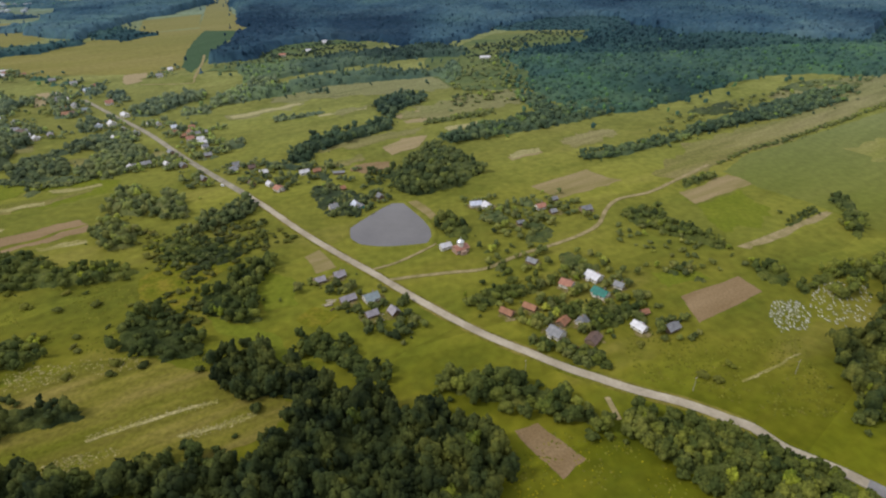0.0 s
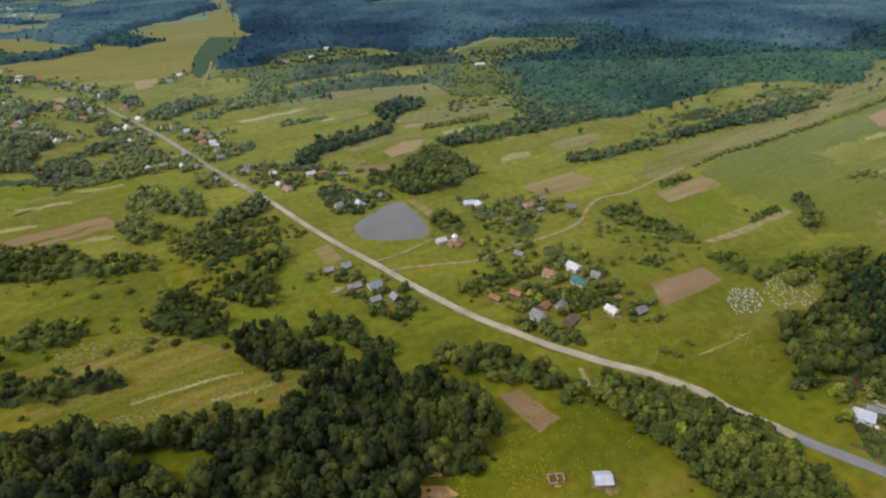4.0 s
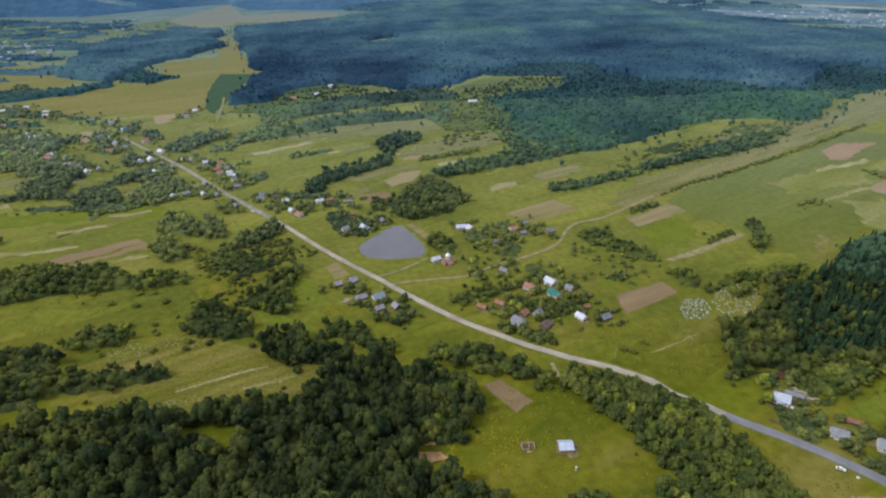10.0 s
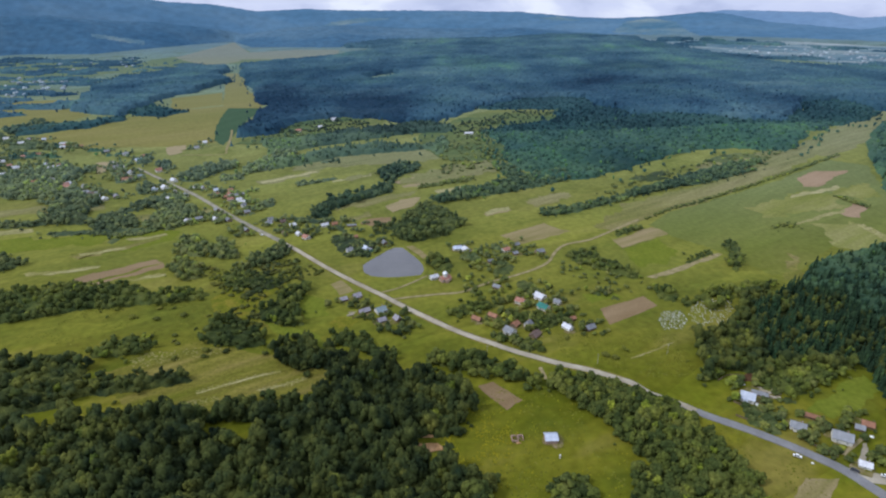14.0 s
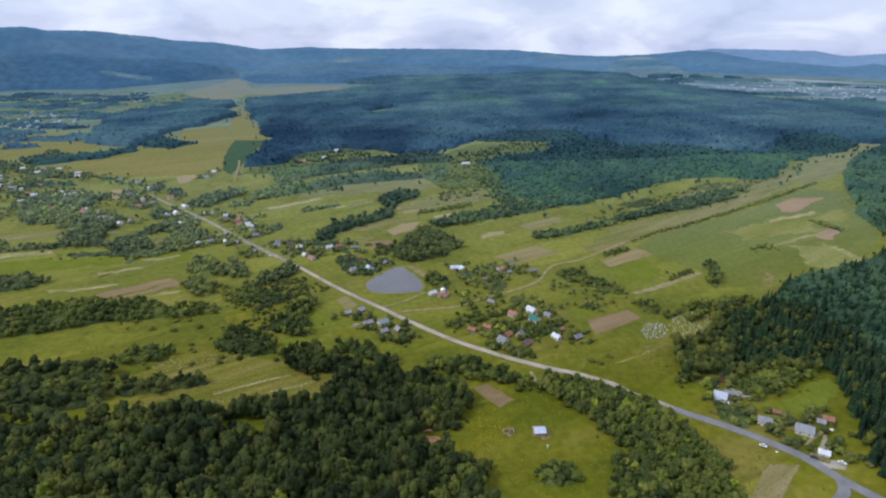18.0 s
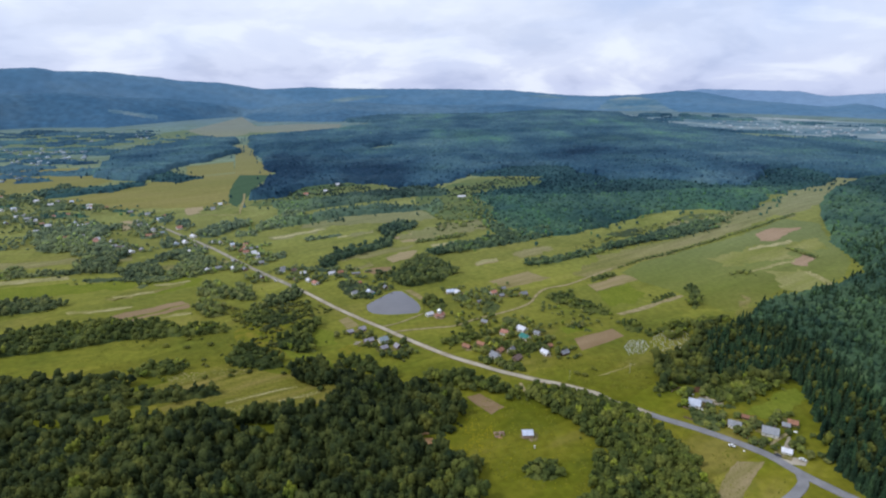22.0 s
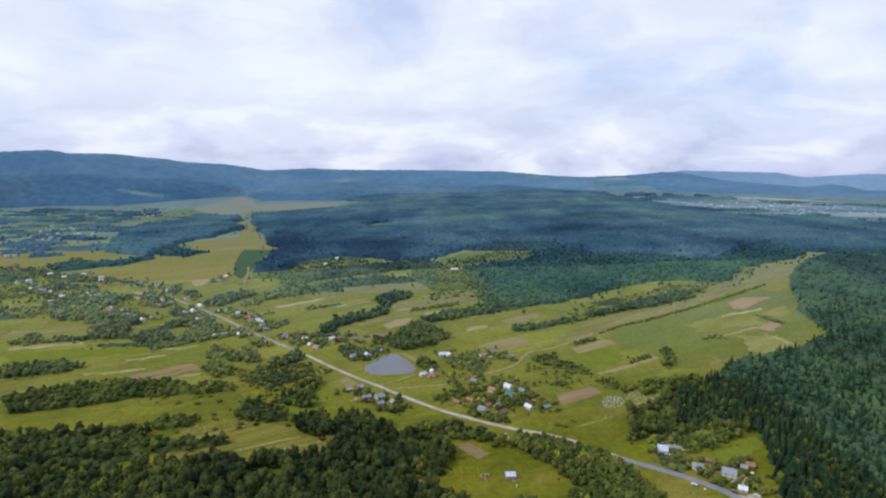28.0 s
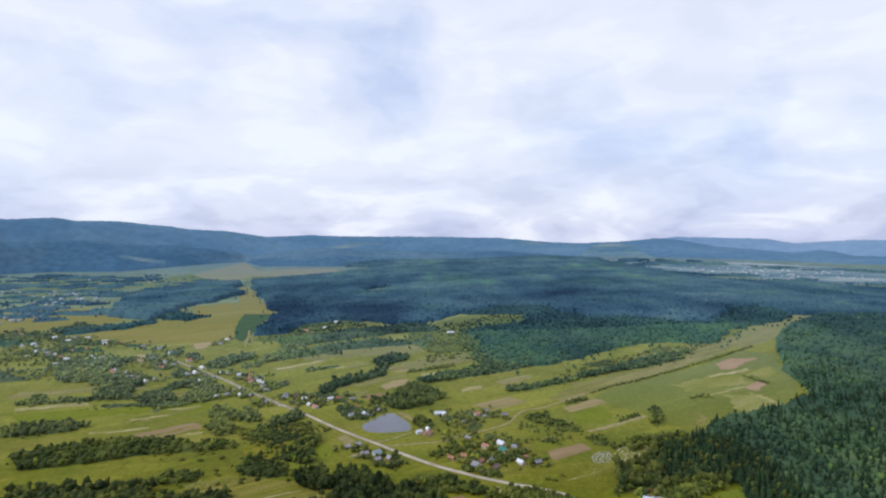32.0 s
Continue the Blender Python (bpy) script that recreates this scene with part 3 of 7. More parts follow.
def facets(level):
    """The corners and triangles of a faceted ball."""
    bm = bmesh.new()
    bmesh.ops.create_icosphere(bm, subdivisions=level, radius=1)
    bm.verts.ensure_lookup_table()
    out = np.array([v.co[:] for v in bm.verts]), np.array([[v.index for v in f.verts] for f in bm.faces])
    bm.free()
    return out


BALLS = {1: facets(1), 2: facets(2)}


def leafy_crown(lobes, level, tufts, seed, ragged=0.22, spread=1.0):
    """A broad-leaved crown of unit height and radius: a ragged heart of foliage with boughs round it, and sprays of leaves that break its outline."""
    g = np.random.default_rng(seed)
    masses = [(0.0, 0.0, g.uniform(0.52, 0.62), g.uniform(0.52, 0.64), g.uniform(0.34, 0.42))]
    turn = g.uniform(0, 6.28)
    for k in range(lobes - 1):
        a, z = turn + 2.4 * k + g.uniform(-0.4, 0.4), 0.30 + 0.56 * (k + g.uniform(0, 0.8)) / max(1, lobes - 1)
        reach = 0.56 * spread * math.sqrt(max(0.05, 1 - ((z - 0.48) / 0.56) ** 2)) * g.uniform(0.75, 1.1)
        masses.append((reach * math.cos(a), reach * math.sin(a), z, g.uniform(0.28, 0.44), g.uniform(0.13, 0.22)))
    verts, faces, base = [], [], 0
    bv, bf = BALLS[level]
    for x, y, z, r, h in masses:
        v = bv * (1 + g.uniform(-ragged, ragged, (len(bv), 1))) * (r, r, h) + (x, y, z)
        keep = bv[bf].mean(1)[:, 2] > -0.62
        verts.append(v)
        faces.append(bf[keep] + base)
        base += len(v)
    for k in range(tufts):
        x, y, z, r, h = masses[k % len(masses)]
        u, a = g.uniform(-0.35, 1), g.uniform(0, 6.283)
        s = math.sqrt(1 - u * u)
        d = np.array([s * math.cos(a), s * math.sin(a), u])
        c = np.array([x, y, z]) + d * (r, r, h) * g.uniform(0.9, 1.16)
        size = g.uniform(0.13, 0.30)
        # a ragged spray of leaves that leans outwards and up
        out = np.array([d[0], d[1], d[2] + 0.5])
        out /= np.linalg.norm(out)
        one = np.cross(out, (0.3, -0.2, 0.9))
        one /= np.linalg.norm(one)
        two = np.cross(out, one)
        spokes = np.arange(4) * 1.5708 + g.uniform(0, 1)
        v = np.concatenate([[0.5 * out], [(one * math.cos(w) + two * math.sin(w)) * g.uniform(0.5, 1.3) - out * g.uniform(0.0, 0.5) for w in spokes]])
        verts.append(v * (size, size, size * 0.62) + c)
        faces.append(np.array([(0, 1 + j, 1 + (j + 1) % 4) for j in range(4)]) + base)
        base += 5
    return np.concatenate(verts), np.concatenate(faces)


def spruce_crown(tiers, arms, seed):
    """A spruce of unit height and radius: drooping ragged skirts of branches in tiers, narrowing to a tip."""
    g = np.random.default_rng(seed)
    verts, faces = [], []
    for k in range(tiers):
        f = k / tiers
        z, r = 0.12 + 0.86 * f, (1 - f) ** 0.8 * g.uniform(0.88, 1.1) + 0.04
        b, turn = len(verts), g.uniform(0, 6.28)
        verts.append((g.uniform(-0.04, 0.04), g.uniform(-0.04, 0.04), min(1.04, z + 0.62 / tiers + 0.16 * (1 - f))))
        for j in range(2 * arms):
            a, q = turn + 3.1416 * (j + g.uniform(-0.2, 0.2)) / arms, r * (g.uniform(0.85, 1.15) if j % 2 == 0 else g.uniform(0.5, 0.7))
            verts.append((q * math.cos(a), q * math.sin(a), z - (0.07 if j % 2 == 0 else 0.0)))
        faces += [(b, b + 1 + j, b + 1 + (j + 1) % (2 * arms)) for j in range(2 * arms)]
    return np.array(verts, float), np.array(faces)


DECIDUOUS, YOUNG, CONIFER, GREEN_WOOD, DARK_WOOD = "deciduous", "young", "conifer", "green", "dark"
NEAR = {DECIDUOUS: [leafy_crown(8, 1, 56, s, 0.22) for s in range(12)], CONIFER: [spruce_crown(6, 7, s) for s in range(8)]}
MIDDLE = {DECIDUOUS: [leafy_crown(3, 1, 6, 20 + s, 0.26) for s in range(8)], CONIFER: [spruce_crown(5, 6, 20 + s) for s in range(5)]}
DISTANT = {GREEN_WOOD: [leafy_crown(2, 1, 0, 40 + s, 0.3) for s in range(6)], DARK_WOOD: [spruce_crown(2, 4, 40 + s) for s in range(5)] + [leafy_crown(1, 1, 0, 60 + s, 0.3) for s in range(3)]}
NEAR[YOUNG], MIDDLE[YOUNG] = NEAR[DECIDUOUS], MIDDLE[DECIDUOUS]


def stems(radius, height):
    """A tapered trunk with a few rising limbs."""
    bm = bmesh.new()
    def limb(a, b, r0, r1):
        a, b = Vector(a), Vector(b)
        m = Matrix.Translation((a + b) / 2) @ (b - a).to_track_quat("Z", "Y").to_matrix().to_4x4()
        bmesh.ops.create_cone(bm, cap_ends=True, segments=6, radius1=r0, radius2=r1, depth=(b - a).length, matrix=m)
    limb((0, 0, -0.3), (0, 0, height * 0.45), radius, radius * 0.7)
    limb((0, 0, height * 0.45), (0.03, 0, height * 0.85), radius * 0.7, radius * 0.2)
    for k in range(4):
        a = 1.57 * k + 0.4
        limb((0, 0, height * (0.28 + 0.07 * k)), (math.cos(a) * height * 0.22, math.sin(a) * height * 0.22, height * (0.5 + 0.07 * k)), radius * 0.4, radius * 0.1)
    return link(bm, "trunk", BARK)


TRUNK = stems(0.028, 1.0)
SOLO = {DECIDUOUS: [foliage_mesh("crown", *leafy_crown(7, 1, 170, 80 + s, 0.24), 0.06 + 0.085 * ((s * 7) % 10), LEAF) for s in range(10)], CONIFER: [foliage_mesh("crown", *spruce_crown(9, 9, 80 + s), 0.2 + 0.15 * s, NEEDLE) for s in range(4)]}
SOLO["belt"] = [foliage_mesh("crown", *leafy_crown(6, 1, 150, 90 + s, 0.24), 0.12 + 0.08 * ((s * 7) % 10), LEAF_BELT) for s in range(10)]
SINGLE = [0]


def tree(kind, x, y, height, radius, turn, label, group=""):
    """One tree that stands by itself, with its trunk and crown."""
    SINGLE[0] += 1
    bush = height < 4.5
    ob = new("bush" if bush else ("spruce" if kind == CONIFER else "tree"))
    ob.matrix_basis = pose(x, y, gz(x, y), 0, 0, turn)
    tagged(ob, label, "bush" if bush else "tree", group)
    flat = Matrix.Diagonal((height, height, height, 1))
    part("trunk", TRUNK, ob, at=flat)
    meshes = SOLO[kind]
    low = 0.12 if bush or kind == CONIFER else 0.0
    part("crown", meshes[SINGLE[0] % len(meshes)], ob, at=Matrix.Translation((0, 0, -low * height)) @ Matrix.Diagonal((radius, radius, height * (1 + low), 1)))


def scatter(poly, spacing, density, g):
    xs, ys = [p[0] for p in poly], [p[1] for p in poly]
    gx, gy = np.meshgrid(np.arange(min(xs), max(xs), spacing), np.arange(min(ys), max(ys), spacing))
    gx = (gx + (np.arange(gx.shape[0]) % 2)[:, None] * spacing / 2 + g.uniform(-0.8, 0.8, gx.shape) * spacing).ravel()
    gy = (gy + g.uniform(-0.8, 0.8, gy.shape) * spacing).ravel()
    keep = inside(poly, gx, gy) & (g.random(len(gx)) < density)
    return gx[keep], gy[keep]


def grow(x, y, heights, radii, kinds, g, lift=0.0, paler=0.0):
    """The joined crowns of many trees at the given places."""
    z, turn, which = ground_z(x, y) + lift, g.uniform(0, 6.283, len(x)), g.integers(0, len(kinds), len(x))
    verts, faces, tints, base = [], [], [], 0
    tint = np.clip(-0.02 + paler + 0.34 * mottle(x, y * 0.6, 46, 2) + 0.56 * mottle(x, y * 0.34, 150, 6) + 0.06 - 0.46 * front_dark(x, y) + g.normal(0, 0.17, len(x)) + 0.35 * (g.random(len(x)) < 0.03), 0, 1)
    for k, (v, f) in enumerate(kinds):
        pick = np.flatnonzero(which == k)
        if not len(pick):
            continue
        c, s = np.cos(turn[pick])[:, None], np.sin(turn[pick])[:, None]
        r, h = radii[pick][:, None], heights[pick][:, None]
        out = np.stack([(v[:, 0] * c - v[:, 1] * s) * r + x[pick][:, None], (v[:, 0] * s + v[:, 1] * c) * r + y[pick][:, None], (v[:, 2] * 1.12 - 0.12) * h + z[pick][:, None]], -1)
        verts.append(out.reshape(-1, 3))
        tints.append(np.repeat(tint[pick], len(v)))
        faces.append((f[None] + (base + np.arange(len(pick)) * len(v))[:, None, None]).reshape(-1, 3))
        base += len(pick) * len(v)
    return np.concatenate(verts), np.concatenate(faces), np.concatenate(tints)


def front_dark(x, y):
    """Dark spruces line the far forest's lower edge; upslope the lighter tint paints haze."""
    return np.where(y > 900, 1 - smooth((y - 1150) / 750), 0) * (0.4 + 0.6 * smooth((900 - np.abs(x)) / 300))


GLADES = []  # clearings inside the distant woods


def canopy(poly, cell, height, g, sway=0.55, cover=1.0, hilly=0.0, grain=60):
    """The closed, uneven roof of leaves over a wood, which drops to the ground round its edge; with less cover it breaks up into copses and hedges."""
    xs, ys = [p[0] for p in poly], [p[1] for p in poly]
    gx, gy = np.meshgrid(np.arange(min(xs) - 30, max(xs) + 30, cell), np.arange(min(ys) - 30, max(ys) + 30, cell))
    shape = gx.shape
    gx, gy = (gx + g.uniform(-0.4, 0.4, shape) * cell).ravel(), (gy + g.uniform(-0.4, 0.4, shape) * cell).ravel()
    # an uneven edge that runs out into the meadows in bays and tongues
    swing = 22 * np.sin(gx * 0.021 + 2.1 * np.sin(gy * 0.013)) + 9 * np.sin(gx * 0.071 + gy * 0.05)
    lean = 22 * np.sin(gy * 0.019 + 2.4 * np.sin(gx * 0.011)) + 9 * np.sin(gy * 0.067 - gx * 0.043)
    wooded = inside(poly, gx + sway * swing, gy + sway * lean)
    if cover < 1:
        wooded &= mottle(gx * 0.7 + gy * 0.2, gy * 1.1, grain, 5) < 0.24 + 0.52 * cover
    for open_ground in GLADES:
        wooded &= ~inside(open_ground, gx + 0.6 * swing, gy + 0.6 * lean)
    for px, py, r in WAYS + PLOTS:
        if min(xs) - 30 < px < max(xs) + 30 and min(ys) - 30 < py < max(ys) + 30:
            wooded &= np.hypot(gx - px, gy - py) > r + 0.4 * cell
    swell = mottle(gx, gy, 70, 1)
    rise = height * (0.50 + 0.36 * swell + g.uniform(-0.36, 0.32, len(gx))) + hilly * mottle(gx, gy * 1.6, 420, 3)
    z = ground_z(gx, gy) + np.where(wooded, rise, -1.5)
    tint = -0.14 + 0.36 * mottle(gx, gy * 0.6, 46, 2) + 0.90 * mottle(gx, gy * 0.34, 150, 6) + 0.06 - 0.36 * front_dark(gx, gy) + g.uniform(-0.10, 0.10, len(gx))
    i = np.arange(len(gx)).reshape(shape)
    faces = np.stack([i[:-1, :-1], i[:-1, 1:], i[1:, 1:], i[1:, :-1]], -1).reshape(-1, 4)
    faces = faces[wooded[faces].any(1)]
    used, faces = np.unique(faces, return_inverse=True)
    faces = faces.reshape(-1, 4)
    return np.stack([gx, gy, z], -1)[used], np.concatenate([faces[:, [0, 1, 2]], faces[:, [0, 2, 3]]]), tint[used], wooded[used]


def inset(poly, d):
    """The polygon drawn in by about d metres."""
    area = sum(a[0] * b[1] - b[0] * a[1] for a, b in zip(poly, poly[1:] + poly[:1]))
    out = []
    for k, (x, y) in enumerate(poly):
        a, c = poly[k - 1], poly[(k + 1) % len(poly)]
        u, v = Vector((x - a[0], y - a[1])).normalized(), Vector((c[0] - x, c[1] - y)).normalized()
        way = Vector((-(u.y + v.y), u.x + v.x))
        if way.length > 0.3:
            way = way.normalized() * (d if area > 0 else -d)
            x, y = x + way.x, y + way.y
        out.append((x, y))
    return out


def wood(kind, height, spacing, density, poly):
    """A wood or belt of trees. Those in the nearest stretch of land are trees of their own, the rest is joined."""
    g = np.random.default_rng(int(abs(poly[0][0] * 7 + poly[0][1] * 13)) + len(poly))
    x, y = clear_of_ways(*scatter(poly, spacing, density, g))
    if not len(x):
        return
    mid = math.hypot(x.mean(), y.mean() + 70)
    vigour = np.array([noise.noise(Vector((u * 0.035, v * 0.035, 2.0))) for u, v in zip(x, y)])
    if kind == DECIDUOUS:
        # thin and low in places, tall and closed in others
        keep = (vigour > -0.48) | (g.random(len(x)) < 0.65)
        x, y, vigour = x[keep], y[keep], vigour[keep]
    heights = height * np.clip(g.normal(0.86, 0.17, len(x)) + 0.35 * vigour, 0.42, 1.3)
    radii = spacing * (0.32 + 0.46 * heights / height + g.uniform(-0.12, 0.2, len(x))) * (0.85 if kind == CONIFER else 1.0)
    if height < 3.5:
        radii = radii * 1.5
    if kind == DECIDUOUS and height > 7.5:
        # old spreading trees among slim young ones
        old = g.random(len(x)) < 0.26
        radii, heights = radii * np.where(old, 1.32, 0.95), heights * np.where(old, 1.12, 0.9)
    if kind != CONIFER and density > 0.25:
        # shrubs that stray out of the edge
        stray = np.flatnonzero(g.random(len(x)) < 0.42)
        sx, sy = x[stray] + g.normal(0, spacing * 1.25, len(stray)), y[stray] + g.normal(0, spacing * 1.25, len(stray))
        out = ~inside(poly, sx, sy)
        sx, sy = clear_of_ways(sx[out], sy[out])
        sh = np.minimum(height * 0.6, g.uniform(1.2, 4.2, len(sx)))
        x, y = np.concatenate([x, sx]), np.concatenate([y, sy])
        heights, radii = np.concatenate([heights, sh]), np.concatenate([radii, sh * g.uniform(0.55, 0.95, len(sx))])
    solo = (y < 200) & (y > 52) & (x > -62) & (x < 125) & (SINGLE[0] + np.arange(len(x)) < 290)
    for k in np.flatnonzero(solo):
        tree(kind if height > 14 and (x[k] < 4 or k % 3 == 0) else "belt", x[k], y[k], heights[k], radii[k], g.uniform(0, 360), ("dark green broad-leaved tree at the wood's edge" if height > 14 else "olive green broad-leaved tree in a thicket") if heights[k] > 4.5 else "low green bush in the grass", "trees of the near wood")
    # a dark litter sheet that paints shade on the ground between trunks
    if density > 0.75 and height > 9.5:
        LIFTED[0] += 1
        drape("wood_floor", LITTER_SHADE, inset(poly, 4.5), (0.03 + 0.0025 * LIFTED[0]) * (1 if poly[0][1] < 700 else 3), "leaf litter darkened to paint the shade under the trees", "wood floor", 1.0)
    rest = ~solo
    # leaf tone goes by kind, height and distance; farther woods get paler, hazed leaves
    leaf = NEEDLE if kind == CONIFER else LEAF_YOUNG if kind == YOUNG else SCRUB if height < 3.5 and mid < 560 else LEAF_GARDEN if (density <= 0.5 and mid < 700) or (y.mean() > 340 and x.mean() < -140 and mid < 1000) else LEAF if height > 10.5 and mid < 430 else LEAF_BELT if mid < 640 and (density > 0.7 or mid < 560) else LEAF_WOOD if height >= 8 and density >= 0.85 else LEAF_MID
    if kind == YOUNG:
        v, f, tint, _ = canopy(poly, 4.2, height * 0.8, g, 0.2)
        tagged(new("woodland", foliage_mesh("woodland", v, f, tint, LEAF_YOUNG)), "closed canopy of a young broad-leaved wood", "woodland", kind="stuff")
        # spruces that spread into it from the old wood
        rest = g.random(len(x)) < np.where(np.hypot(x, y + 70) < 900, 0.5, 0.36)
        spires = ~rest & (g.random(len(x)) < 0.9 * smooth((620 - np.hypot(x - 330, y - 180)) / 420))
        if spires.any():
            v, f, tint = grow(x[spires], y[spires], heights[spires] * 1.35, radii[spires] * 0.85, MIDDLE[CONIFER], g)
            tagged(new("spruce_wood", foliage_mesh("spruce_wood", v, f, tint, NEEDLE)), "spruces scattered through a young broad-leaved wood", "woodland", kind="stuff")
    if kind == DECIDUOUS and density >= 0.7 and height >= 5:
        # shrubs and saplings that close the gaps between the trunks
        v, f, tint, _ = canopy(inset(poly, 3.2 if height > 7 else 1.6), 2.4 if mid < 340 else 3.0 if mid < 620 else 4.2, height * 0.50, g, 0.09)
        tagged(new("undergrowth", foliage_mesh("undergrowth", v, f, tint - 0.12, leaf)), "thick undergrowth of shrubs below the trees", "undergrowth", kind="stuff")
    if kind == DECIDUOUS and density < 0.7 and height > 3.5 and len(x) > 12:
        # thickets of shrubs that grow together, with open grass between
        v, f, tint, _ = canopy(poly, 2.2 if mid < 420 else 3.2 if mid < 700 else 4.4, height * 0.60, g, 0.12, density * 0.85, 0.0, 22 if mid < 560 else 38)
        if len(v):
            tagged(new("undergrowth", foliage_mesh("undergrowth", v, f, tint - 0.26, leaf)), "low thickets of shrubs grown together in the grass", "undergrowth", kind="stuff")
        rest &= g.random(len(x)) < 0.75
    if kind == CONIFER:
        # broad-leaved trees mixed in among the spruces
        mixed = g.random(len(x)) < 0.16 + 0.3 * (vigour < -0.2)
        rest = ~mixed
        v, f, tint = grow(x[mixed], y[mixed], heights[mixed] * 0.85, radii[mixed] * 1.3, MIDDLE[DECIDUOUS], g)
        tagged(new("woodland", foliage_mesh("woodland", v, f, tint, LEAF)), "broad-leaved trees mixed into the spruce wood", "woodland", kind="stuff")
    far = np.hypot(x, y + 70)
    plain = [leafy for leafy in DISTANT[GREEN_WOOD]] if kind != CONIFER else MIDDLE[kind]
    deep = -0.05 if leaf is LEAF else 0.0
    for mask, kinds in ((rest & (far < 310), NEAR[kind]), (rest & (far >= 310) & (far < 900), MIDDLE[kind]), (rest & (far >= 900), plain)):
        if mask.any():
            v, f, tint = grow(x[mask], y[mask], heights[mask], radii[mask], kinds, g, 0.0, deep)
            title = "spruce_wood" if kind == CONIFER else ("hedgerow" if height < 6 else "woodland")
            ob = new(title, foliage_mesh(title, v, f, tint, leaf))
            tagged(ob, "dense dark spruce wood" if kind == CONIFER else ("low green hedge of bushes between fields" if height < 6 else "dense belt of dark green broad-leaved trees"), "woodland", kind="stuff")


def far_wood(kind, height, poly, cover=1.0, stray=0.12, sway=0.55):
    """A distant wood: an uneven roof of leaves with single crowns rising out of it, which thins out into the meadows round it."""
    g = np.random.default_rng(int(abs(poly[0][0] * 3 + poly[0][1] * 11)))
    deep = max(p[1] for p in poly) > 2600
    v, f, tint, wooded = canopy(poly, 8.2 if deep else 5.8, height * 0.8, g, sway, cover, 16.0 if deep else 10.0 if kind == DARK_WOOD and cover == 1 else 0.0)
    far = np.hypot(v[:, 0], v[:, 1])
    pick = wooded & (g.random(len(v)) < np.where(far < 1050, 0.44, np.where(far < 1500, 0.28, 0.09)))
    x, y, lift = v[pick, 0], v[pick, 1], v[pick, 2] - ground_z(v[pick, 0], v[pick, 1])
    # single trees standing out from the edge
    rim = np.flatnonzero(~wooded)
    rim = rim[g.random(len(rim)) < stray]
    sx, sy = clear_of_ways(v[rim, 0] + g.normal(0, 20, len(rim)), v[rim, 1] + g.normal(0, 20, len(rim)))
    x, y, lift = np.concatenate([x, sx]), np.concatenate([y, sy]), np.concatenate([lift - height * 0.35, np.zeros(len(sx))])
    broad = mottle(x, y * 0.5, 110, 8) + g.uniform(-0.2, 0.2, len(x)) > (0.62 if kind == DARK_WOOD else 0.2)
    cv, cf, ct = [v], [f], [tint]
    for mask, kinds, size in ((broad, DISTANT[GREEN_WOOD], 4.0), (~broad, DISTANT[DARK_WOOD], 3.4)):
        if mask.any():
            tv, tf, tt = grow(x[mask], y[mask], height * g.uniform(0.75, 1.15, mask.sum()), size * g.uniform(0.7, 1.2, mask.sum()), kinds, g, np.maximum(lift[mask] - height * 0.4, 0), 0.06 if kinds is DISTANT[GREEN_WOOD] else 0.0)
            cf.append(tf + sum(len(a) for a in cv))
            cv.append(tv), ct.append(tt)
    # the blue far tones paint haze over the distant woods
    mat = NEEDLE_HAZED if kind == DARK_WOOD else LEAF_WOOD if max(p[1] for p in poly) < 1000 else LEAF_HAZED
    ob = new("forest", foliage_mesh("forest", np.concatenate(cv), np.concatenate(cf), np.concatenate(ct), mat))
    tagged(ob, "distant forest of spruce and beech with haze painted in blue-green" if kind == DARK_WOOD else "distant green scrub woodland", "forest", kind="stuff")


# ---- buildings ----
PANE = block("pane", WINDOW_GLASS, 0, 0, 0, 0.92, 0.06, 1.12)


def frame_mesh():
    bm = bmesh.new()
    for x in (-0.52, 0.52):
        box(bm, x, 0, 0, 0.12, 0.14, 1.24)
    for z in (-0.06, 1.12):
        box(bm, 0, 0, z, 1.16, 0.14, 0.12)
    box(bm, 0, 0, 0, 0.06, 0.1, 1.12)
    return link(bm, "window", FRAME_PAINT)


WINDOW = frame_mesh()
DOOR = block("door", DOOR_PAINT, 0, 0, 0, 1.0, 0.12, 2.05, bevel=0.02)
CHIMNEY = block("chimney", CHIMNEY_BRICK, 0, 0, 0, 0.55, 0.55, 1.5, bevel=0.03)
CAP = block("cap", SLATE, 0, 0, 0, 0.72, 0.72, 0.1)


def gable_body(length, width, wall, rise, mat):
    """Walls with gables, 0.25 m thick, the ridge along x."""
    bm = bmesh.new()
    def ring(l, w, top, low):
        return [bm.verts.new(p) for p in ((-l, -w, low), (l, -w, low), (l, w, low), (-l, w, low), (-l, -w, wall), (l, -w, wall), (l, w, wall), (-l, w, wall), (-l, 0, top), (l, 0, top))]
    v = ring(length / 2, width / 2, wall + rise, -0.6)
    for f in ((0, 1, 5, 4), (2, 3, 7, 6), (1, 2, 6, 9, 5), (3, 0, 4, 8, 7), (4, 5, 9, 8), (6, 7, 8, 9), (3, 2, 1, 0)):
        bm.faces.new([v[i] for i in f])
    return link(bm, "wall", mat)


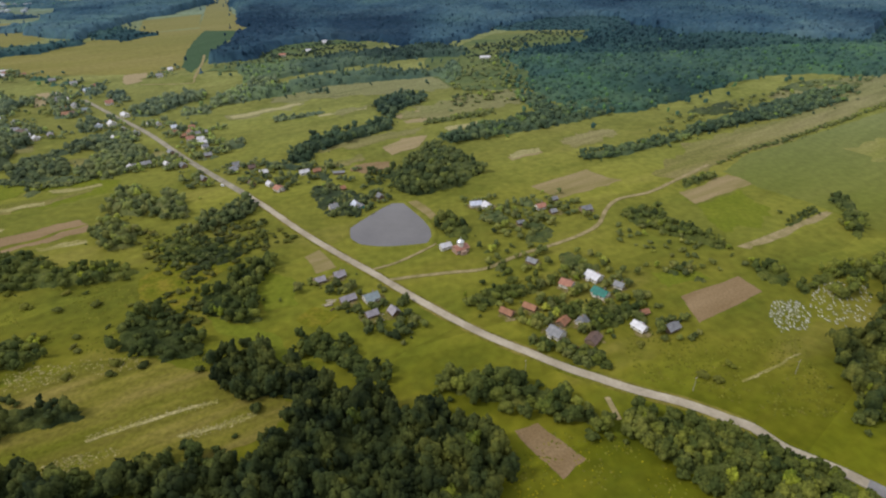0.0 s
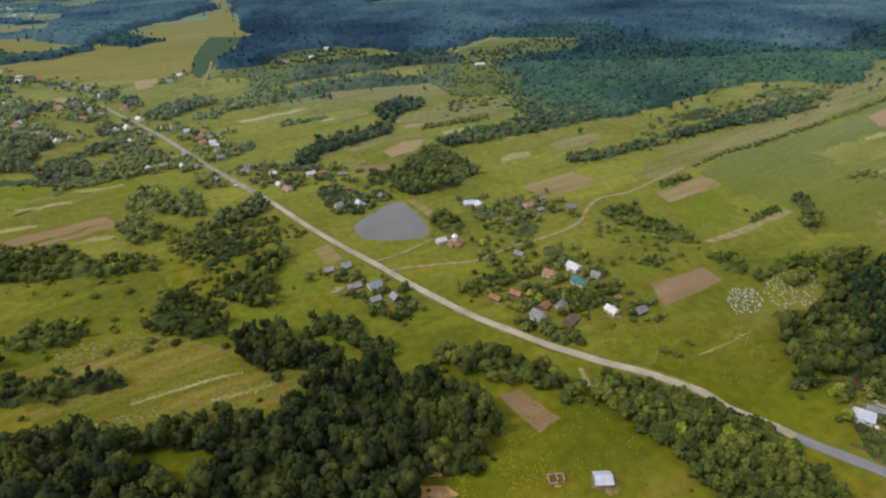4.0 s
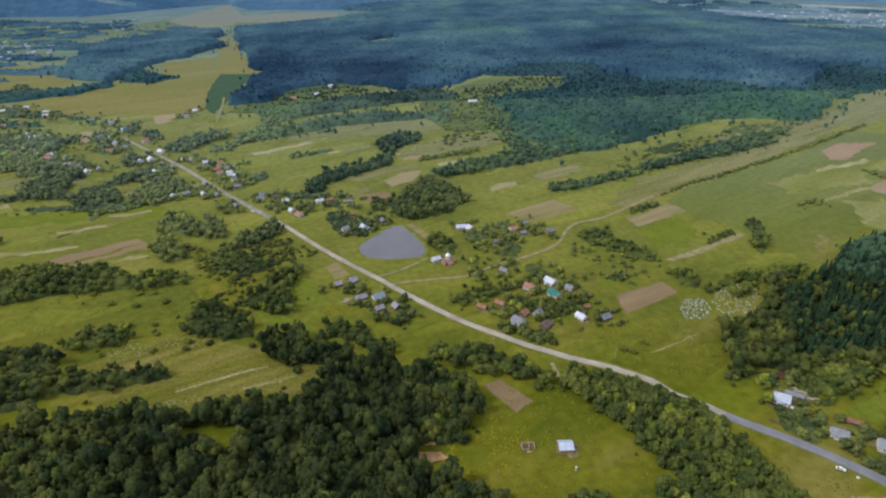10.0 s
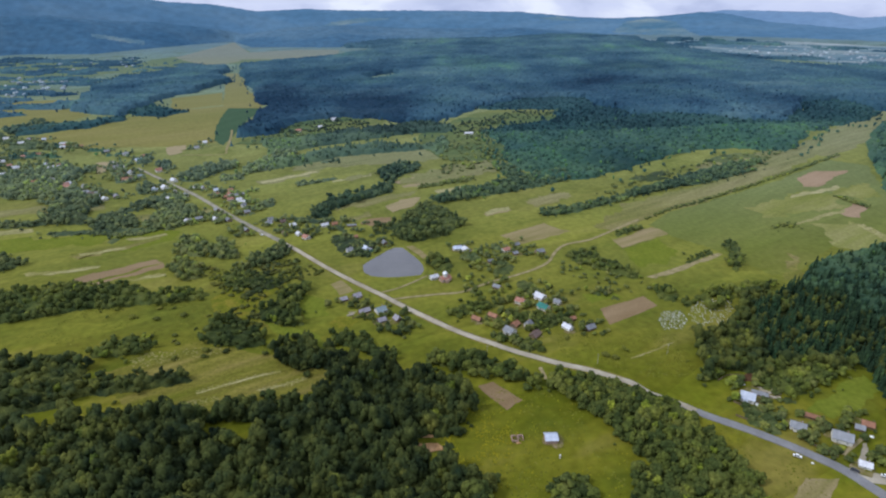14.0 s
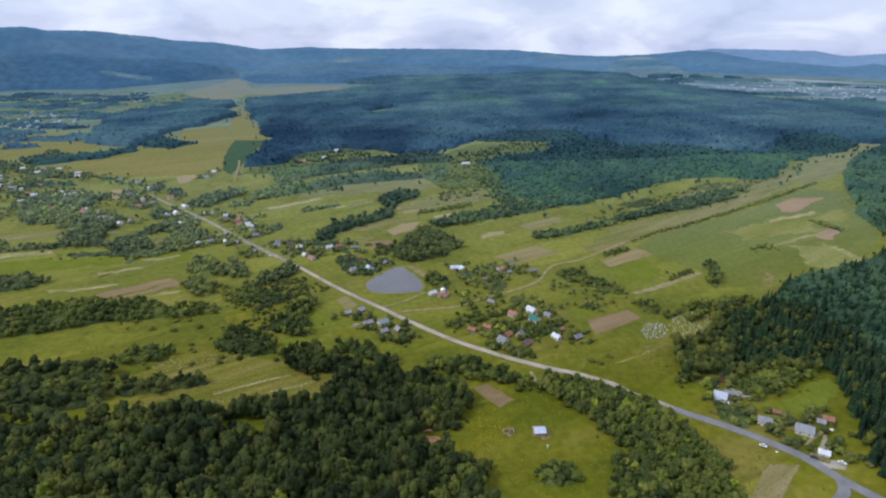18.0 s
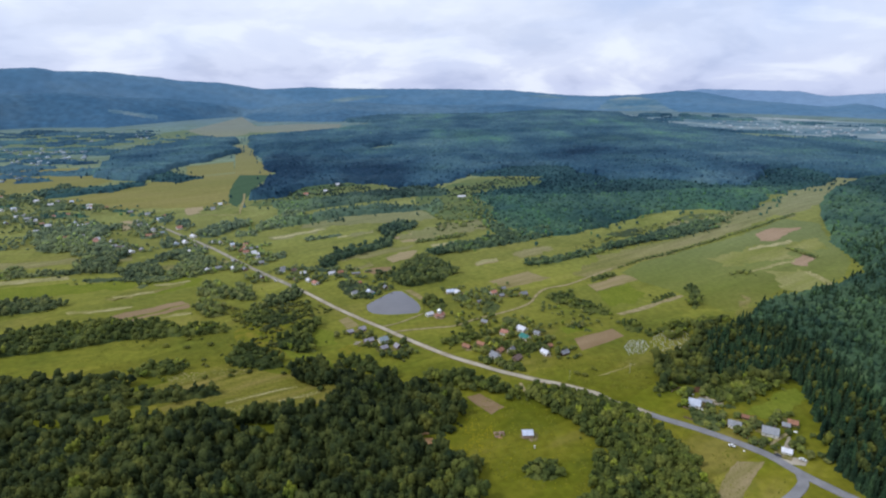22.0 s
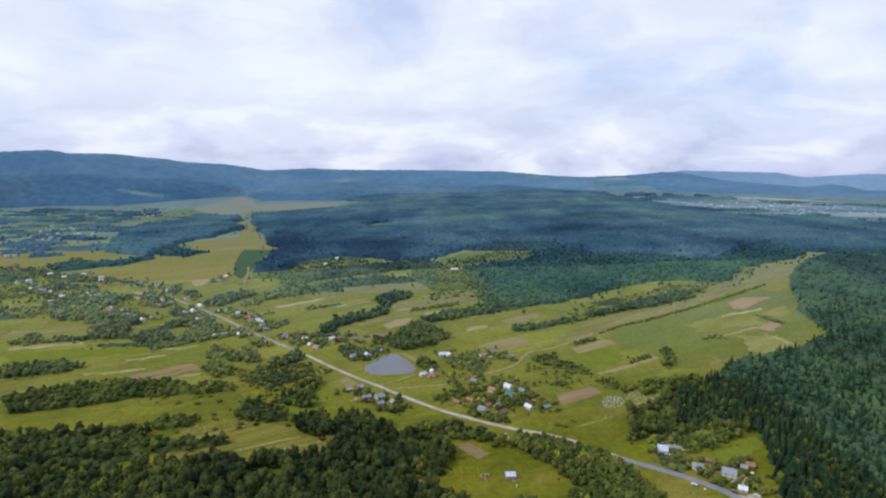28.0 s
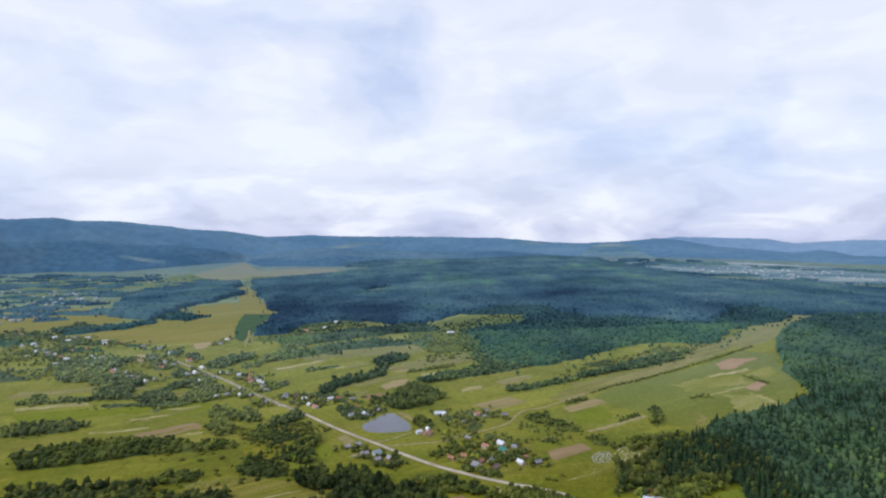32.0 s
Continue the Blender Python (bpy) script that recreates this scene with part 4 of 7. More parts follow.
def roof_slab(length, width, wall, rise, side, mat):
    """One pitch of a roof with eaves, 0.14 m thick."""
    over, deep = 0.55, 0.14
    half = width / 2
    slope = rise / half
    bm = bmesh.new()
    l = length / 2 + 0.45
    pts = [(half + over, wall - slope * over + 0.06), (0, wall + rise + 0.06)]
    v = []
    for y, z in pts:
        for zz in (z, z + deep):
            v += [bm.verts.new((-l, side * y, zz)), bm.verts.new((l, side * y, zz))]
    for f in ((0, 1, 3, 2), (4, 5, 7, 6), (2, 3, 7, 6), (0, 1, 5, 4), (0, 2, 6, 4), (1, 3, 7, 5)):
        bm.faces.new([v[i] for i in f])
    bmesh.ops.recalc_face_normals(bm, faces=bm.faces[:])
    return link(bm, "roof", mat)


def house(x, y, turn, length, width, wall, rise, wall_mat, roof_mat, label, lived):
    length, width, wall, rise = length * 0.86, width * 0.86, max(2.0, wall * 0.9), rise * 0.9
    name = "house" if lived else ("shed" if "shed" in label else "barn")
    ob = new(name)
    ob.matrix_basis = pose(x, y, gz(x, y), 0, 0, turn)
    tagged(ob, label, name, "buildings of the village")
    PLOTS.append((x, y, max(length, width) / 2 + 2.2))
    part("wall", gable_body(length, width, wall, rise, wall_mat), ob)
    for side in (-1, 1):
        part("roof", roof_slab(length, width, wall, rise, side, roof_mat), ob)
    part("ridge_cap", block("ridge_cap", roof_mat, 0, 0, wall + rise + 0.14, length + 0.9, 0.36, 0.1), ob)
    if lived:
        c = part("chimney", CHIMNEY, ob, "brick chimney", pose(length * 0.22, width * 0.12, wall + rise - 0.6))
        part("cap", CAP, c, at=pose(0, 0, 1.5))
        if length > 6.5:
            # a glazed porch with a lean-to roof on the long side
            side = -1 if int(abs(x)) % 2 else 1
            porch = part("porch", block("porch", wall_mat, 0, 0, -0.5, 2.6, 1.5, 2.7), ob, at=pose(-length * 0.12, side * (width / 2 + 0.74), 0))
            part("porch_roof", block("porch_roof", roof_mat, 0, 0, 0, 3.0, 1.9, 0.12), porch, at=pose(0, 0, 2.26, side * -14, 0, 0))
    near = math.hypot(x, y) < 760
    low = max(0.7, wall * 0.33)
    spots = []
    if lived:
        n = max(1, int(length // 3.4))
        for k in range(n):
            u = (k + 0.5) / n * length - length / 2
            spots += [(u, -width / 2 - 0.03, 0), (u, width / 2 + 0.03, 180)]
        spots += [(-length / 2 - 0.03, -width * 0.22, -90), (-length / 2 - 0.03, width * 0.22, -90), (length / 2 + 0.03, width * 0.22, 90)]
    if not near:
        spots = spots[:3]
    for u, v, a in spots:
        w = part("window", WINDOW, ob, at=pose(u, v, low, 0, 0, a))
        part("pane", PANE, w)
    if near:
        part("door", DOOR, ob, "plain wooden door", pose(length / 2 + 0.04, -width * 0.18, 0, 0, 0, 90))


def church(x, y):
    """A small brick church with a silver dome on a low round drum."""
    ob = new("church")
    ob.matrix_basis = pose(x, y, gz(x, y), 0, 0, 30)
    tagged(ob, "small red-brick village church with a silver dome", "church")
    PLOTS.append((x, y, 9))
    part("wall", block("wall", BRICK_WALL, 0, 0, -0.5, 10, 7, 4.0, bevel=0.1), ob)
    for s in (-1, 1):
        part("roof", roof_slab(10, 7, 3.5, 1.6, s, RED_TILE), ob)
        part("apse", block("apse", BRICK_WALL, 0, s * 4.4, -0.5, 4.6, 2.6, 3.4, bevel=0.3), ob)
    bm = bmesh.new()
    bmesh.ops.create_cone(bm, cap_ends=True, segments=16, radius1=2.2, radius2=2.1, depth=2.4, matrix=pose(0, 0, 5.4))
    part("drum", link(bm, "drum", WHITEWASH), ob, "white round drum")
    bm = bmesh.new()
    rings = [(2.2, 6.6), (2.6, 7.0), (2.75, 7.5), (2.45, 8.2), (1.75, 8.8), (0.85, 9.4), (0.3, 9.9), (0.1, 10.4)]
    rows = [[bm.verts.new((r * math.cos(6.283 * k / 18), r * math.sin(6.283 * k / 18), z)) for k in range(18)] for r, z in rings]
    for a, b in zip(rows, rows[1:]):
        for k in range(18):
            bm.faces.new((a[k], a[(k + 1) % 18], b[(k + 1) % 18], b[k]))
    bm.faces.new(rows[-1])
    for f in bm.faces:
        f.smooth = True
    dome = part("dome", link(bm, "dome", SILVER), ob, "silver metal onion dome")
    bm = bmesh.new()
    box(bm, 0, 0, 10.2, 0.12, 0.12, 1.6)
    box(bm, 0, 0, 11.2, 0.75, 0.12, 0.12)
    part("cross", link(bm, "cross", SILVER), dome)
    for u in (-3.4, 3.4):
        for v, a in ((-3.53, 0), (3.53, 180)):
            w = part("window", WINDOW, ob, at=pose(u, v, 1.3, 0, 0, a))
            part("pane", PANE, w)


def fence(points, label="weathered wooden garden fence of upright pales"):
    """A wooden fence along a line: posts, two rails a bay and upright pales."""
    ob = new("fence")
    x0, y0 = points[0]
    ob.matrix_basis = pose(x0, y0, gz(x0, y0))
    tagged(ob, label, "fence", "garden fences")
    for (ax, ay), (bx, by) in zip(points, points[1:]):
        d = math.hypot(bx - ax, by - ay)
        n = max(1, round(d / 2.6))
        turn = math.degrees(math.atan2(by - ay, bx - ax))
        for k in range(n):
            u, v = ax + (bx - ax) * k / n - x0, ay + (by - ay) * k / n - y0
            lift = gz(x0 + u, y0 + v) - gz(x0, y0)
            bay = FENCE_BAY[round(d / n, 1)] if round(d / n, 1) in FENCE_BAY else FENCE_BAY.setdefault(round(d / n, 1), fence_bay(round(d / n, 1)))
            part("post", FENCE_POST, ob, at=pose(u, v, lift, 0, 0, turn))
            part("panel", bay, ob, at=pose(u, v, lift, 0, 0, turn))
        part("post", FENCE_POST, ob, at=pose(bx - x0, by - y0, gz(bx, by) - gz(x0, y0), 0, 0, turn))


def fence_bay(length):
    bm = bmesh.new()
    for z in (0.35, 1.15):
        box(bm, length / 2, 0.06, z, length, 0.05, 0.09)
    for k in range(int(length / 0.26)):
        box(bm, 0.2 + 0.26 * k, 0.11, 0.08, 0.19, 0.03, 1.45)
    return link(bm, "panel", PLANK)


FENCE_POST, FENCE_BAY = block("post", PLANK, 0, 0, -0.4, 0.14, 0.14, 2.0), {}


def utility_pole(x, y, turn):
    """A wooden power pole with a cross-arm and insulators."""
    ob = new("utility_pole")
    ob.matrix_basis = pose(x, y, gz(x, y), 0, 0, turn)
    tagged(ob, "grey wooden power pole with a short cross-arm", "utility pole", "poles along the road")
    bm = bmesh.new()
    bmesh.ops.create_cone(bm, cap_ends=True, segments=8, radius1=0.14, radius2=0.09, depth=9.0, matrix=pose(0, 0, 4.2))
    part("mast", link(bm, "mast", CONCRETE), ob)
    part("cross_arm", block("cross_arm", CONCRETE, 0, 0.16, 8.0, 1.9, 0.12, 0.14), ob)
    for u in (-0.8, 0, 0.8):
        part("insulator", block("insulator", WHITEWASH, u, 0.16, 8.14, 0.1, 0.1, 0.16, bevel=0.02), ob)


def ruin(x, y):
    """The low broken walls of a roofless building with timbers lying across."""
    ob = new("ruin")
    ob.matrix_basis = pose(x, y, gz(x, y), 0, 0, 4)
    tagged(ob, "roofless ruin of broken brick walls in the meadow", "ruin")
    g = random.Random(5)
    for u, v, l, a in ((-2.2, 2.3, 3.0, 0), (1.6, 2.3, 3.6, 0), (-3.4, 0, 4.2, 90), (3.4, 0.4, 3.6, 90), (-1.4, -2.3, 3.6, 0), (0.4, 0.3, 3.4, 90)):
        part("wall", block("wall", BRICK_WALL, 0, 0, -0.3, l, 0.45, g.uniform(1.0, 1.9), bevel=0.08), ob, at=pose(u, v, 0, 0, 0, a))
    for k in range(5):
        part("beam", block("beam", PLANK, 0, 0, 0, g.uniform(3, 5), 0.25, 0.25), ob, at=pose(g.uniform(-2, 2), g.uniform(-2, 2), g.uniform(0.05, 1.1), 0, g.uniform(-8, 8), g.uniform(0, 180)))
    part("rubble", block("rubble", CLAY, 0, -3.2, -0.2, 3.0, 0.9, 0.6, bevel=0.2), ob)


def white_post(x, y):
    ob = new("marker_post")
    ob.matrix_basis = pose(x, y, gz(x, y))
    tagged(ob, "white painted concrete post standing in the meadow", "post")
    part("shaft", block("shaft", WHITEWASH, 0, 0, -0.2, 0.7, 0.7, 2.4, bevel=0.06), ob)
    part("cap", block("cap", WHITEWASH, 0, 0, 2.2, 0.9, 0.9, 0.2, bevel=0.04), ob)


def car(x, y, turn, mat, label):
    ob = new("car")
    ob.matrix_basis = pose(x, y, gz(x, y) + 0.5, 0, 0, turn)
    tagged(ob, label, "car")
    part("body", block("body", mat, 0, 0, 0.3, 4.3, 1.75, 0.62, bevel=0.14), ob)
    bm = bmesh.new()
    box(bm, -0.15, 0, 0.9, 2.5, 1.6, 0.58)
    for v in bm.verts:
        if v.co.z > 1.2:
            v.co.x, v.co.y = -0.15 + (v.co.x + 0.15) * 0.68, v.co.y * 0.85
    part("cabin", link(bm, "cabin", WINDOW_GLASS), ob, "dark window glass")
    part("roof", block("roof", mat, -0.15, 0, 1.44, 1.75, 1.38, 0.07, bevel=0.03), ob)
    for u in (-1.35, 1.35):
        for v in (-0.82, 0.82):
            bm = bmesh.new()
            bmesh.ops.create_cone(bm, cap_ends=True, segments=14, radius1=0.33, radius2=0.33, depth=0.22, matrix=pose(0, 0, 0, 90))
            w = part("wheel", link(bm, "wheel", RUBBER), ob, at=pose(u, v, 0.33))
            bm = bmesh.new()
            bmesh.ops.create_cone(bm, cap_ends=True, segments=10, radius1=0.19, radius2=0.19, depth=0.24, matrix=pose(0, 0, 0, 90))
            part("rim", link(bm, "rim", SILVER), w)
    for v in (-0.6, 0.6):
        part("headlight", block("headlight", WINDOW_GLASS, 2.14, v, 0.6, 0.06, 0.35, 0.16), ob)
        part("tail_light", block("tail_light", RED_TILE, -2.14, v, 0.6, 0.06, 0.3, 0.16), ob)


def timber_pile(x, y, turn):
    g = random.Random(int(x * 3))
    ob = new("timber_pile")
    ob.matrix_basis = pose(x, y, gz(x, y), 0, 0, turn)
    tagged(ob, "pile of pale sawn boards and logs lying on the grass", "timber pile")
    PLOTS.append((x, y, 4.0))
    bm = bmesh.new()
    bmesh.ops.create_cone(bm, cap_ends=True, segments=8, radius1=0.2, radius2=0.17, depth=4.5, matrix=pose(0, 0, 0, 0, 90))
    log = link(bm, "log", LUMBER)
    board = block("board", LUMBER, 0, 0, 0, 3.6, 0.5, 0.14)
    for k in range(14):
        part("log", log, ob, at=pose(g.uniform(-0.6, 0.6), (k % 5) * 0.42 - 0.9 + 0.2 * (k // 5 % 2), 0.2 + 0.34 * (k // 5), 0, 0, g.uniform(-4, 4)))
    for k in range(8):
        part("board", board, ob, at=pose(g.uniform(-3.5, 4.5), 1.8 + 0.55 * k, 0.02 + 0.01 * k, 0, 0, g.uniform(-14, 14)))


def covered_heap(x, y, radius):
    """A heap under a sheet of white foil, with stones on its hem."""
    g = np.random.default_rng(int(x * 5 + y))
    bv, bf = BALLS[1]
    v = bv * (radius * 1.25, radius, radius * 0.7) * (1 + g.uniform(-0.13, 0.13, (len(bv), 1)))
    v[:, 2] = np.maximum(v[:, 2], -0.05)
    ob = new("covered_heap")
    ob.matrix_basis = pose(x, y, gz(x, y), 0, 0, g.uniform(0, 180))
    tagged(ob, "small heap covered with a white sheet on the grass", "heap", "covered heaps in the yards")
    PLOTS.append((x, y, radius + 1.0))
    part("sheet", mesh_of("sheet", v, bf, [FRAME_PAINT], True), ob)
    for k in range(5):
        a = 1.2566 * k + g.uniform(-0.3, 0.3)
        part("weight_stone", HEM_STONE, ob, at=pose(radius * 1.3 * math.cos(a), radius * 1.05 * math.sin(a), 0.02, 0, 0, 70 * k))


def grave_mesh(kind):
    bm = bmesh.new()
    box(bm, 0, 0, -0.1, 0.8, 1.7, 0.22)
    if kind == 0:
        box(bm, 0, 0.8, 0.1, 0.7, 0.18, 0.9)
    elif kind == 1:
        box(bm, 0, 0.8, 0.1, 0.13, 0.13, 1.5)
        box(bm, 0, 0.8, 1.1, 0.75, 0.13, 0.13)
    else:
        box(bm, 0, 0.8, 0.1, 0.55, 0.24, 0.6)
        box(bm, 0, 0.8, 0.7, 0.12, 0.12, 0.6)
        box(bm, 0, 0.8, 1.0, 0.45, 0.12, 0.12)
    bmesh.ops.bevel(bm, geom=bm.edges[:], offset=0.03, segments=1, affect="EDGES")
    return link(bm, "gravestone", STONE)


HEM_STONE = block("weight_stone", CONCRETE, 0, 0, 0, 0.3, 0.22, 0.16, bevel=0.04)
GRAVES = [grave_mesh(k) for k in range(3)]


def graveyard(poly):
    g = np.random.default_rng(len(poly))
    x, y = scatter(poly, 1.7, 0.75, g)
    for k in g.permutation(len(x))[:150]:
        ob = new("gravestone", GRAVES[k % 3])
        ob.matrix_basis = pose(x[k], y[k], gz(x[k], y[k]), 0, 0, 30 + g.uniform(-6, 6)) @ Matrix.Diagonal((0.66, 0.66, g.uniform(0.5, 0.95), 1))
        tagged(ob, ("pale gravestone on a low kerb", "pale cross on a low grave kerb", "small pale headstone with a cross")[k % 3], "gravestone", "graves of the cemetery")


def bare_bank(poly):
    drape("clay_bank", CLAY, poly, 0.6, "bare orange clay bank at the wood's edge", "bank", 0.8)


# ---- roads and tracks ----
road("road", WORN_ROAD, (4.2, 6.0), "narrow grey-brown village road between the houses", [(-480, 719), (-405, 653), (-338, 594), (-263, 517), (-203, 458), (-179, 435), (-173, 429)])
road("verge", DRY_GRASS, (7.6, 9.6), "worn dry grass verge along the gravel road", [(-173, 429), (-151, 406), (-115, 366), (-79, 330), (-52, 305), (-35, 288), (-13, 267), (7, 249), (25, 235), (42, 224), (58, 213), (73, 205), (88, 197), (107, 189), (118, 183), (126, 178), (134, 173)])
road("road", GRAVEL, (4.8, 5.3), "pale gravel village road worn by traffic", [(-173, 429), (-151, 406), (-115, 366), (-79, 330), (-52, 305), (-35, 288), (-13, 267), (7, 249), (25, 235), (42, 224), (58, 213), (73, 205), (88, 197), (107, 189), (118, 183), (126, 178), (134, 173), (138.8, 166.6), (143, 161), (159, 150), (168, 142)])
road("road", ASPHALT, (5.9, 7.0), "grey asphalt road with worn edges", [(166, 143.8), (170, 140), (191, 126), (212, 109), (227, 94), (234, 81), (240, 71), (252, 55), (263, 43)])
road("side_road", ASPHALT, (6.0, 6.0), "grey asphalt side road branching off", [(236, 74), (233, 67), (224, 59), (212, 51)])
road("track", DIRT, (3.6, 3.0), "narrow bare earth track through the grass", [(243, 487), (202, 454), (169, 428), (140, 415), (125, 397), (113, 372), (99, 357), (75, 341), (47, 326), (23, 309), (-3, 304), (-29, 299), (-40, 296)])
road("track", DIRT, (2.3, 2.3), "narrow bare earth track through the grass", [(-52, 309), (-38, 317), (-23, 330), (-11, 343)])
road("track", DIRT, (2.6, 2.6), "narrow bare earth track through the grass", [(74, 192), (75, 185), (76, 178)])
road("track", DIRT, (4.0, 4.0), "narrow bare earth track through the grass", [(-372, 816), (-392, 899), (-408, 951)])
road("track", DIRT, (2.3, 2.3), "narrow bare earth track through the grass", [(-372, 816), (-369, 788), (-437, 786)])
road("track", DIRT, (2.2, 2.2), "narrow bare earth track through the grass", [(234, 105), (245, 112), (255, 118)])

# ---- the pond ----
pond([(-77, 368), (-67, 385), (-56, 402), (-48, 411), (-39, 411), (-31, 398), (-22, 382), (-16, 368), (-14, 354), (-17, 344), (-29, 341), (-48, 339), (-66, 343), (-74, 352)])

# ---- fields and meadows ----
field("ploughed_field", SOIL, 0.10, "ploughed bare brown earth plot in the grass", [(27, 172), (39, 176), (56, 157), (44.5, 147.3)])
field("ploughed_field", SOIL, 0.10, "ploughed bare brown earth plot in the grass", [(140, 275), (184, 297), (190, 279), (141, 249)])
field("ploughed_field", DIRT, 0.10, "long narrow strip of bare tan earth", [(200, 334), (295, 389), (298, 383), (208, 330)])
field("ploughed_field", SOIL_DRY, 0.10, "dry tan stubble plot in the grass", [(70, 443), (128, 480), (151, 453), (91, 417)])
field("ploughed_field", SOIL_DRY, 0.10, "dry tan stubble plot in the grass", [(193, 427), (251, 462), (264, 443), (198, 403)])
field("hay_meadow", TAN_GRASS, 0.10, "tan mown strip on an old terrace", [(-391, 408), (-365, 432), (-342, 423), (-360, 412), (-382, 397)])
field("hay_meadow", BRIGHT_GRASS, 0.08, "bright green mown strip on an old terrace", [(-340, 459), (-315, 476), (-296, 441), (-327, 418), (-353, 410)])
field("ploughed_field", SOIL, 0.10, "ploughed bare brown earth strip", [(-355, 346), (-296, 388), (-287, 380), (-345, 332)])
field("ploughed_field", SOIL, 0.10, "ploughed bare brown earth strip", [(-340, 326), (-285, 378), (-277, 367), (-312, 343), (-336, 320)])
field("mown_strip", STRAW, 0.10, "pale dry mown strip", [(-303, 342), (-271, 355), (-268, 350), (-296, 338)])
field("ploughed_field", SOIL, 0.10, "small bare brown plot", [(-93, 486), (-91, 498), (-59, 505), (-56, 485), (-80, 476)])
field("ploughed_field", SOIL_DRY, 0.10, "bare tan plot between hedges", [(-68, 643), (-30, 663), (-28, 648), (-59, 629)])
field("ploughed_field", SOIL_DRY, 0.10, "long bare tan plot between hedges", [(-55, 622), (28, 656), (25, 640), (-47, 614)])
field("mown_strip", STRAW, 0.10, "pale dry mown strip", [(-155, 641), (-157, 647), (-100, 676), (-99, 668)])
field("mown_strip", STRAW, 0.10, "pale dry mown strip", [(-22, 662), (19, 680), (19, 674), (-22, 656)])
field("ploughed_field", SOIL_DRY, 0.10, "small bare tan plot", [(56, 513), (91, 530), (94, 523), (60, 504)])
field("ploughed_field", SOIL_DRY, 0.10, "bare earth bank beside the pond", [(-28, 417), (-11, 390), (-16, 380), (-35, 414)])
field("ploughed_field", SOIL_DRY, 0.10, "bare brown vegetable plot beside houses", [(-102, 327), (-93, 336), (-77, 313), (-89, 305)])
field("ploughed_field", SOIL_DRY, 0.10, "bare earth plot beside the road", [(203, 89), (221, 88), (208, 75), (194, 61), (187, 53), (170, 53), (185, 71)])
field("ploughed_field", SOIL_DARK, 0.10, "dark reddish-brown dug earth beside the garden", [(212, 180), (221, 183), (231, 179), (222, 174), (211, 174)])
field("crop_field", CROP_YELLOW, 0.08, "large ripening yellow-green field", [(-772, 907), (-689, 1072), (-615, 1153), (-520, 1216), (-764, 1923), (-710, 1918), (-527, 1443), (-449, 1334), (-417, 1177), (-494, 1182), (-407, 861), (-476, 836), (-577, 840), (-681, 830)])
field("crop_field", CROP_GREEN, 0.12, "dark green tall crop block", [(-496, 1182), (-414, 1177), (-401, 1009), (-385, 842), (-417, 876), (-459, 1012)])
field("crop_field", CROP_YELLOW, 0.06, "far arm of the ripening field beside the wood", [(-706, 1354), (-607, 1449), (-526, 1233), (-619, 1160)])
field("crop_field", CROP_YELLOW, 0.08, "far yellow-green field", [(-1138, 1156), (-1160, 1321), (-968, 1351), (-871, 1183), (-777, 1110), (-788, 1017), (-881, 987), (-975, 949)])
field("hay_meadow", TAN_GRASS, 0.08, "long tan mown meadow strip", [(187, 465), (241, 540), (424, 635), (702, 844), (884, 974), (832, 902), (524, 655), (298, 518), (203, 459)])
field("hay_meadow", TAN_GRASS, 0.08, "long tan mown meadow strip", [(579, 736), (797, 950), (948, 1023), (969, 983), (616, 697)])
field("hay_meadow", TAN_GRASS, 0.08, "tan dry grass plot", [(112, 554), (170, 589), (184, 571), (128, 534)])
field("meadow", GRAZED, 0.0, "cool green grazed meadow beside the wood", [(251, 470), (289, 510), (397, 568), (483, 612), (600, 690), (640, 660), (597, 572), (564, 477), (499, 413), (413, 393), (350, 340), (318, 335), (300, 390), (262, 440)])
field("hay_meadow", PALE_GRASS, 0.10, "pale mown meadow at the wood's edge", [(435, 452), (482, 458), (485, 433), (478, 399), (433, 371), (422, 386)])
field("hay_meadow", PALE_GRASS, 0.10, "pale mown meadow at the wood's edge", [(520, 558), (558, 576), (593, 588), (570, 543), (543, 522), (536, 542)])
field("hay_meadow", PALE_GRASS, 0.08, "pale green meadow between the plots", [(390, 520), (470, 560), (520, 560), (500, 505), (440, 490), (395, 478)])
field("ploughed_field", SOIL_PINK, 0.14, "bare pinkish-brown plot", [(508, 616), (551, 642), (597, 637), (555, 609), (515, 577), (499, 582)])
field("ploughed_field", SOIL_PINK, 0.14, "bare pinkish-brown plot", [(487, 492), (518, 511), (527, 498), (497, 469), (485, 475)])
field("mown_strip", STRAW, 0.14, "pale dry mown strip", [(455, 542), (465, 553), (544, 580), (543, 570)])
field("mown_strip", STRAW, 0.14, "pale dry mown strip", [(415, 457), (422, 464), (470, 486), (496, 496), (490, 487), (465, 475)])
field("mown_strip", STRAW, 0.14, "pale dry mown strip", [(482, 452), (488, 451), (488, 424), (490, 397), (478, 395), (477, 418)])
field("hay_meadow", TAN_GRASS, 0.08, "tan dry grass plot", [(318, 323), (347, 337), (373, 385), (324, 335)])
field("yard", GRAVEL, 0.10, "gravel driveway and yard of a roadside house", [(230, 95), (241, 102), (252, 114), (254, 114), (249, 106), (241, 98), (242, 92), (250, 88), (244, 83), (235, 85)])
field("yard", YARD, 0.08, "littered bare earth of a farmyard", [(196, 154), (205, 165), (216, 170), (228, 158), (219, 152), (208, 148), (203, 151)])
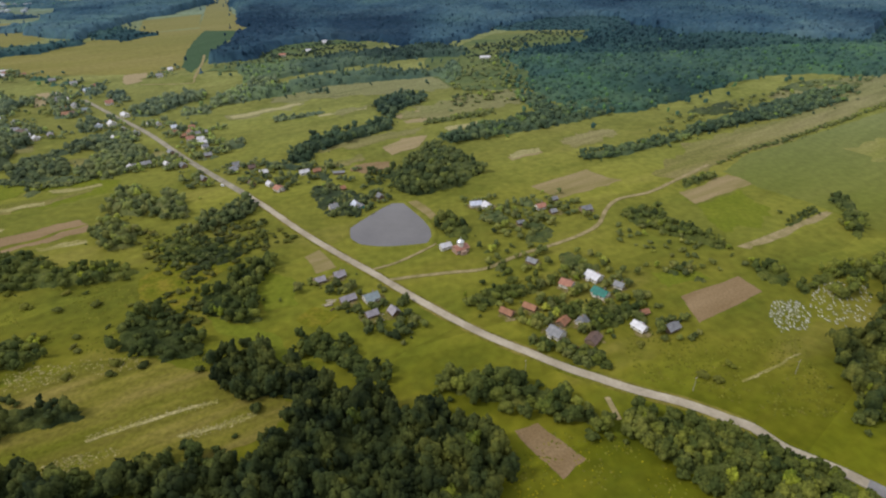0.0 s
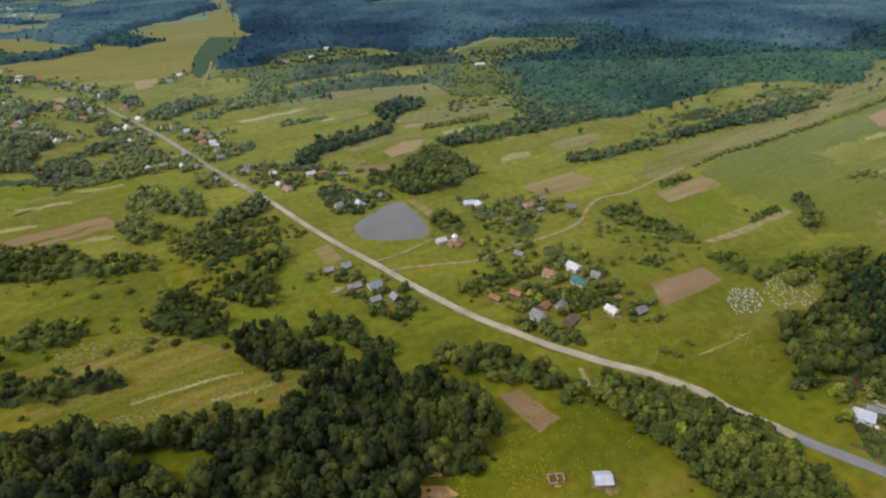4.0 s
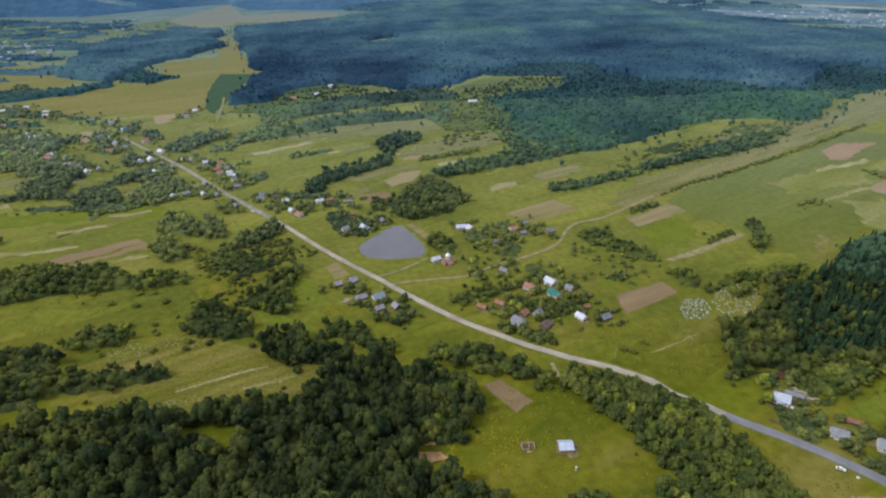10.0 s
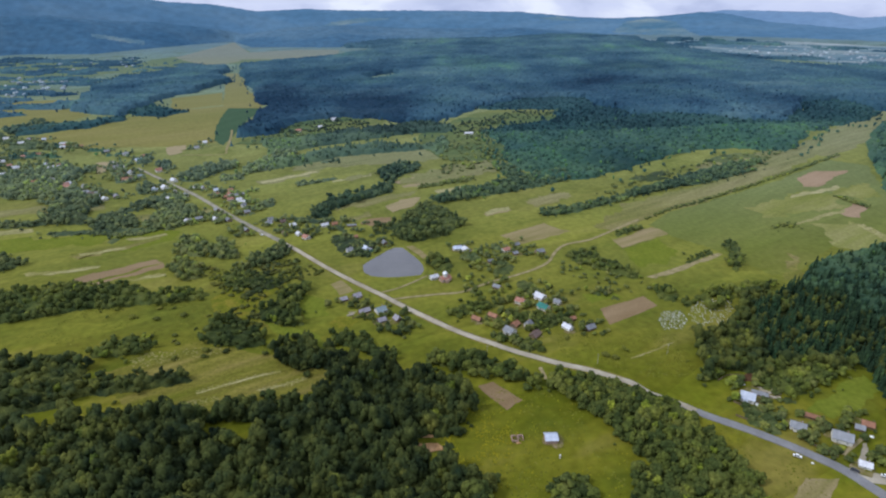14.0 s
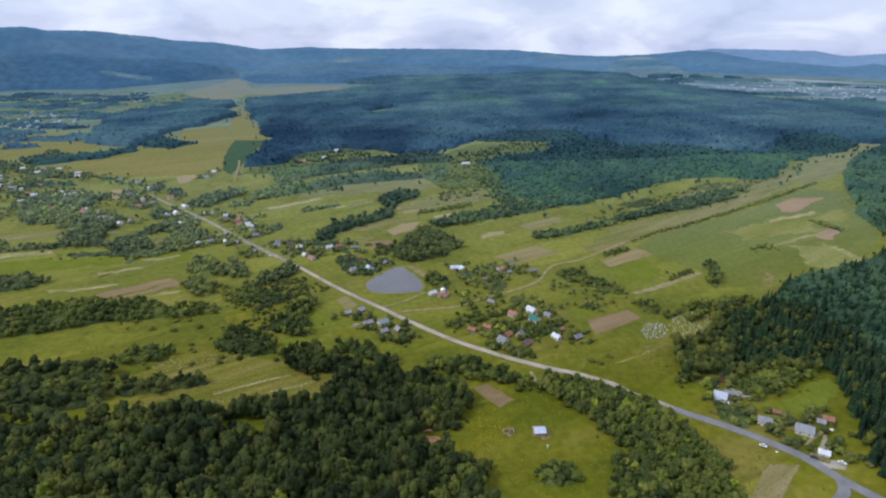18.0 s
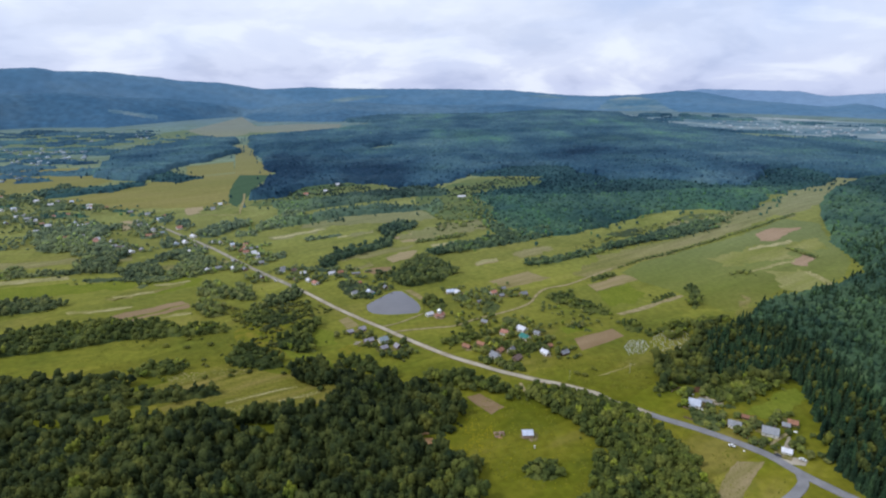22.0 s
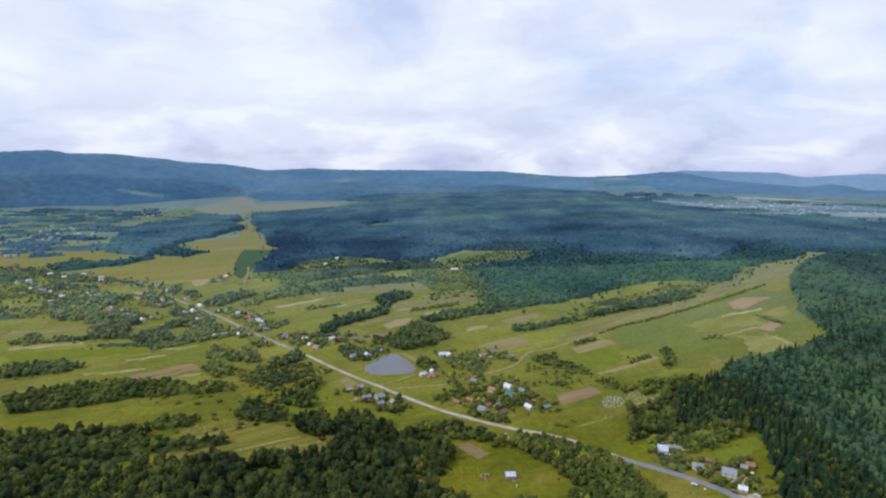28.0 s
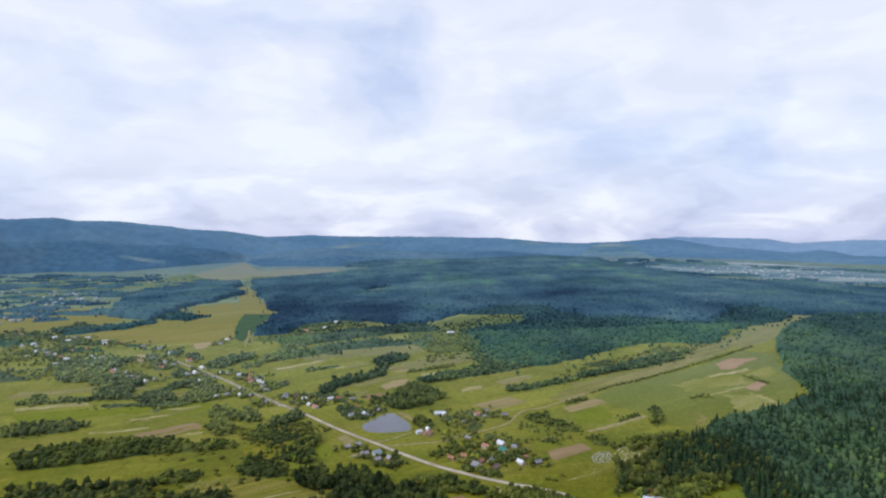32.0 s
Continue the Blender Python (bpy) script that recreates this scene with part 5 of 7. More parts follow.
field("hay_meadow", BRIGHT_GRASS, 0.08, "bright green mown clearing at the forest edge", [(233, 140), (247, 151), (266, 162), (298, 181), (299, 162), (287, 155), (271, 144), (250, 135), (244, 140)])
field("hay_meadow", BRIGHT_GRASS, 0.08, "bright green mown plot", [(129, 300), (160, 310), (165, 296), (134, 285)])
field("hay_meadow", BRIGHT_GRASS, 0.08, "bright green mown plot", [(199, 400), (245, 428), (251, 383), (198, 352)])
field("hay_meadow", BRIGHT_GRASS, 0.08, "bright green mown plot", [(-129, 312), (-103, 301), (-93, 267), (-114, 263)])
field("hay_meadow", BRIGHT_GRASS, 0.08, "bright green mown strip between bushes", [(-145, 259), (-102, 243), (-71, 215), (-82, 213), (-135, 246)])
field("hay_meadow", DRY_GRASS, 0.08, "dry mown hay meadow with pale windrows", [(-247, 187), (-201, 217), (-162, 224), (-97, 202), (-72, 190), (-84, 168), (-118, 146), (-160, 142), (-205, 154)])
field("mown_strip", STRAW, 0.10, "broken pale windrow of dry hay", [(-165, 168), (-155, 174), (-134, 184), (-113, 193), (-113, 191), (-133, 182), (-154, 172), (-163, 167)])
field("mown_strip", STRAW, 0.10, "broken pale windrow of dry hay", [(-125, 170), (-109, 176), (-92, 185), (-91, 183), (-106, 175), (-122, 169)])
field("hay_meadow", TAN_GRASS, 0.08, "tan grass strip", [(-263, 651), (-188, 698), (-182, 687), (-251, 637)])
field("hay_meadow", TAN_GRASS, 0.08, "tan grass strip", [(-140, 551), (-60, 591), (-23, 597), (-58, 569), (-130, 532)])
field("hay_meadow", TAN_GRASS, 0.08, "tan grass strip", [(-223, 737), (-125, 797), (-29, 815), (35, 762), (-27, 740), (-130, 721), (-226, 691)])
field("hay_meadow", TAN_GRASS, 0.08, "tan grass strip", [(-46, 672), (80, 747), (110, 721), (74, 689), (-24, 641)])
field("mown_strip", STRAW, 0.10, "pale mown strip", [(-261, 649), (-190, 696), (-185, 689), (-255, 639)])
field("mown_strip", STRAW, 0.10, "pale worn footpath across the grass", [(143, 204), (182, 222), (182, 221), (143, 202)])
field("ploughed_field", SOIL_DRY, 0.10, "small bare plot near the village", [(-487, 831), (-469, 845), (-443, 800), (-459, 782)])
field("ploughed_field", SOIL_DRY, 0.10, "small bare plot near the village", [(-552, 724), (-541, 761), (-519, 729), (-529, 691)])
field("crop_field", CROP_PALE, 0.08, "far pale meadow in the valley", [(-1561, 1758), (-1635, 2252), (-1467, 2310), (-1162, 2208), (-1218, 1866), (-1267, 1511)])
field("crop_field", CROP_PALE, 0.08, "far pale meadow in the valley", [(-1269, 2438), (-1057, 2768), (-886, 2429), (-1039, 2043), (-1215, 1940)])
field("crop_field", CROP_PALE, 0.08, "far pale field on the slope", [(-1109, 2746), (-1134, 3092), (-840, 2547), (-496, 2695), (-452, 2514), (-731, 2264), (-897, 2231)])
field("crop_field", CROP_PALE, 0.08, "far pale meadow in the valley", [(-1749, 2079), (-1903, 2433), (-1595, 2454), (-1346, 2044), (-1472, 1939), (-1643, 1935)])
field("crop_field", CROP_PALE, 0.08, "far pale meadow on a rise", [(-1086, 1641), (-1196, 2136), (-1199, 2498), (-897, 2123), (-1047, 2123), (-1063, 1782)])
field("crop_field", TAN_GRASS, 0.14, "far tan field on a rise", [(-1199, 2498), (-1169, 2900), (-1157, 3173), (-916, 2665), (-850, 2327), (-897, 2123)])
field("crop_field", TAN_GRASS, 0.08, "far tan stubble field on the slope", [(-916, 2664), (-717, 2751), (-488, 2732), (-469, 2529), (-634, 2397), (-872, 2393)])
field("hay_meadow", TAN_GRASS, 0.08, "tan grass strip", [(-1, 596), (39, 620), (40, 611), (3, 585)])
field("hay_meadow", TAN_GRASS, 0.08, "tan grass strip", [(-129, 499), (-88, 521), (-84, 511), (-122, 491)])
field("hay_meadow", TAN_GRASS, 0.08, "tan grass strip", [(-141, 660), (-96, 688), (-93, 674), (-132, 643)])
field("hay_meadow", TAN_GRASS, 0.08, "tan grass strip", [(47, 600), (104, 645), (105, 633), (52, 587)])
field("hay_meadow", TAN_GRASS, 0.08, "tan grass meadow", [(397, 688), (590, 766), (531, 675), (486, 677), (400, 655)])
field("hay_meadow", TAN_GRASS, 0.08, "tan mown strip", [(-392, 396), (-327, 454), (-317, 440), (-376, 386)])
field("mown_strip", STRAW, 0.10, "pale dry mown strip", [(-579, 461), (-487, 483), (-480, 471), (-568, 446)])
field("hay_meadow", TAN_GRASS, 0.08, "tan mown strip", [(-380, 519), (-297, 539), (-292, 526), (-364, 501)])
field("mown_strip", STRAW, 0.10, "pale dry mown strip", [(-415, 357), (-346, 374), (-342, 366), (-404, 350)])
field("hay_meadow", TAN_GRASS, 0.08, "tan mown strip", [(-633, 532), (-517, 558), (-450, 561), (-442, 545), (-614, 507)])
field("hay_meadow", BRIGHT_GRASS, 0.08, "green mown strip", [(-561, 437), (-427, 458), (-335, 472), (-329, 458), (-409, 427), (-529, 395)])
field("hay_meadow", ROUGH_GRASS, 0.08, "rough rusty-brown marsh grass", [(-206, 297), (-198, 329), (-162, 340), (-143, 331), (-161, 296), (-155, 271), (-167, 260), (-188, 268)])
field("hay_meadow", ROUGH_GRASS, 0.08, "rough rusty-brown marsh grass", [(-92, 253), (-81, 267), (-66, 258), (-77, 245)])
field("hay_meadow", TAN_GRASS, 0.10, "long tan mown strip between hedges", [(-62, 648), (-21, 659), (22, 669), (67, 708), (98, 732), (128, 729), (88, 686), (38, 658), (-6, 631), (-55, 631)])
field("ploughed_field", SOIL_DRY, 0.10, "tan stubble strip at the edge of trees", [(-68, 541), (-51, 567), (-24, 576), (-30, 546), (-60, 520)])
field("mown_strip", STRAW, 0.10, "pale dry mown strip", [(-6, 599), (18, 610), (39, 620), (39, 610), (17, 599), (-1, 588)])
field("mown_strip", STRAW, 0.10, "pale dry mown strip", [(57, 519), (75, 529), (93, 536), (93, 526), (76, 518), (60, 507)])
field("hay_meadow", TAN_GRASS, 0.10, "tan dry grass strip", [(-165, 739), (-132, 763), (-111, 767), (-129, 738), (-155, 716)])
field("hay_meadow", TAN_GRASS, 0.10, "tan dry grass strip", [(48, 756), (80, 770), (96, 765), (93, 735), (68, 731), (50, 737)])
field("mown_strip", STRAW, 0.10, "pale mown strip along an old terrace", [(-358, 446), (-337, 451), (-318, 460), (-314, 453), (-334, 443), (-353, 439)])
field("mown_strip", STRAW, 0.10, "pale mown strip along an old terrace", [(-388, 407), (-366, 413), (-346, 424), (-341, 417), (-361, 407), (-382, 400)])
field("ploughed_field", SOIL_DRY, 0.10, "bare tan plot beside village gardens", [(-563, 749), (-550, 756), (-537, 739), (-548, 725)])
field("ploughed_field", SOIL_DRY, 0.10, "bare tan plot beside village gardens", [(-481, 830), (-458, 846), (-441, 823), (-461, 802)])

# ---- buildings ----
house(57.5, 238.8, -48, 9.5, 8, 3.2, 2.6, WHITEWASH, SLATE, "white rendered house with grey slate roof", 1)
house(32.3, 258.9, -38, 9, 5, 2.2, 1.8, PLANK, RUST_TILE, "long plank barn with rusty brown roof", 0)
house(46.4, 263.7, -38, 9, 5, 2.2, 1.8, PLANK, RUST_TILE, "plank barn with rusty brown roof", 0)
house(63.2, 249.4, 52, 8, 6, 2.2, 1.8, PLANK, RUST_TILE, "small barn with red-brown roof beside the white house", 0)
house(74.0, 248.7, 52, 6, 7, 2.6, 2.6, WHITEWASH, SLATE, "small white house with steep dark slate roof", 1)
house(76.9, 233.8, 52, 10, 7, 2.3, 2.0, PLANK, DARK_TILE, "dark timber barn with brown weathered roof", 0)
house(72.5, 287.1, -38, 9, 8, 3.2, 2.2, WHITEWASH, RED_TILE, "white house with red-orange hipped roof", 1)
house(91.0, 295.1, -52, 11, 8.5, 3.2, 2.4, WHITEWASH, WHITE_METAL, "large house with bright white metal roof", 1)
house(91.0, 276.9, -48, 11, 8, 3.0, 2.4, WHITEWASH, TEAL_METAL, "house with teal green metal roof", 1)
house(104.6, 285.2, -38, 6.5, 5.5, 2.8, 1.8, WHITEWASH, GREY_METAL, "small white outbuilding with grey metal roof", 1)
house(104.7, 243.7, -54, 9, 6, 2.8, 2.0, WHITEWASH, WHITE_METAL, "small white house with pale metal roof", 1)
house(122.4, 242.9, 30, 9.5, 6, 2.6, 2.0, PLANK, SLATE, "grey barn with slate roof", 0)
house(111.9, 257.7, 20, 5, 4, 2.0, 1.4, PLANK, RUST_TILE, "small brown shed in the grass", 0)
house(54.6, 315.2, -38, 8, 5, 2.4, 1.8, PLANK, GREY_METAL, "long shed with pale grey metal roof", 0)
house(72.2, 399.1, 25, 9, 7, 2.8, 2.2, WHITEWASH, RED_TILE, "house with orange tile roof", 1)
house(80.8, 390.7, 25, 6, 5, 2.2, 1.6, PLANK, SLATE, "small grey shed beside a house", 0)
house(85.5, 413.7, 25, 6, 5, 2.2, 1.6, PLANK, SLATE, "small grey shed behind a house", 0)
house(107.4, 394.0, 20, 10, 7, 2.8, 2.2, PLANK, SLATE, "dark timber barn with long grey slate roof", 0)
house(20.6, 404.7, 10, 11, 7, 2.8, 2.2, WHITEWASH, BLUE_METAL, "white house with blue-grey metal roof", 1)
house(29.6, 401.3, -60, 9, 7, 3.0, 2.2, WHITEWASH, WHITE_METAL, "white wing with pale metal roof", 1)
house(53.2, 372.0, 15, 6, 4.5, 2.2, 1.5, PLANK, SLATE, "low grey shed among trees", 0)
house(-95.0, 401.6, 30, 7.5, 7, 3.0, 2.6, WHITEWASH, GREY_METAL, "white house with grey pyramid roof by the pond", 1)
house(-77.5, 405.3, -60, 8, 7, 3.0, 2.8, WHITEWASH, BLUE_METAL, "white house with blue-grey roof by the pond", 1)
house(-72.7, 404.1, -60, 5, 4, 2.4, 1.0, TEAL_WALL, GREY_METAL, "small teal-walled shed beside a house", 0)
house(-59.4, 422.4, -60, 7, 6, 2.4, 2.4, PLANK, SLATE, "grey barn by the pond bank", 0)
house(-94.6, 440.9, 30, 6, 5, 2.2, 1.8, PLANK, RUST_TILE, "small barn with brown roof among trees", 0)
house(-136.1, 477.6, 30, 10, 6, 2.6, 2.0, WHITEWASH, WHITE_METAL, "white house with pale roof", 1)
house(-125.2, 481.2, 30, 8, 5, 2.4, 1.8, PLANK, RUST_TILE, "barn with red-brown roof", 0)
house(-103.6, 476.5, 10, 12, 4, 2.0, 1.0, PLANK, SLATE, "low long shed in the grass", 0)
house(-84.6, 295.1, 30, 7, 5.5, 2.2, 2.0, PLANK, LILAC_TILE, "old grey house with slate roof", 0)
house(-73.2, 300.9, 30, 8, 6, 2.4, 2.4, PLANK, LILAC_TILE, "old timber house with pale lilac-grey roof", 1)
house(-63.3, 273.5, 32, 11, 5.5, 2.4, 2.2, PLANK, LILAC_TILE, "long timber barn with grey roof", 0)
house(-49.2, 274.4, 32, 10, 8, 3.0, 2.6, WHITEWASH, BLUE_SLATE, "house with blue-green slate roof and white walls", 1)
house(-46.9, 258.4, 32, 8, 5.5, 2.2, 2.0, PLANK, LILAC_TILE, "old barn with grey roof", 0)
house(-33.8, 260.4, -55, 7, 6, 2.4, 2.6, PLANK, LILAC_TILE, "small old house with pale grey roof", 0)
house(-150.4, 441.4, -40, 9, 8, 2.6, 2.2, WHITEWASH, RED_TILE, "house with red-brown roof and white gable", 1)
house(-161.2, 451.5, -40, 6, 6, 2.6, 2.2, WHITEWASH, WHITE_METAL, "house with bright white roof", 1)
house(-205.1, 485.2, 50, 8, 7, 3.0, 2.6, WHITEWASH, GREY_METAL, "white two-storey house with grey roof", 1)
house(-189.8, 491.5, 30, 7, 6, 2.4, 2.0, PLANK, DARK_TILE, "brown barn beside the road", 0)
house(-174.7, 478.8, 30, 8, 6, 2.6, 2.0, WHITEWASH, WHITE_METAL, "house with pale metal roof", 1)
house(-178.0, 453.2, -45, 7, 5, 2.4, 1.8, PLANK, DARK_TILE, "dark barn beside the road", 0)
house(-226.4, 466.1, -45, 8, 6, 2.4, 2.0, PLANK, SLATE, "old grey house beside the road", 0)
house(-258.4, 498.0, -45, 8, 7, 2.6, 2.2, PLANK, SLATE, "old grey house among trees", 0)
house(-275.9, 501.4, -45, 7, 6, 2.8, 2.2, WHITEWASH, WHITE_METAL, "small white house among trees", 1)
house(-305.5, 498.2, 20, 10, 6, 2.4, 2.0, PLANK, SLATE, "long grey barn among trees", 0)
house(-286.2, 534.1, -45, 8, 6, 2.4, 2.0, PLANK, SLATE, "grey house beside the road", 0)
house(-392.6, 621.3, -45, 10, 9, 3.6, 3.0, WHITEWASH, WHITE_METAL, "large bright white house by the road", 1)
house(-404.4, 616.2, -45, 8, 7, 2.6, 2.2, WHITEWASH, BLUE_METAL, "white house with grey-blue metal roof", 1)
house(-393.8, 654.5, -45, 14, 8, 3.0, 2.0, WHITEWASH, WHITE_METAL, "long white house by the road", 1)
house(-437.5, 701.0, 40, 10, 9, 3.2, 3.0, WHITEWASH, RED_TILE, "white house with red roof by the road", 1)
house(-476.2, 691.7, -45, 12, 9, 3.0, 2.4, WHITEWASH, GREY_METAL, "white house with grey roof", 1)
house(-496.5, 755.7, 40, 10, 8, 3.0, 2.4, WHITEWASH, BLUE_METAL, "white house with blue-grey roof", 1)
house(-535.9, 791.5, 40, 10, 8, 3.0, 2.4, WHITEWASH, GREY_METAL, "house with grey roof among trees", 1)
house(-513.8, 720.4, 40, 10, 8, 3.0, 2.4, WHITEWASH, SLATE, "house with slate roof among trees", 1)
house(-576.5, 807.3, 40, 10, 8, 3.0, 2.4, PLANK, SLATE, "barn with slate roof among trees", 0)
house(-306.2, 592.4, 30, 9, 6, 2.6, 2.0, PLANK, DARK_TILE, "brown timber barn at the road", 0)
house(-281.7, 572.5, 30, 9, 7, 2.6, 2.2, WHITEWASH, RED_TILE, "white house with red-brown roof", 1)
house(-293.9, 608.1, 30, 7, 6, 2.6, 2.0, WHITEWASH, RED_TILE, "small house with red roof", 1)
house(-292.8, 581.4, 30, 8, 6, 2.6, 2.0, PLANK, RUST_TILE, "plank barn with rusty roof", 0)
house(-271.4, 592.8, 30, 8, 6, 2.6, 2.0, PLANK, SLATE, "barn with slate roof", 0)
house(-262.8, 560.2, 30, 11, 7, 2.6, 2.0, WHITEWASH, WHITE_METAL, "white house with pale roof", 1)
house(-244.3, 525.0, 30, 8, 7, 2.6, 2.0, PLANK, SLATE, "grey house by the orchard", 0)
house(-348.8, 621.4, -45, 6, 5, 2.6, 2.0, WHITEWASH, WHITE_METAL, "small pale house at the road", 1)
house(-337.4, 620.9, -45, 6, 5, 2.6, 2.0, WHITEWASH, GREY_METAL, "small pale shed at the road", 0)
house(-427.0, 825.0, 20, 10, 7, 3.0, 2.2, WHITEWASH, GREY_METAL, "farm building at the field edge", 1)
house(-425.1, 858.1, 20, 8, 7, 3.0, 2.2, WHITEWASH, WHITE_METAL, "white farm building at the field edge", 1)
house(-235.3, 958.8, 20, 9, 8, 3.4, 2.6, WHITEWASH, WHITE_METAL, "white house at the forest edge", 1)
house(-219.8, 1022.5, 20, 10, 8, 4.0, 3.0, WHITEWASH, WHITE_METAL, "white house at the forest edge", 1)
house(-272.8, 934.3, 20, 12, 8, 3.0, 2.2, WHITEWASH, RED_TILE, "low house at the forest edge", 1)
house(56.5, 898.6, 10, 18, 8, 3.0, 2.0, WHITEWASH, WHITE_METAL, "long white farm building at the forest edge", 1)
house(-840.3, 1182.1, 20, 14, 9, 3.0, 2.4, WHITEWASH, GREY_METAL, "farm building in the far village", 1)
house(-681.1, 857.0, 20, 14, 9, 3.0, 2.4, WHITEWASH, WHITE_METAL, "white house in the far village", 1)
house(-676.6, 723.3, 20, 9, 8, 3.0, 2.4, WHITEWASH, GREY_METAL, "house in the far village", 1)
house(-618.1, 721.2, 40, 9, 8, 3.0, 2.4, WHITEWASH, WHITE_METAL, "white house in the far village", 1)
house(-605.3, 723.5, 20, 9, 8, 3.0, 2.4, WHITEWASH, BLUE_METAL, "house in the far village", 1)
house(-545.0, 639.6, 20, 9, 8, 3.0, 2.4, WHITEWASH, RED_TILE, "house in the far village", 1)
house(-484.9, 598.8, 20, 9, 8, 3.0, 2.4, PLANK, DARK_TILE, "barn in the far village", 0)
house(-670.3, 836.5, 20, 9, 8, 3.0, 2.4, WHITEWASH, WHITE_METAL, "white house beside the big field", 1)
house(-742.4, 766.1, 20, 10, 8, 3.0, 2.4, WHITEWASH, GREY_METAL, "grey-roofed house in the far village", 1)
house(-675.6, 722.3, 50, 10, 8, 3.0, 2.4, WHITEWASH, WHITE_METAL, "white house in the far village", 1)
house(-817.4, 837.7, 20, 10, 8, 3.0, 2.4, WHITEWASH, BLUE_METAL, "blue-roofed house in the far village", 1)
house(-833.0, 1180.0, 20, 12, 8, 3.0, 2.4, WHITEWASH, WHITE_METAL, "white house by the far wood", 1)
house(-814.7, 898.0, 20, 10, 8, 3.0, 2.4, WHITEWASH, WHITE_METAL, "white house in the far village", 1)
house(-539.3, 631.3, 20, 10, 8, 3.0, 2.4, WHITEWASH, RED_TILE, "red-roofed house in the far village", 1)
house(203.9, 154.2, -30, 9.6, 8.2, 3.6, 3.2, WHITEWASH, BLUE_METAL, "white house with pale blue metal roof", 1)
house(214.3, 158.5, -30, 10.8, 4.0, 2.2, 1.4, PLANK, SLATE, "long weathered timber shed", 0)
house(221.1, 127.3, -30, 9.4, 7.0, 2.8, 2.2, WHITEWASH, GREY_METAL, "house with grey metal roof", 1)
house(235.2, 136.1, -30, 9.0, 3.6, 2.0, 1.2, PLANK, RUST_TILE, "long low shed with rusty roof", 0)
house(240.9, 116.7, -30, 11.6, 8.8, 3.7, 3.2, WHITEWASH, GREY_METAL, "large white house with grey metal roof", 1)
house(264.5, 128.1, -30, 7.2, 5.4, 2.4, 2.0, PLANK, RUST_TILE, "barn with rusty brown roof", 0)
house(257.9, 125.5, -30, 5.4, 4.5, 2.2, 1.6, PLANK, GREY_METAL, "small shed with grey metal roof", 0)
house(240.1, 95.9, -30, 6.8, 5.0, 2.6, 1.8, WHITEWASH, WHITE_METAL, "small white house beside the road", 1)
house(68.0, 119.4, 2, 8.4, 7.2, 3.4, 1.9, BRICK_WALL, BLUE_METAL, "lone field shed with shiny metal roof", 0)
house(-772.2, 780.6, 30, 6.8, 6.0, 2.8, 2.3, WHITEWASH, WHITE_METAL, "small village house with pale metal roof among trees", 1)
house(-764.1, 791.9, -45, 7.6, 6.0, 2.8, 2.3, WHITEWASH, GREY_METAL, "small village house with grey metal roof among trees", 1)
house(-725.5, 745.0, 15, 8.5, 6.0, 2.8, 2.3, WHITEWASH, SLATE, "small village house with dark slate roof among trees", 1)
house(-720.4, 755.8, 50, 6.8, 6.0, 2.8, 2.3, WHITEWASH, WHITE_METAL, "small village house with pale metal roof among trees", 1)
house(-692.7, 732.9, 30, 7.6, 6.0, 2.8, 2.3, WHITEWASH, RED_TILE, "small village house with red tile roof among trees", 1)
house(-636.5, 737.7, -45, 8.5, 6.0, 2.8, 2.3, WHITEWASH, BLUE_METAL, "small village house with blue-grey metal roof among trees", 1)
house(-613.4, 733.2, 15, 6.8, 6.0, 2.8, 2.3, WHITEWASH, RUST_TILE, "small village house with rusty brown roof among trees", 1)
house(-544.4, 644.5, 50, 7.6, 6.0, 2.8, 2.3, WHITEWASH, WHITE_METAL, "small village house with pale metal roof among trees", 1)
house(-481.7, 600.6, 30, 8.5, 6.0, 2.8, 2.3, WHITEWASH, GREY_METAL, "small village house with grey metal roof among trees", 1)
house(-528.9, 744.1, -45, 6.8, 6.0, 2.8, 2.3, WHITEWASH, SLATE, "small village house with dark slate roof among trees", 1)
house(-503.7, 718.0, 15, 7.6, 6.0, 2.8, 2.3, WHITEWASH, WHITE_METAL, "small village house with pale metal roof among trees", 1)
house(-498.3, 776.6, 50, 8.5, 6.0, 2.8, 2.3, WHITEWASH, RED_TILE, "small village house with red tile roof among trees", 1)
house(-314.2, 608.3, 30, 6.8, 6.0, 2.8, 2.3, WHITEWASH, BLUE_METAL, "small village house with blue-grey metal roof among trees", 1)
house(-289.3, 592.9, -45, 7.6, 6.0, 2.8, 2.3, WHITEWASH, RUST_TILE, "small village house with rusty brown roof among trees", 1)
house(-268.7, 569.7, 15, 8.5, 6.0, 2.8, 2.3, WHITEWASH, WHITE_METAL, "small village house with pale metal roof among trees", 1)
house(-256.0, 547.7, 50, 6.8, 6.0, 2.8, 2.3, WHITEWASH, GREY_METAL, "small village house with grey metal roof among trees", 1)
house(-206.5, 497.6, 30, 7.6, 6.0, 2.8, 2.3, WHITEWASH, SLATE, "small village house with dark slate roof among trees", 1)
house(-833.0, 827.3, -45, 8.5, 6.0, 2.8, 2.3, WHITEWASH, WHITE_METAL, "small village house with pale metal roof among trees", 1)
house(-703.7, 781.5, 15, 6.8, 6.0, 2.8, 2.3, WHITEWASH, RED_TILE, "small village house with red tile roof among trees", 1)
house(-738.2, 889.7, 50, 7.6, 6.0, 2.8, 2.3, WHITEWASH, BLUE_METAL, "small village house with blue-grey metal roof among trees", 1)
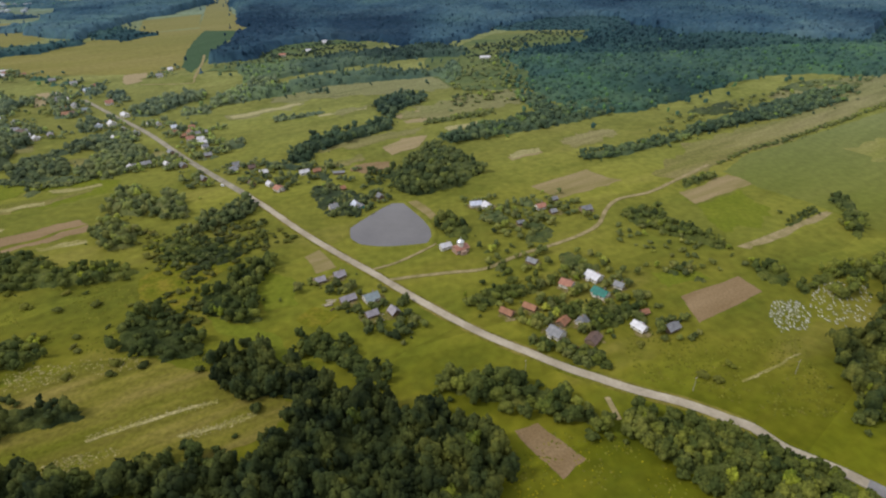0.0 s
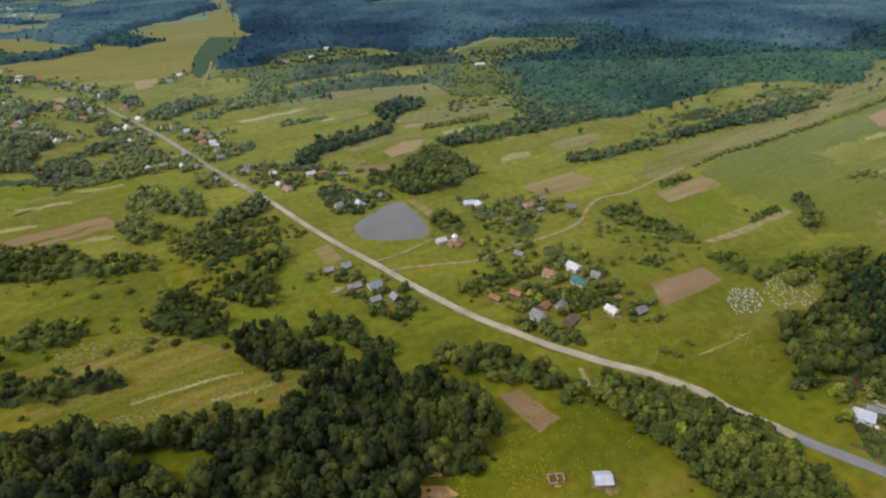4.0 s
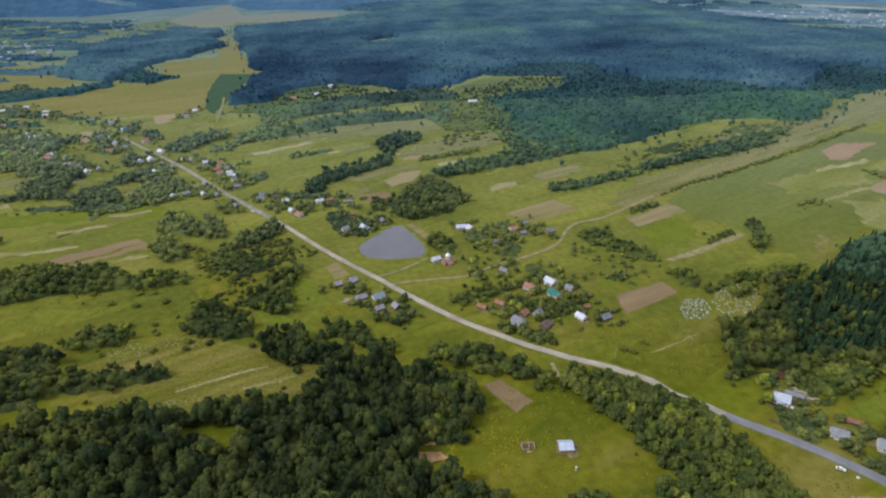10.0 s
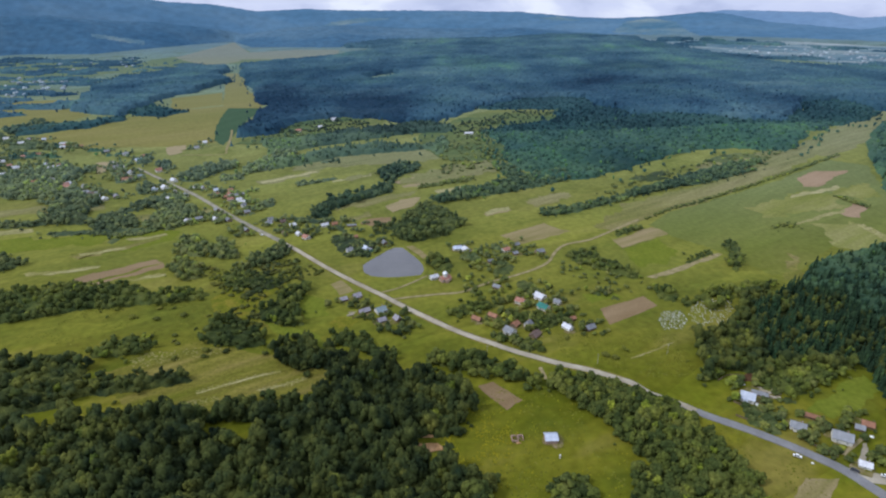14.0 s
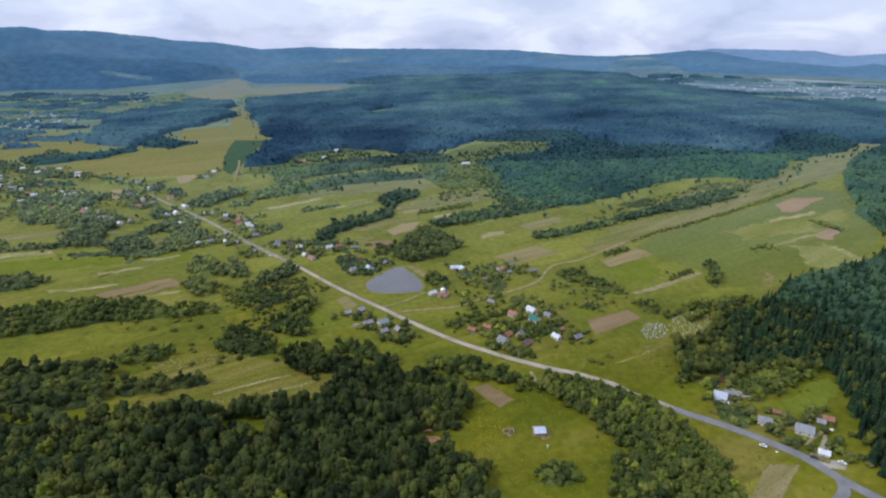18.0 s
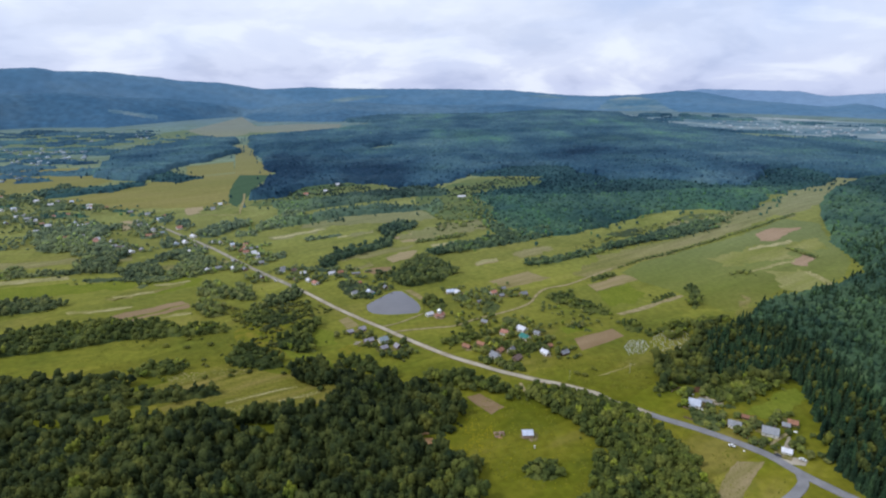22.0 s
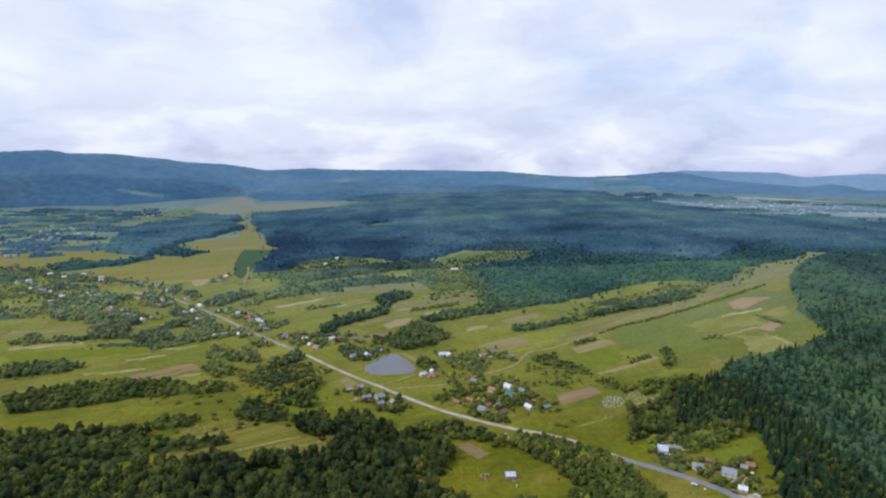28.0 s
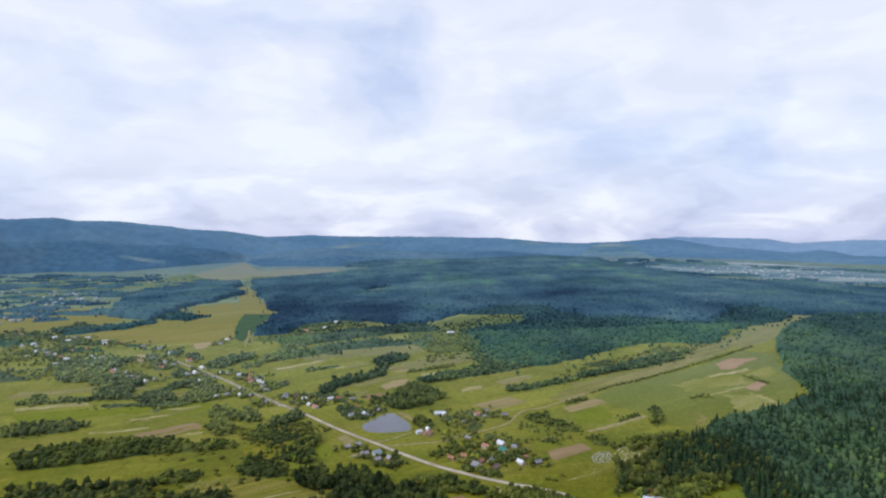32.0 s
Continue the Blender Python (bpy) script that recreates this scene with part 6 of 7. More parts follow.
house(-640.2, 840.0, 30, 8.5, 6.0, 2.8, 2.3, WHITEWASH, RUST_TILE, "small village house with rusty brown roof among trees", 1)
house(-620.1, 718.7, 20, 8.5, 7, 2.6, 2.2, WHITEWASH, WHITE_METAL, "small white house in the village gardens", 1)
house(-604.7, 722.7, 40, 8.5, 7, 2.6, 2.2, WHITEWASH, GREY_METAL, "white house with grey roof in gardens", 1)
house(-577.3, 664.1, 20, 8.5, 7, 2.6, 2.2, PLANK, SLATE, "grey barn in the village gardens", 0)
house(-541.7, 634.5, 30, 8.5, 7, 2.6, 2.2, WHITEWASH, SLATE, "white house with slate roof in gardens", 1)
house(-599.5, 676.3, -40, 8.5, 7, 2.6, 2.2, PLANK, SLATE, "grey barn in the village gardens", 0)
house(-471.3, 588.2, 30, 8.5, 7, 2.6, 2.2, WHITEWASH, BLUE_METAL, "pale house half hidden by trees", 1)
house(-497.1, 607.6, 30, 8.5, 7, 2.6, 2.2, WHITEWASH, GREY_METAL, "pale house half hidden by trees", 1)
house(-477.6, 694.7, -45, 8.5, 7, 2.6, 2.2, PLANK, SLATE, "large grey slate-roofed barn by the road", 0)
house(-465.0, 663.9, 30, 8.5, 7, 2.6, 2.2, PLANK, DARK_TILE, "dark barn behind the road houses", 0)
house(-403.0, 612.3, 30, 8.5, 7, 2.6, 2.2, PLANK, BLUE_SLATE, "barn with blue-grey roof by the road", 0)
house(-307.4, 590.6, 40, 8.5, 7, 2.6, 2.2, PLANK, RUST_TILE, "brown barn in a crowded farmyard", 0)
house(-280.3, 587.0, 40, 8.5, 7, 2.6, 2.2, PLANK, SLATE, "grey barn in a crowded farmyard", 0)
house(-513.0, 722.5, -45, 8.5, 7, 2.6, 2.2, PLANK, SLATE, "grey barn with slate roof by the road", 0)
house(-494.3, 755.9, 40, 8.5, 7, 2.6, 2.2, WHITEWASH, TEAL_METAL, "white house with green roof by the road", 1)
house(-672, 688, 35, 9.5, 6, 3.0, 2.3, WHITEWASH, WHITE_METAL, "whitewashed village house with a pale metal roof among gardens", 1)
house(-644, 666, -52, 8.5, 6, 2.4, 2.0, PLANK, LILAC_TILE, "weathered timber barn with a pale grey slate roof among gardens", 0)
house(-633, 681, -52, 9.5, 6, 2.4, 2.6, WHITEWASH, RUST_TILE, "whitewashed village house with a rusty brown roof among gardens", 1)
house(-601, 655, 40, 9.5, 6.5, 2.4, 2.0, WHITEWASH, RUST_TILE, "whitewashed village house with a rusty brown roof among gardens", 1)
house(-607, 686, -45, 8.5, 6, 3.0, 2.3, PLANK, BLUE_SLATE, "weathered timber barn with a blue-grey slate roof among gardens", 0)
house(-582, 664, -45, 8.5, 6, 2.7, 2.3, WHITEWASH, SLATE, "whitewashed village house with a dark slate roof among gardens", 1)
house(-514, 632, -45, 7.5, 7.5, 2.7, 2.6, WHITEWASH, SLATE, "whitewashed village house with a dark slate roof among gardens", 1)
house(-492, 606, -52, 8.5, 6, 2.4, 2.3, PLANK, GREY_METAL, "weathered timber barn with a grey metal roof among gardens", 0)
house(-472, 589, -45, 7.5, 7.5, 2.7, 2.0, WHITEWASH, WHITE_METAL, "whitewashed village house with a pale metal roof among gardens", 1)
house(-456, 580, -45, 9.5, 7.5, 2.4, 2.3, WHITEWASH, WHITE_METAL, "whitewashed village house with a pale metal roof among gardens", 1)
house(-445, 589, -52, 9.5, 6.5, 2.7, 2.0, PLANK, LILAC_TILE, "weathered timber barn with a pale grey slate roof among gardens", 0)
house(-486, 681, 35, 9.5, 6.5, 2.4, 2.0, WHITEWASH, RUST_TILE, "whitewashed village house with a rusty brown roof among gardens", 1)
house(-469, 660, 20, 11, 7.5, 2.7, 2.6, WHITEWASH, RUST_TILE, "whitewashed village house with a rusty brown roof among gardens", 1)
house(-456, 675, 40, 11, 7.5, 2.7, 2.0, PLANK, BLUE_SLATE, "weathered timber barn with a blue-grey slate roof among gardens", 0)
house(-514, 709, 35, 7.5, 6.5, 2.4, 2.6, WHITEWASH, SLATE, "whitewashed village house with a dark slate roof among gardens", 1)
house(-350, 592, -52, 9.5, 6, 2.7, 2.3, WHITEWASH, SLATE, "whitewashed village house with a dark slate roof among gardens", 1)
house(-297, 503, 40, 9.5, 7.5, 3.0, 2.0, PLANK, GREY_METAL, "weathered timber barn with a grey metal roof among gardens", 0)
house(-308, 495, -45, 7.5, 6, 3.0, 2.0, WHITEWASH, WHITE_METAL, "whitewashed village house with a pale metal roof among gardens", 1)
house(-367, 577, -45, 8.5, 6, 2.7, 2.0, WHITEWASH, WHITE_METAL, "whitewashed village house with a pale metal roof among gardens", 1)
house(-369, 604, -45, 11, 6, 2.4, 2.3, PLANK, LILAC_TILE, "weathered timber barn with a pale grey slate roof among gardens", 0)
house(-956, 977, 20, 9.5, 7.5, 3.0, 2.3, WHITEWASH, RUST_TILE, "whitewashed village house with a rusty brown roof among gardens", 1)
house(-918, 938, 20, 9.5, 6.5, 2.7, 2.0, WHITEWASH, RUST_TILE, "whitewashed village house with a rusty brown roof among gardens", 1)
house(-884, 902, -52, 7.5, 6.5, 3.0, 2.0, PLANK, BLUE_SLATE, "weathered timber barn with a blue-grey slate roof among gardens", 0)
house(-806, 828, -52, 9.5, 6, 2.7, 2.3, WHITEWASH, SLATE, "whitewashed village house with a dark slate roof among gardens", 1)
house(-761, 786, 40, 8.5, 6.5, 3.0, 2.0, WHITEWASH, SLATE, "whitewashed village house with a dark slate roof among gardens", 1)
house(-736, 770, -45, 7.5, 6.5, 2.4, 2.3, PLANK, GREY_METAL, "weathered timber barn with a grey metal roof among gardens", 0)
house(-806, 885, -45, 9.5, 7.5, 2.4, 2.3, WHITEWASH, WHITE_METAL, "whitewashed village house with a pale metal roof among gardens", 1)
house(-767, 869, 35, 11, 6, 2.4, 2.0, WHITEWASH, WHITE_METAL, "whitewashed village house with a pale metal roof among gardens", 1)
house(-768, 892, 20, 7.5, 7.5, 2.4, 2.6, PLANK, LILAC_TILE, "weathered timber barn with a pale grey slate roof among gardens", 0)
house(-676, 848, 35, 7.5, 7.5, 2.7, 2.6, WHITEWASH, RUST_TILE, "whitewashed village house with a rusty brown roof among gardens", 1)
house(-686, 795, 35, 9.5, 6, 2.4, 2.6, WHITEWASH, RUST_TILE, "whitewashed village house with a rusty brown roof among gardens", 1)
house(-763, 742, -45, 11, 7.5, 2.4, 2.3, PLANK, BLUE_SLATE, "weathered timber barn with a blue-grey slate roof among gardens", 0)


def gardens():
    """Fruit trees, lilac bushes and hedges round the houses of the village, and the trodden earth of the yards."""
    g = np.random.default_rng(12)
    places = []
    for x, y, r in PLOTS:
        count = 0 if math.hypot(x, y) < 150 else 5 if math.hypot(x, y) < 330 else 8
        for k in range(count):
            a, d = g.uniform(0, 6.283), r + g.uniform(0.5, 13)
            px, py = x + d * math.cos(a), y + d * math.sin(a)
            places.append((px, py))
            # a few grow together into a hedge
            for j in range(g.integers(0, 4)):
                px, py = px + g.uniform(1.5, 3.0), py + g.uniform(0.4, 2.0)
                places.append((px, py))
    places = np.array(places)
    x, y = clear_of_ways(places[:, 0], places[:, 1])
    far = np.hypot(x, y)
    heights = np.clip(g.gamma(3.2, 0.95, len(x)), 1.1, 7.5) * np.where(far > 420, 1.25, 1.0)
    radii = np.minimum(heights * g.uniform(0.5, 1.0, len(x)), 3.4)
    for mask, kinds in ((far < 300, NEAR[DECIDUOUS]), ((far >= 300) & (far < 560), MIDDLE[DECIDUOUS]), (far >= 560, DISTANT[GREEN_WOOD])):
        v, f, tint = grow(x[mask], y[mask], heights[mask], radii[mask], kinds, g, 0.0, 0.10)
        tagged(new("garden_trees", foliage_mesh("garden_trees", v, f, tint, LEAF_GARDEN)), "small fruit trees and bushes in the village gardens", "garden trees", kind="stuff")
    for x, y, r in PLOTS:
        if math.hypot(x, y) < 470 and g.random() < 0.75:
            a0, off = g.uniform(0, 6.283), g.uniform(0.2, 2.6)
            cx, cy = x + off * math.cos(a0), y + off * math.sin(a0)
            field("yard", YARD, 0.06, "trodden earth and worn grass of a farmyard", [(cx + (r + g.uniform(-1.8, 2.2)) * math.cos(a0 + 0.628 * k), cy + (r + g.uniform(-1.8, 2.2)) * math.sin(a0 + 0.628 * k)) for k in range(10)])


gardens()


def weeds(mat, label, poly, count, low, high, gaps=0.5):
    """Tussocks and flowering weeds that stand out of the mown grass, each a small ragged spray."""
    g = np.random.default_rng(count)
    xs, ys = [p[0] for p in poly], [p[1] for p in poly]
    x, y = g.uniform(min(xs), max(xs), count * 3), g.uniform(min(ys), max(ys), count * 3)
    keep = inside(poly, x, y) & (mottle(x, y, 14, 9) + g.uniform(-0.2, 0.2, len(x)) > gaps)
    x, y = clear_of_ways(x[keep][:count], y[keep][:count])
    verts, faces = [], []
    for px, py in zip(x, y):
        r, h, b, turn = g.uniform(low, high), g.uniform(0.3, 0.8), len(verts), g.uniform(0, 6.28)
        verts.append((px, py, gz(px, py) + h))
        for k in range(5):
            q = r * g.uniform(0.6, 1.3)
            verts.append((px + q * math.cos(turn + 1.2566 * k), py + q * math.sin(turn + 1.2566 * k), gz(px, py) - 0.02))
        faces += [(b, b + 1 + k, b + 1 + (k + 1) % 5) for k in range(5)]
    tagged(new("meadow_weeds", mesh_of("meadow_weeds", verts, faces, [mat], True)), label, "weeds", kind="stuff")


MEADOW = [(-8, 142), (20, 170), (70, 172), (96, 146), (118, 118), (104, 90), (96, 62), (60, 66), (36, 82), (10, 96), (-4, 110)]
weeds(WEED_YELLOW, "yellow flowering weeds in the rough meadow", [(17, 145), (48, 145), (51, 123), (42, 104), (14, 98), (4, 112), (4, 124)], 900, 0.25, 0.6)
weeds(WEED_YELLOW, "scattered yellow flowering weeds in the meadow", MEADOW, 500, 0.2, 0.5)
weeds(WEED_GREEN, "dark green tussocks in the rough meadow", MEADOW, 900, 0.3, 0.8)
weeds(WEED_GREEN, "green tussocks in the pasture beside the road", [(95, 243), (153, 234), (190, 236), (182, 180), (150, 178), (122, 195), (92, 205)], 900, 0.3, 0.9)
weeds(WEED_GREEN, "green tussocks on the roadside pasture", [(172, 130), (186, 128), (210, 102), (228, 80), (215, 52), (180, 40), (176, 90)], 260, 0.3, 0.7)
weeds(WEED_GREEN, "green tussocks in the wet meadow", [(-300, 300), (-190, 290), (-150, 230), (-95, 205), (-160, 226), (-250, 215), (-330, 240)], 1100, 0.4, 1.1)

weeds(HAY, "pale dry hay left in broken windrows on the mown meadow", [(-234, 212), (-204, 221), (-167, 224), (-159, 216), (-193, 207), (-221, 196)], 420, 0.25, 0.75, 0.42)
weeds(HAY, "pale dry hay left in broken windrows on the mown meadow", [(-166, 170), (-156, 176), (-135, 186), (-114, 193), (-112, 190), (-133, 181), (-154, 172), (-163, 167)], 420, 0.25, 0.75, 0.26)
weeds(HAY, "pale dry hay left in broken windrows on the mown meadow", [(-125, 171), (-110, 177), (-94, 185), (-91, 183), (-103, 174), (-119, 168)], 260, 0.25, 0.75, 0.26)
weeds(HAY, "pale dry hay left in broken windrows on the mown meadow", [(-182, 148), (-171, 158), (-150, 164), (-143, 162), (-156, 153), (-173, 145), (-184, 144)], 420, 0.25, 0.75, 0.42)

# ---- other things ----
ruin(48.2, 120.8)
white_post(70.8, 105.2)
car(206.9, 103.7, -32, CAR_WHITE, "white car parked at the road edge")
car(232.3, 92.8, -35, CAR_DARK, "dark car on the asphalt road")
car(-204.0, 451.6, -43, CAR_WHITE, "white car parked on the village road")
house(-4.1, 336.3, 30, 9, 6, 3.0, 1.8, WHITEWASH, WHITE_METAL, "small white parish hall beside the church", 1)
timber_pile(219, 162, -30)
timber_pile(222, 156, -24)
covered_heap(208, 149, 1.5)
covered_heap(210, 170, 0.9)
covered_heap(261, 119, 1.3)
covered_heap(213, 99, 0.8)
car(246, 88, -38, CAR_WHITE, "white car parked in a gravel yard")
timber_pile(-41.7, 253.0, 32)
timber_pile(-74.2, 269.0, 20)
church(6.6, 332.1)
graveyard([(181, 253), (191, 268), (206, 270), (208, 256), (197, 242), (181, 240)])
graveyard([(211, 264), (224, 284), (240, 291), (257, 288), (253, 271), (238, 252), (220, 244), (210, 249)])
bare_bank([(-12.7, 129.2), (-4.6, 132.9), (2.2, 127.1), (-1.8, 122.5), (-9.2, 123.5)])
bare_bank([(-14.9, 117.3), (-0.1, 118.0), (4.8, 113.5), (-11.3, 108.6)])
utility_pole(116.3, 196.0, 20)
utility_pole(171.4, 207.2, 20)
utility_pole(195.1, 198.3, 20)
utility_pole(36.8, 209.1, 50)
fence([(65, 230), (70, 225), (75, 223)])
fence([(194, 152), (202, 144), (209, 140)])
fence([(221, 113), (227, 107), (230, 103)])
fence([(194, 174), (203, 180), (212, 180), (212, 174)], "pale wooden fence round a kitchen garden")
fence([(189, 139), (195, 134)], "low pale roadside fence of wooden pales")
fence([(-72, 263), (-68, 266), (-64, 269)])

# ---- woods, belts and hedges ----
wood(DECIDUOUS, 15, 6.1, 0.98, [(-267, 136), (-228, 135), (-204, 146), (-174, 151), (-153, 135), (-129.0, 121.7), (-114.3, 112.6), (-100.7, 121.3), (-110.8, 138.2), (-130.0, 138.5), (-141.8, 142.2), (-127, 150), (-111, 155), (-96.9, 144.6), (-87, 162), (-71, 174), (-79, 189), (-67, 197), (-30, 188), (-6, 181), (20, 163), (24, 151), (15.2, 131.2), (8.3, 121.8), (-10.0, 124.4), (-12.4, 102.6), (7.7, 94.3), (28.4, 86.3), (31.4, 72.1), (33.2, 50.0), (-276, 43), (-416, 131), (-321, 139)])
wood(DECIDUOUS, 11, 5.6, 0.85, [(-394, 200), (-320, 208), (-271, 210), (-251, 197), (-251, 183), (-182, 194), (-172, 182), (-202, 171), (-240, 165), (-250, 152), (-274, 146), (-340, 141)])
wood(DECIDUOUS, 9, 4.4, 0.95, [(-166, 145), (-146, 149), (-128, 156), (-102, 160), (-96, 152), (-118, 144), (-138, 138), (-160, 136)])
wood(DECIDUOUS, 9, 5.0, 0.9, [(-269, 220), (-258, 230), (-238, 241), (-217, 226), (-224, 213), (-258, 207)])
wood(DECIDUOUS, 9, 5.0, 0.9, [(-457, 294), (-401, 318), (-373, 323), (-333, 334), (-295, 332), (-263, 312), (-230, 317), (-206, 305), (-220, 293), (-261, 286), (-316, 281), (-337, 270), (-361, 263), (-417, 248)])
wood(DECIDUOUS, 9, 5.2, 0.9, [(-192, 249), (-184, 262), (-159, 257), (-137, 244), (-134, 226), (-151, 220), (-183, 227)])
wood(DECIDUOUS, 11, 5.2, 0.95, [(-128, 222), (-108, 235), (-87, 219), (-63, 201), (-70, 190), (-86, 193), (-102, 191), (-121, 205)])
wood(DECIDUOUS, 10, 5.0, 0.9, [(-155, 276), (-147, 290), (-137, 316), (-122, 332), (-118, 302), (-122, 286), (-111, 254), (-129, 251), (-149, 262)])
wood(DECIDUOUS, 8, 4.6, 0.72, [(-90, 237), (-77, 247), (-62, 237), (-45, 222), (-32, 213), (-31, 203), (-45, 203), (-61, 214), (-81, 223)])
wood(DECIDUOUS, 8, 4.6, 0.76, [(-8, 209), (20, 209), (54, 193), (73, 176), (74, 171), (48, 176), (21, 184), (0, 194), (-11, 201)])
wood(DECIDUOUS, 7.8, 3.8, 0.92, [(77, 172), (126, 174), (151, 154), (161, 129), (171, 102), (175, 87), (171, 46), (169, 29), (93.8, 30.8), (95.9, 62.4), (102.6, 87.8), (117.2, 99.3), (102.7, 135.4)])
wood(DECIDUOUS, 12, 5.5, 0.95, [(-289, 417), (-291, 445), (-262, 434), (-252, 402), (-271, 395)])
wood(DECIDUOUS, 10, 5.5, 0.95, [(-274, 364), (-267, 387), (-237, 367), (-232, 348), (-254, 346)])
wood(DECIDUOUS, 9, 5.0, 0.9, [(-248, 418), (-224, 423), (-207, 382), (-236, 388)])
wood(DECIDUOUS, 9, 5.0, 0.9, [(-202, 381), (-190, 396), (-170, 421), (-155, 415), (-162, 396), (-186, 373)])
wood(DECIDUOUS, 5, 4.2, 0.2, [(-230, 372), (-175, 379), (-149, 380), (-124, 352), (-145, 328), (-166, 300), (-202, 322)])
wood(DECIDUOUS, 2.6, 3.0, 0.3, [(-236, 368), (-174, 376), (-146, 385), (-115, 352), (-141, 328), (-163, 293), (-206, 314)])
wood(DECIDUOUS, 2.6, 3.0, 0.35, [(-188, 269), (-170, 293), (-154, 280), (-143, 251), (-163, 252)])
wood(DECIDUOUS, 11, 5.6, 0.95, [(-60, 474), (-37, 507), (-16, 559), (34, 481), (11, 446), (-27, 425), (-51, 438)])
wood(DECIDUOUS, 10, 5.6, 0.9, [(-165, 529), (-155, 567), (-123, 592), (-69, 627), (-60, 598), (-105, 560), (-136, 534), (-139, 507), (-157, 500)])
wood(DECIDUOUS, 10, 5.6, 0.9, [(-96, 680), (-70, 724), (-27, 722), (-31, 692), (-60, 657), (-63, 629), (-81, 645)])
wood(DECIDUOUS, 5, 4.5, 0.8, [(-30, 619), (50, 652), (51, 641), (-26, 608)])
wood(DECIDUOUS, 5, 4.5, 0.8, [(-209, 637), (-155, 661), (-152, 650), (-203, 625)])
wood(DECIDUOUS, 5, 4.5, 0.7, [(-193, 742), (-165, 750), (-161, 738), (-187, 729)])
wood(DECIDUOUS, 9, 5.6, 0.95, [(-13, 572), (21, 593), (67, 617), (110, 647), (185, 680), (197, 645), (136, 609), (82, 582), (38, 563), (2, 548)])
wood(DECIDUOUS, 9, 5.6, 0.95, [(83, 721), (108, 706), (131, 669), (111, 649), (94, 675)])
wood(DECIDUOUS, 8, 5.2, 0.9, [(127, 512), (149, 526), (173, 533), (244, 571), (325, 621), (397, 663), (482, 661), (453, 645), (376, 609), (314, 596), (227, 542), (166, 507), (127, 501)])
wood(DECIDUOUS, 3.0, 2.4, 0.62, [(250, 489), (289, 521), (330, 541), (397, 578), (438, 600), (483, 626), (553, 667), (632, 717), (632, 712), (553, 661), (483, 620), (438, 594), (397, 572), (330, 535), (289, 515), (250, 484)])
wood(DECIDUOUS, 3.2, 3.0, 0.9, [(512, 548), (526, 531), (530, 501), (524, 497), (518, 522)])
wood(DECIDUOUS, 4.0, 3.4, 0.7, [(385, 459), (416, 459), (410, 448), (381, 449)])
wood(DECIDUOUS, 8, 5.0, 0.85, [(280, 590), (326, 624), (385, 656), (440, 683), (500, 704), (497, 684), (431, 651), (370, 618), (313, 588), (274, 569)])
wood(DECIDUOUS, 7, 5.0, 0.9, [(134, 388), (164, 398), (171, 368), (196, 343), (192, 331), (164, 349), (138, 371)])
wood(DECIDUOUS, 7, 5.0, 0.8, [(202, 447), (240, 469), (238, 458), (202, 435)])
wood(DECIDUOUS, 5, 4.5, 0.8, [(250, 370), (288, 396), (286, 388), (251, 364)])
wood(DECIDUOUS, 7, 5.0, 0.8, [(302, 406), (321, 422), (322, 405), (308, 366), (291, 340), (287, 349), (306, 390)])
wood(DECIDUOUS, 7, 5.0, 0.8, [(199, 308), (215, 315), (217, 297), (207, 285), (194, 295)])
wood(DECIDUOUS, 6, 4.6, 0.5, [(108, 306), (143, 313), (165, 302), (164, 292), (141, 306), (109, 296)])
wood(DECIDUOUS, 8, 5.0, 0.8, [(219, 272), (239, 281), (285, 318), (318, 324), (308, 310), (275, 297), (234, 269)])
wood(DECIDUOUS, 6, 4.6, 0.7, [(7, 270), (25, 288), (46, 288), (56, 278), (34, 272), (17, 261)])
wood(DECIDUOUS, 6, 4.6, 0.85, [(66, 260), (95, 268), (118, 268), (98, 247), (75, 242)])
wood(DECIDUOUS, 5, 4.2, 0.55, [(25, 235), (49, 232), (83, 225), (80, 210), (58, 214), (36, 226)])
wood(DECIDUOUS, 10, 5.5, 0.9, [(-14, 377), (1, 384), (14, 363), (9, 345), (-7, 354)])
wood(DECIDUOUS, 6, 4.6, 0.5, [(19, 393), (58, 419), (86, 392), (66, 346), (33, 347)])
wood(DECIDUOUS, 6, 4.6, 0.35, [(17, 339), (65, 342), (102, 329), (103, 300), (65, 294), (23, 308)])
wood(DECIDUOUS, 6, 4.6, 0.4, [(-117, 430), (-98, 448), (-70, 423), (-70, 386), (-97, 388)])
wood(DECIDUOUS, 6, 4.6, 0.5, [(-58, 249), (-32, 248), (-21, 254), (-25, 238), (-43, 229)])
wood(DECIDUOUS, 8, 4.6, 0.85, [(226, 190), (257, 193), (281, 189), (290, 181), (263, 166), (244, 154), (232, 155), (219, 163)])
wood(DECIDUOUS, 8, 5.4, 0.5, [(-550, 631), (-525, 637), (-460, 564), (-451, 538), (-445, 508), (-444, 496), (-457, 497), (-484, 498), (-583, 632)])
wood(DECIDUOUS, 8, 5.2, 0.85, [(-433, 490), (-423, 513), (-390, 518), (-368, 489), (-379, 467), (-415, 474)])
wood(DECIDUOUS, 8, 5.2, 0.8, [(-371, 489), (-342, 505), (-349, 528), (-325, 540), (-316, 546), (-296, 492), (-308, 481), (-320, 471), (-346, 472)])
wood(DECIDUOUS, 8, 5.2, 0.8, [(-404, 569), (-381, 581), (-376, 602), (-350, 594), (-337, 573), (-346, 560), (-364, 548), (-391, 549)])
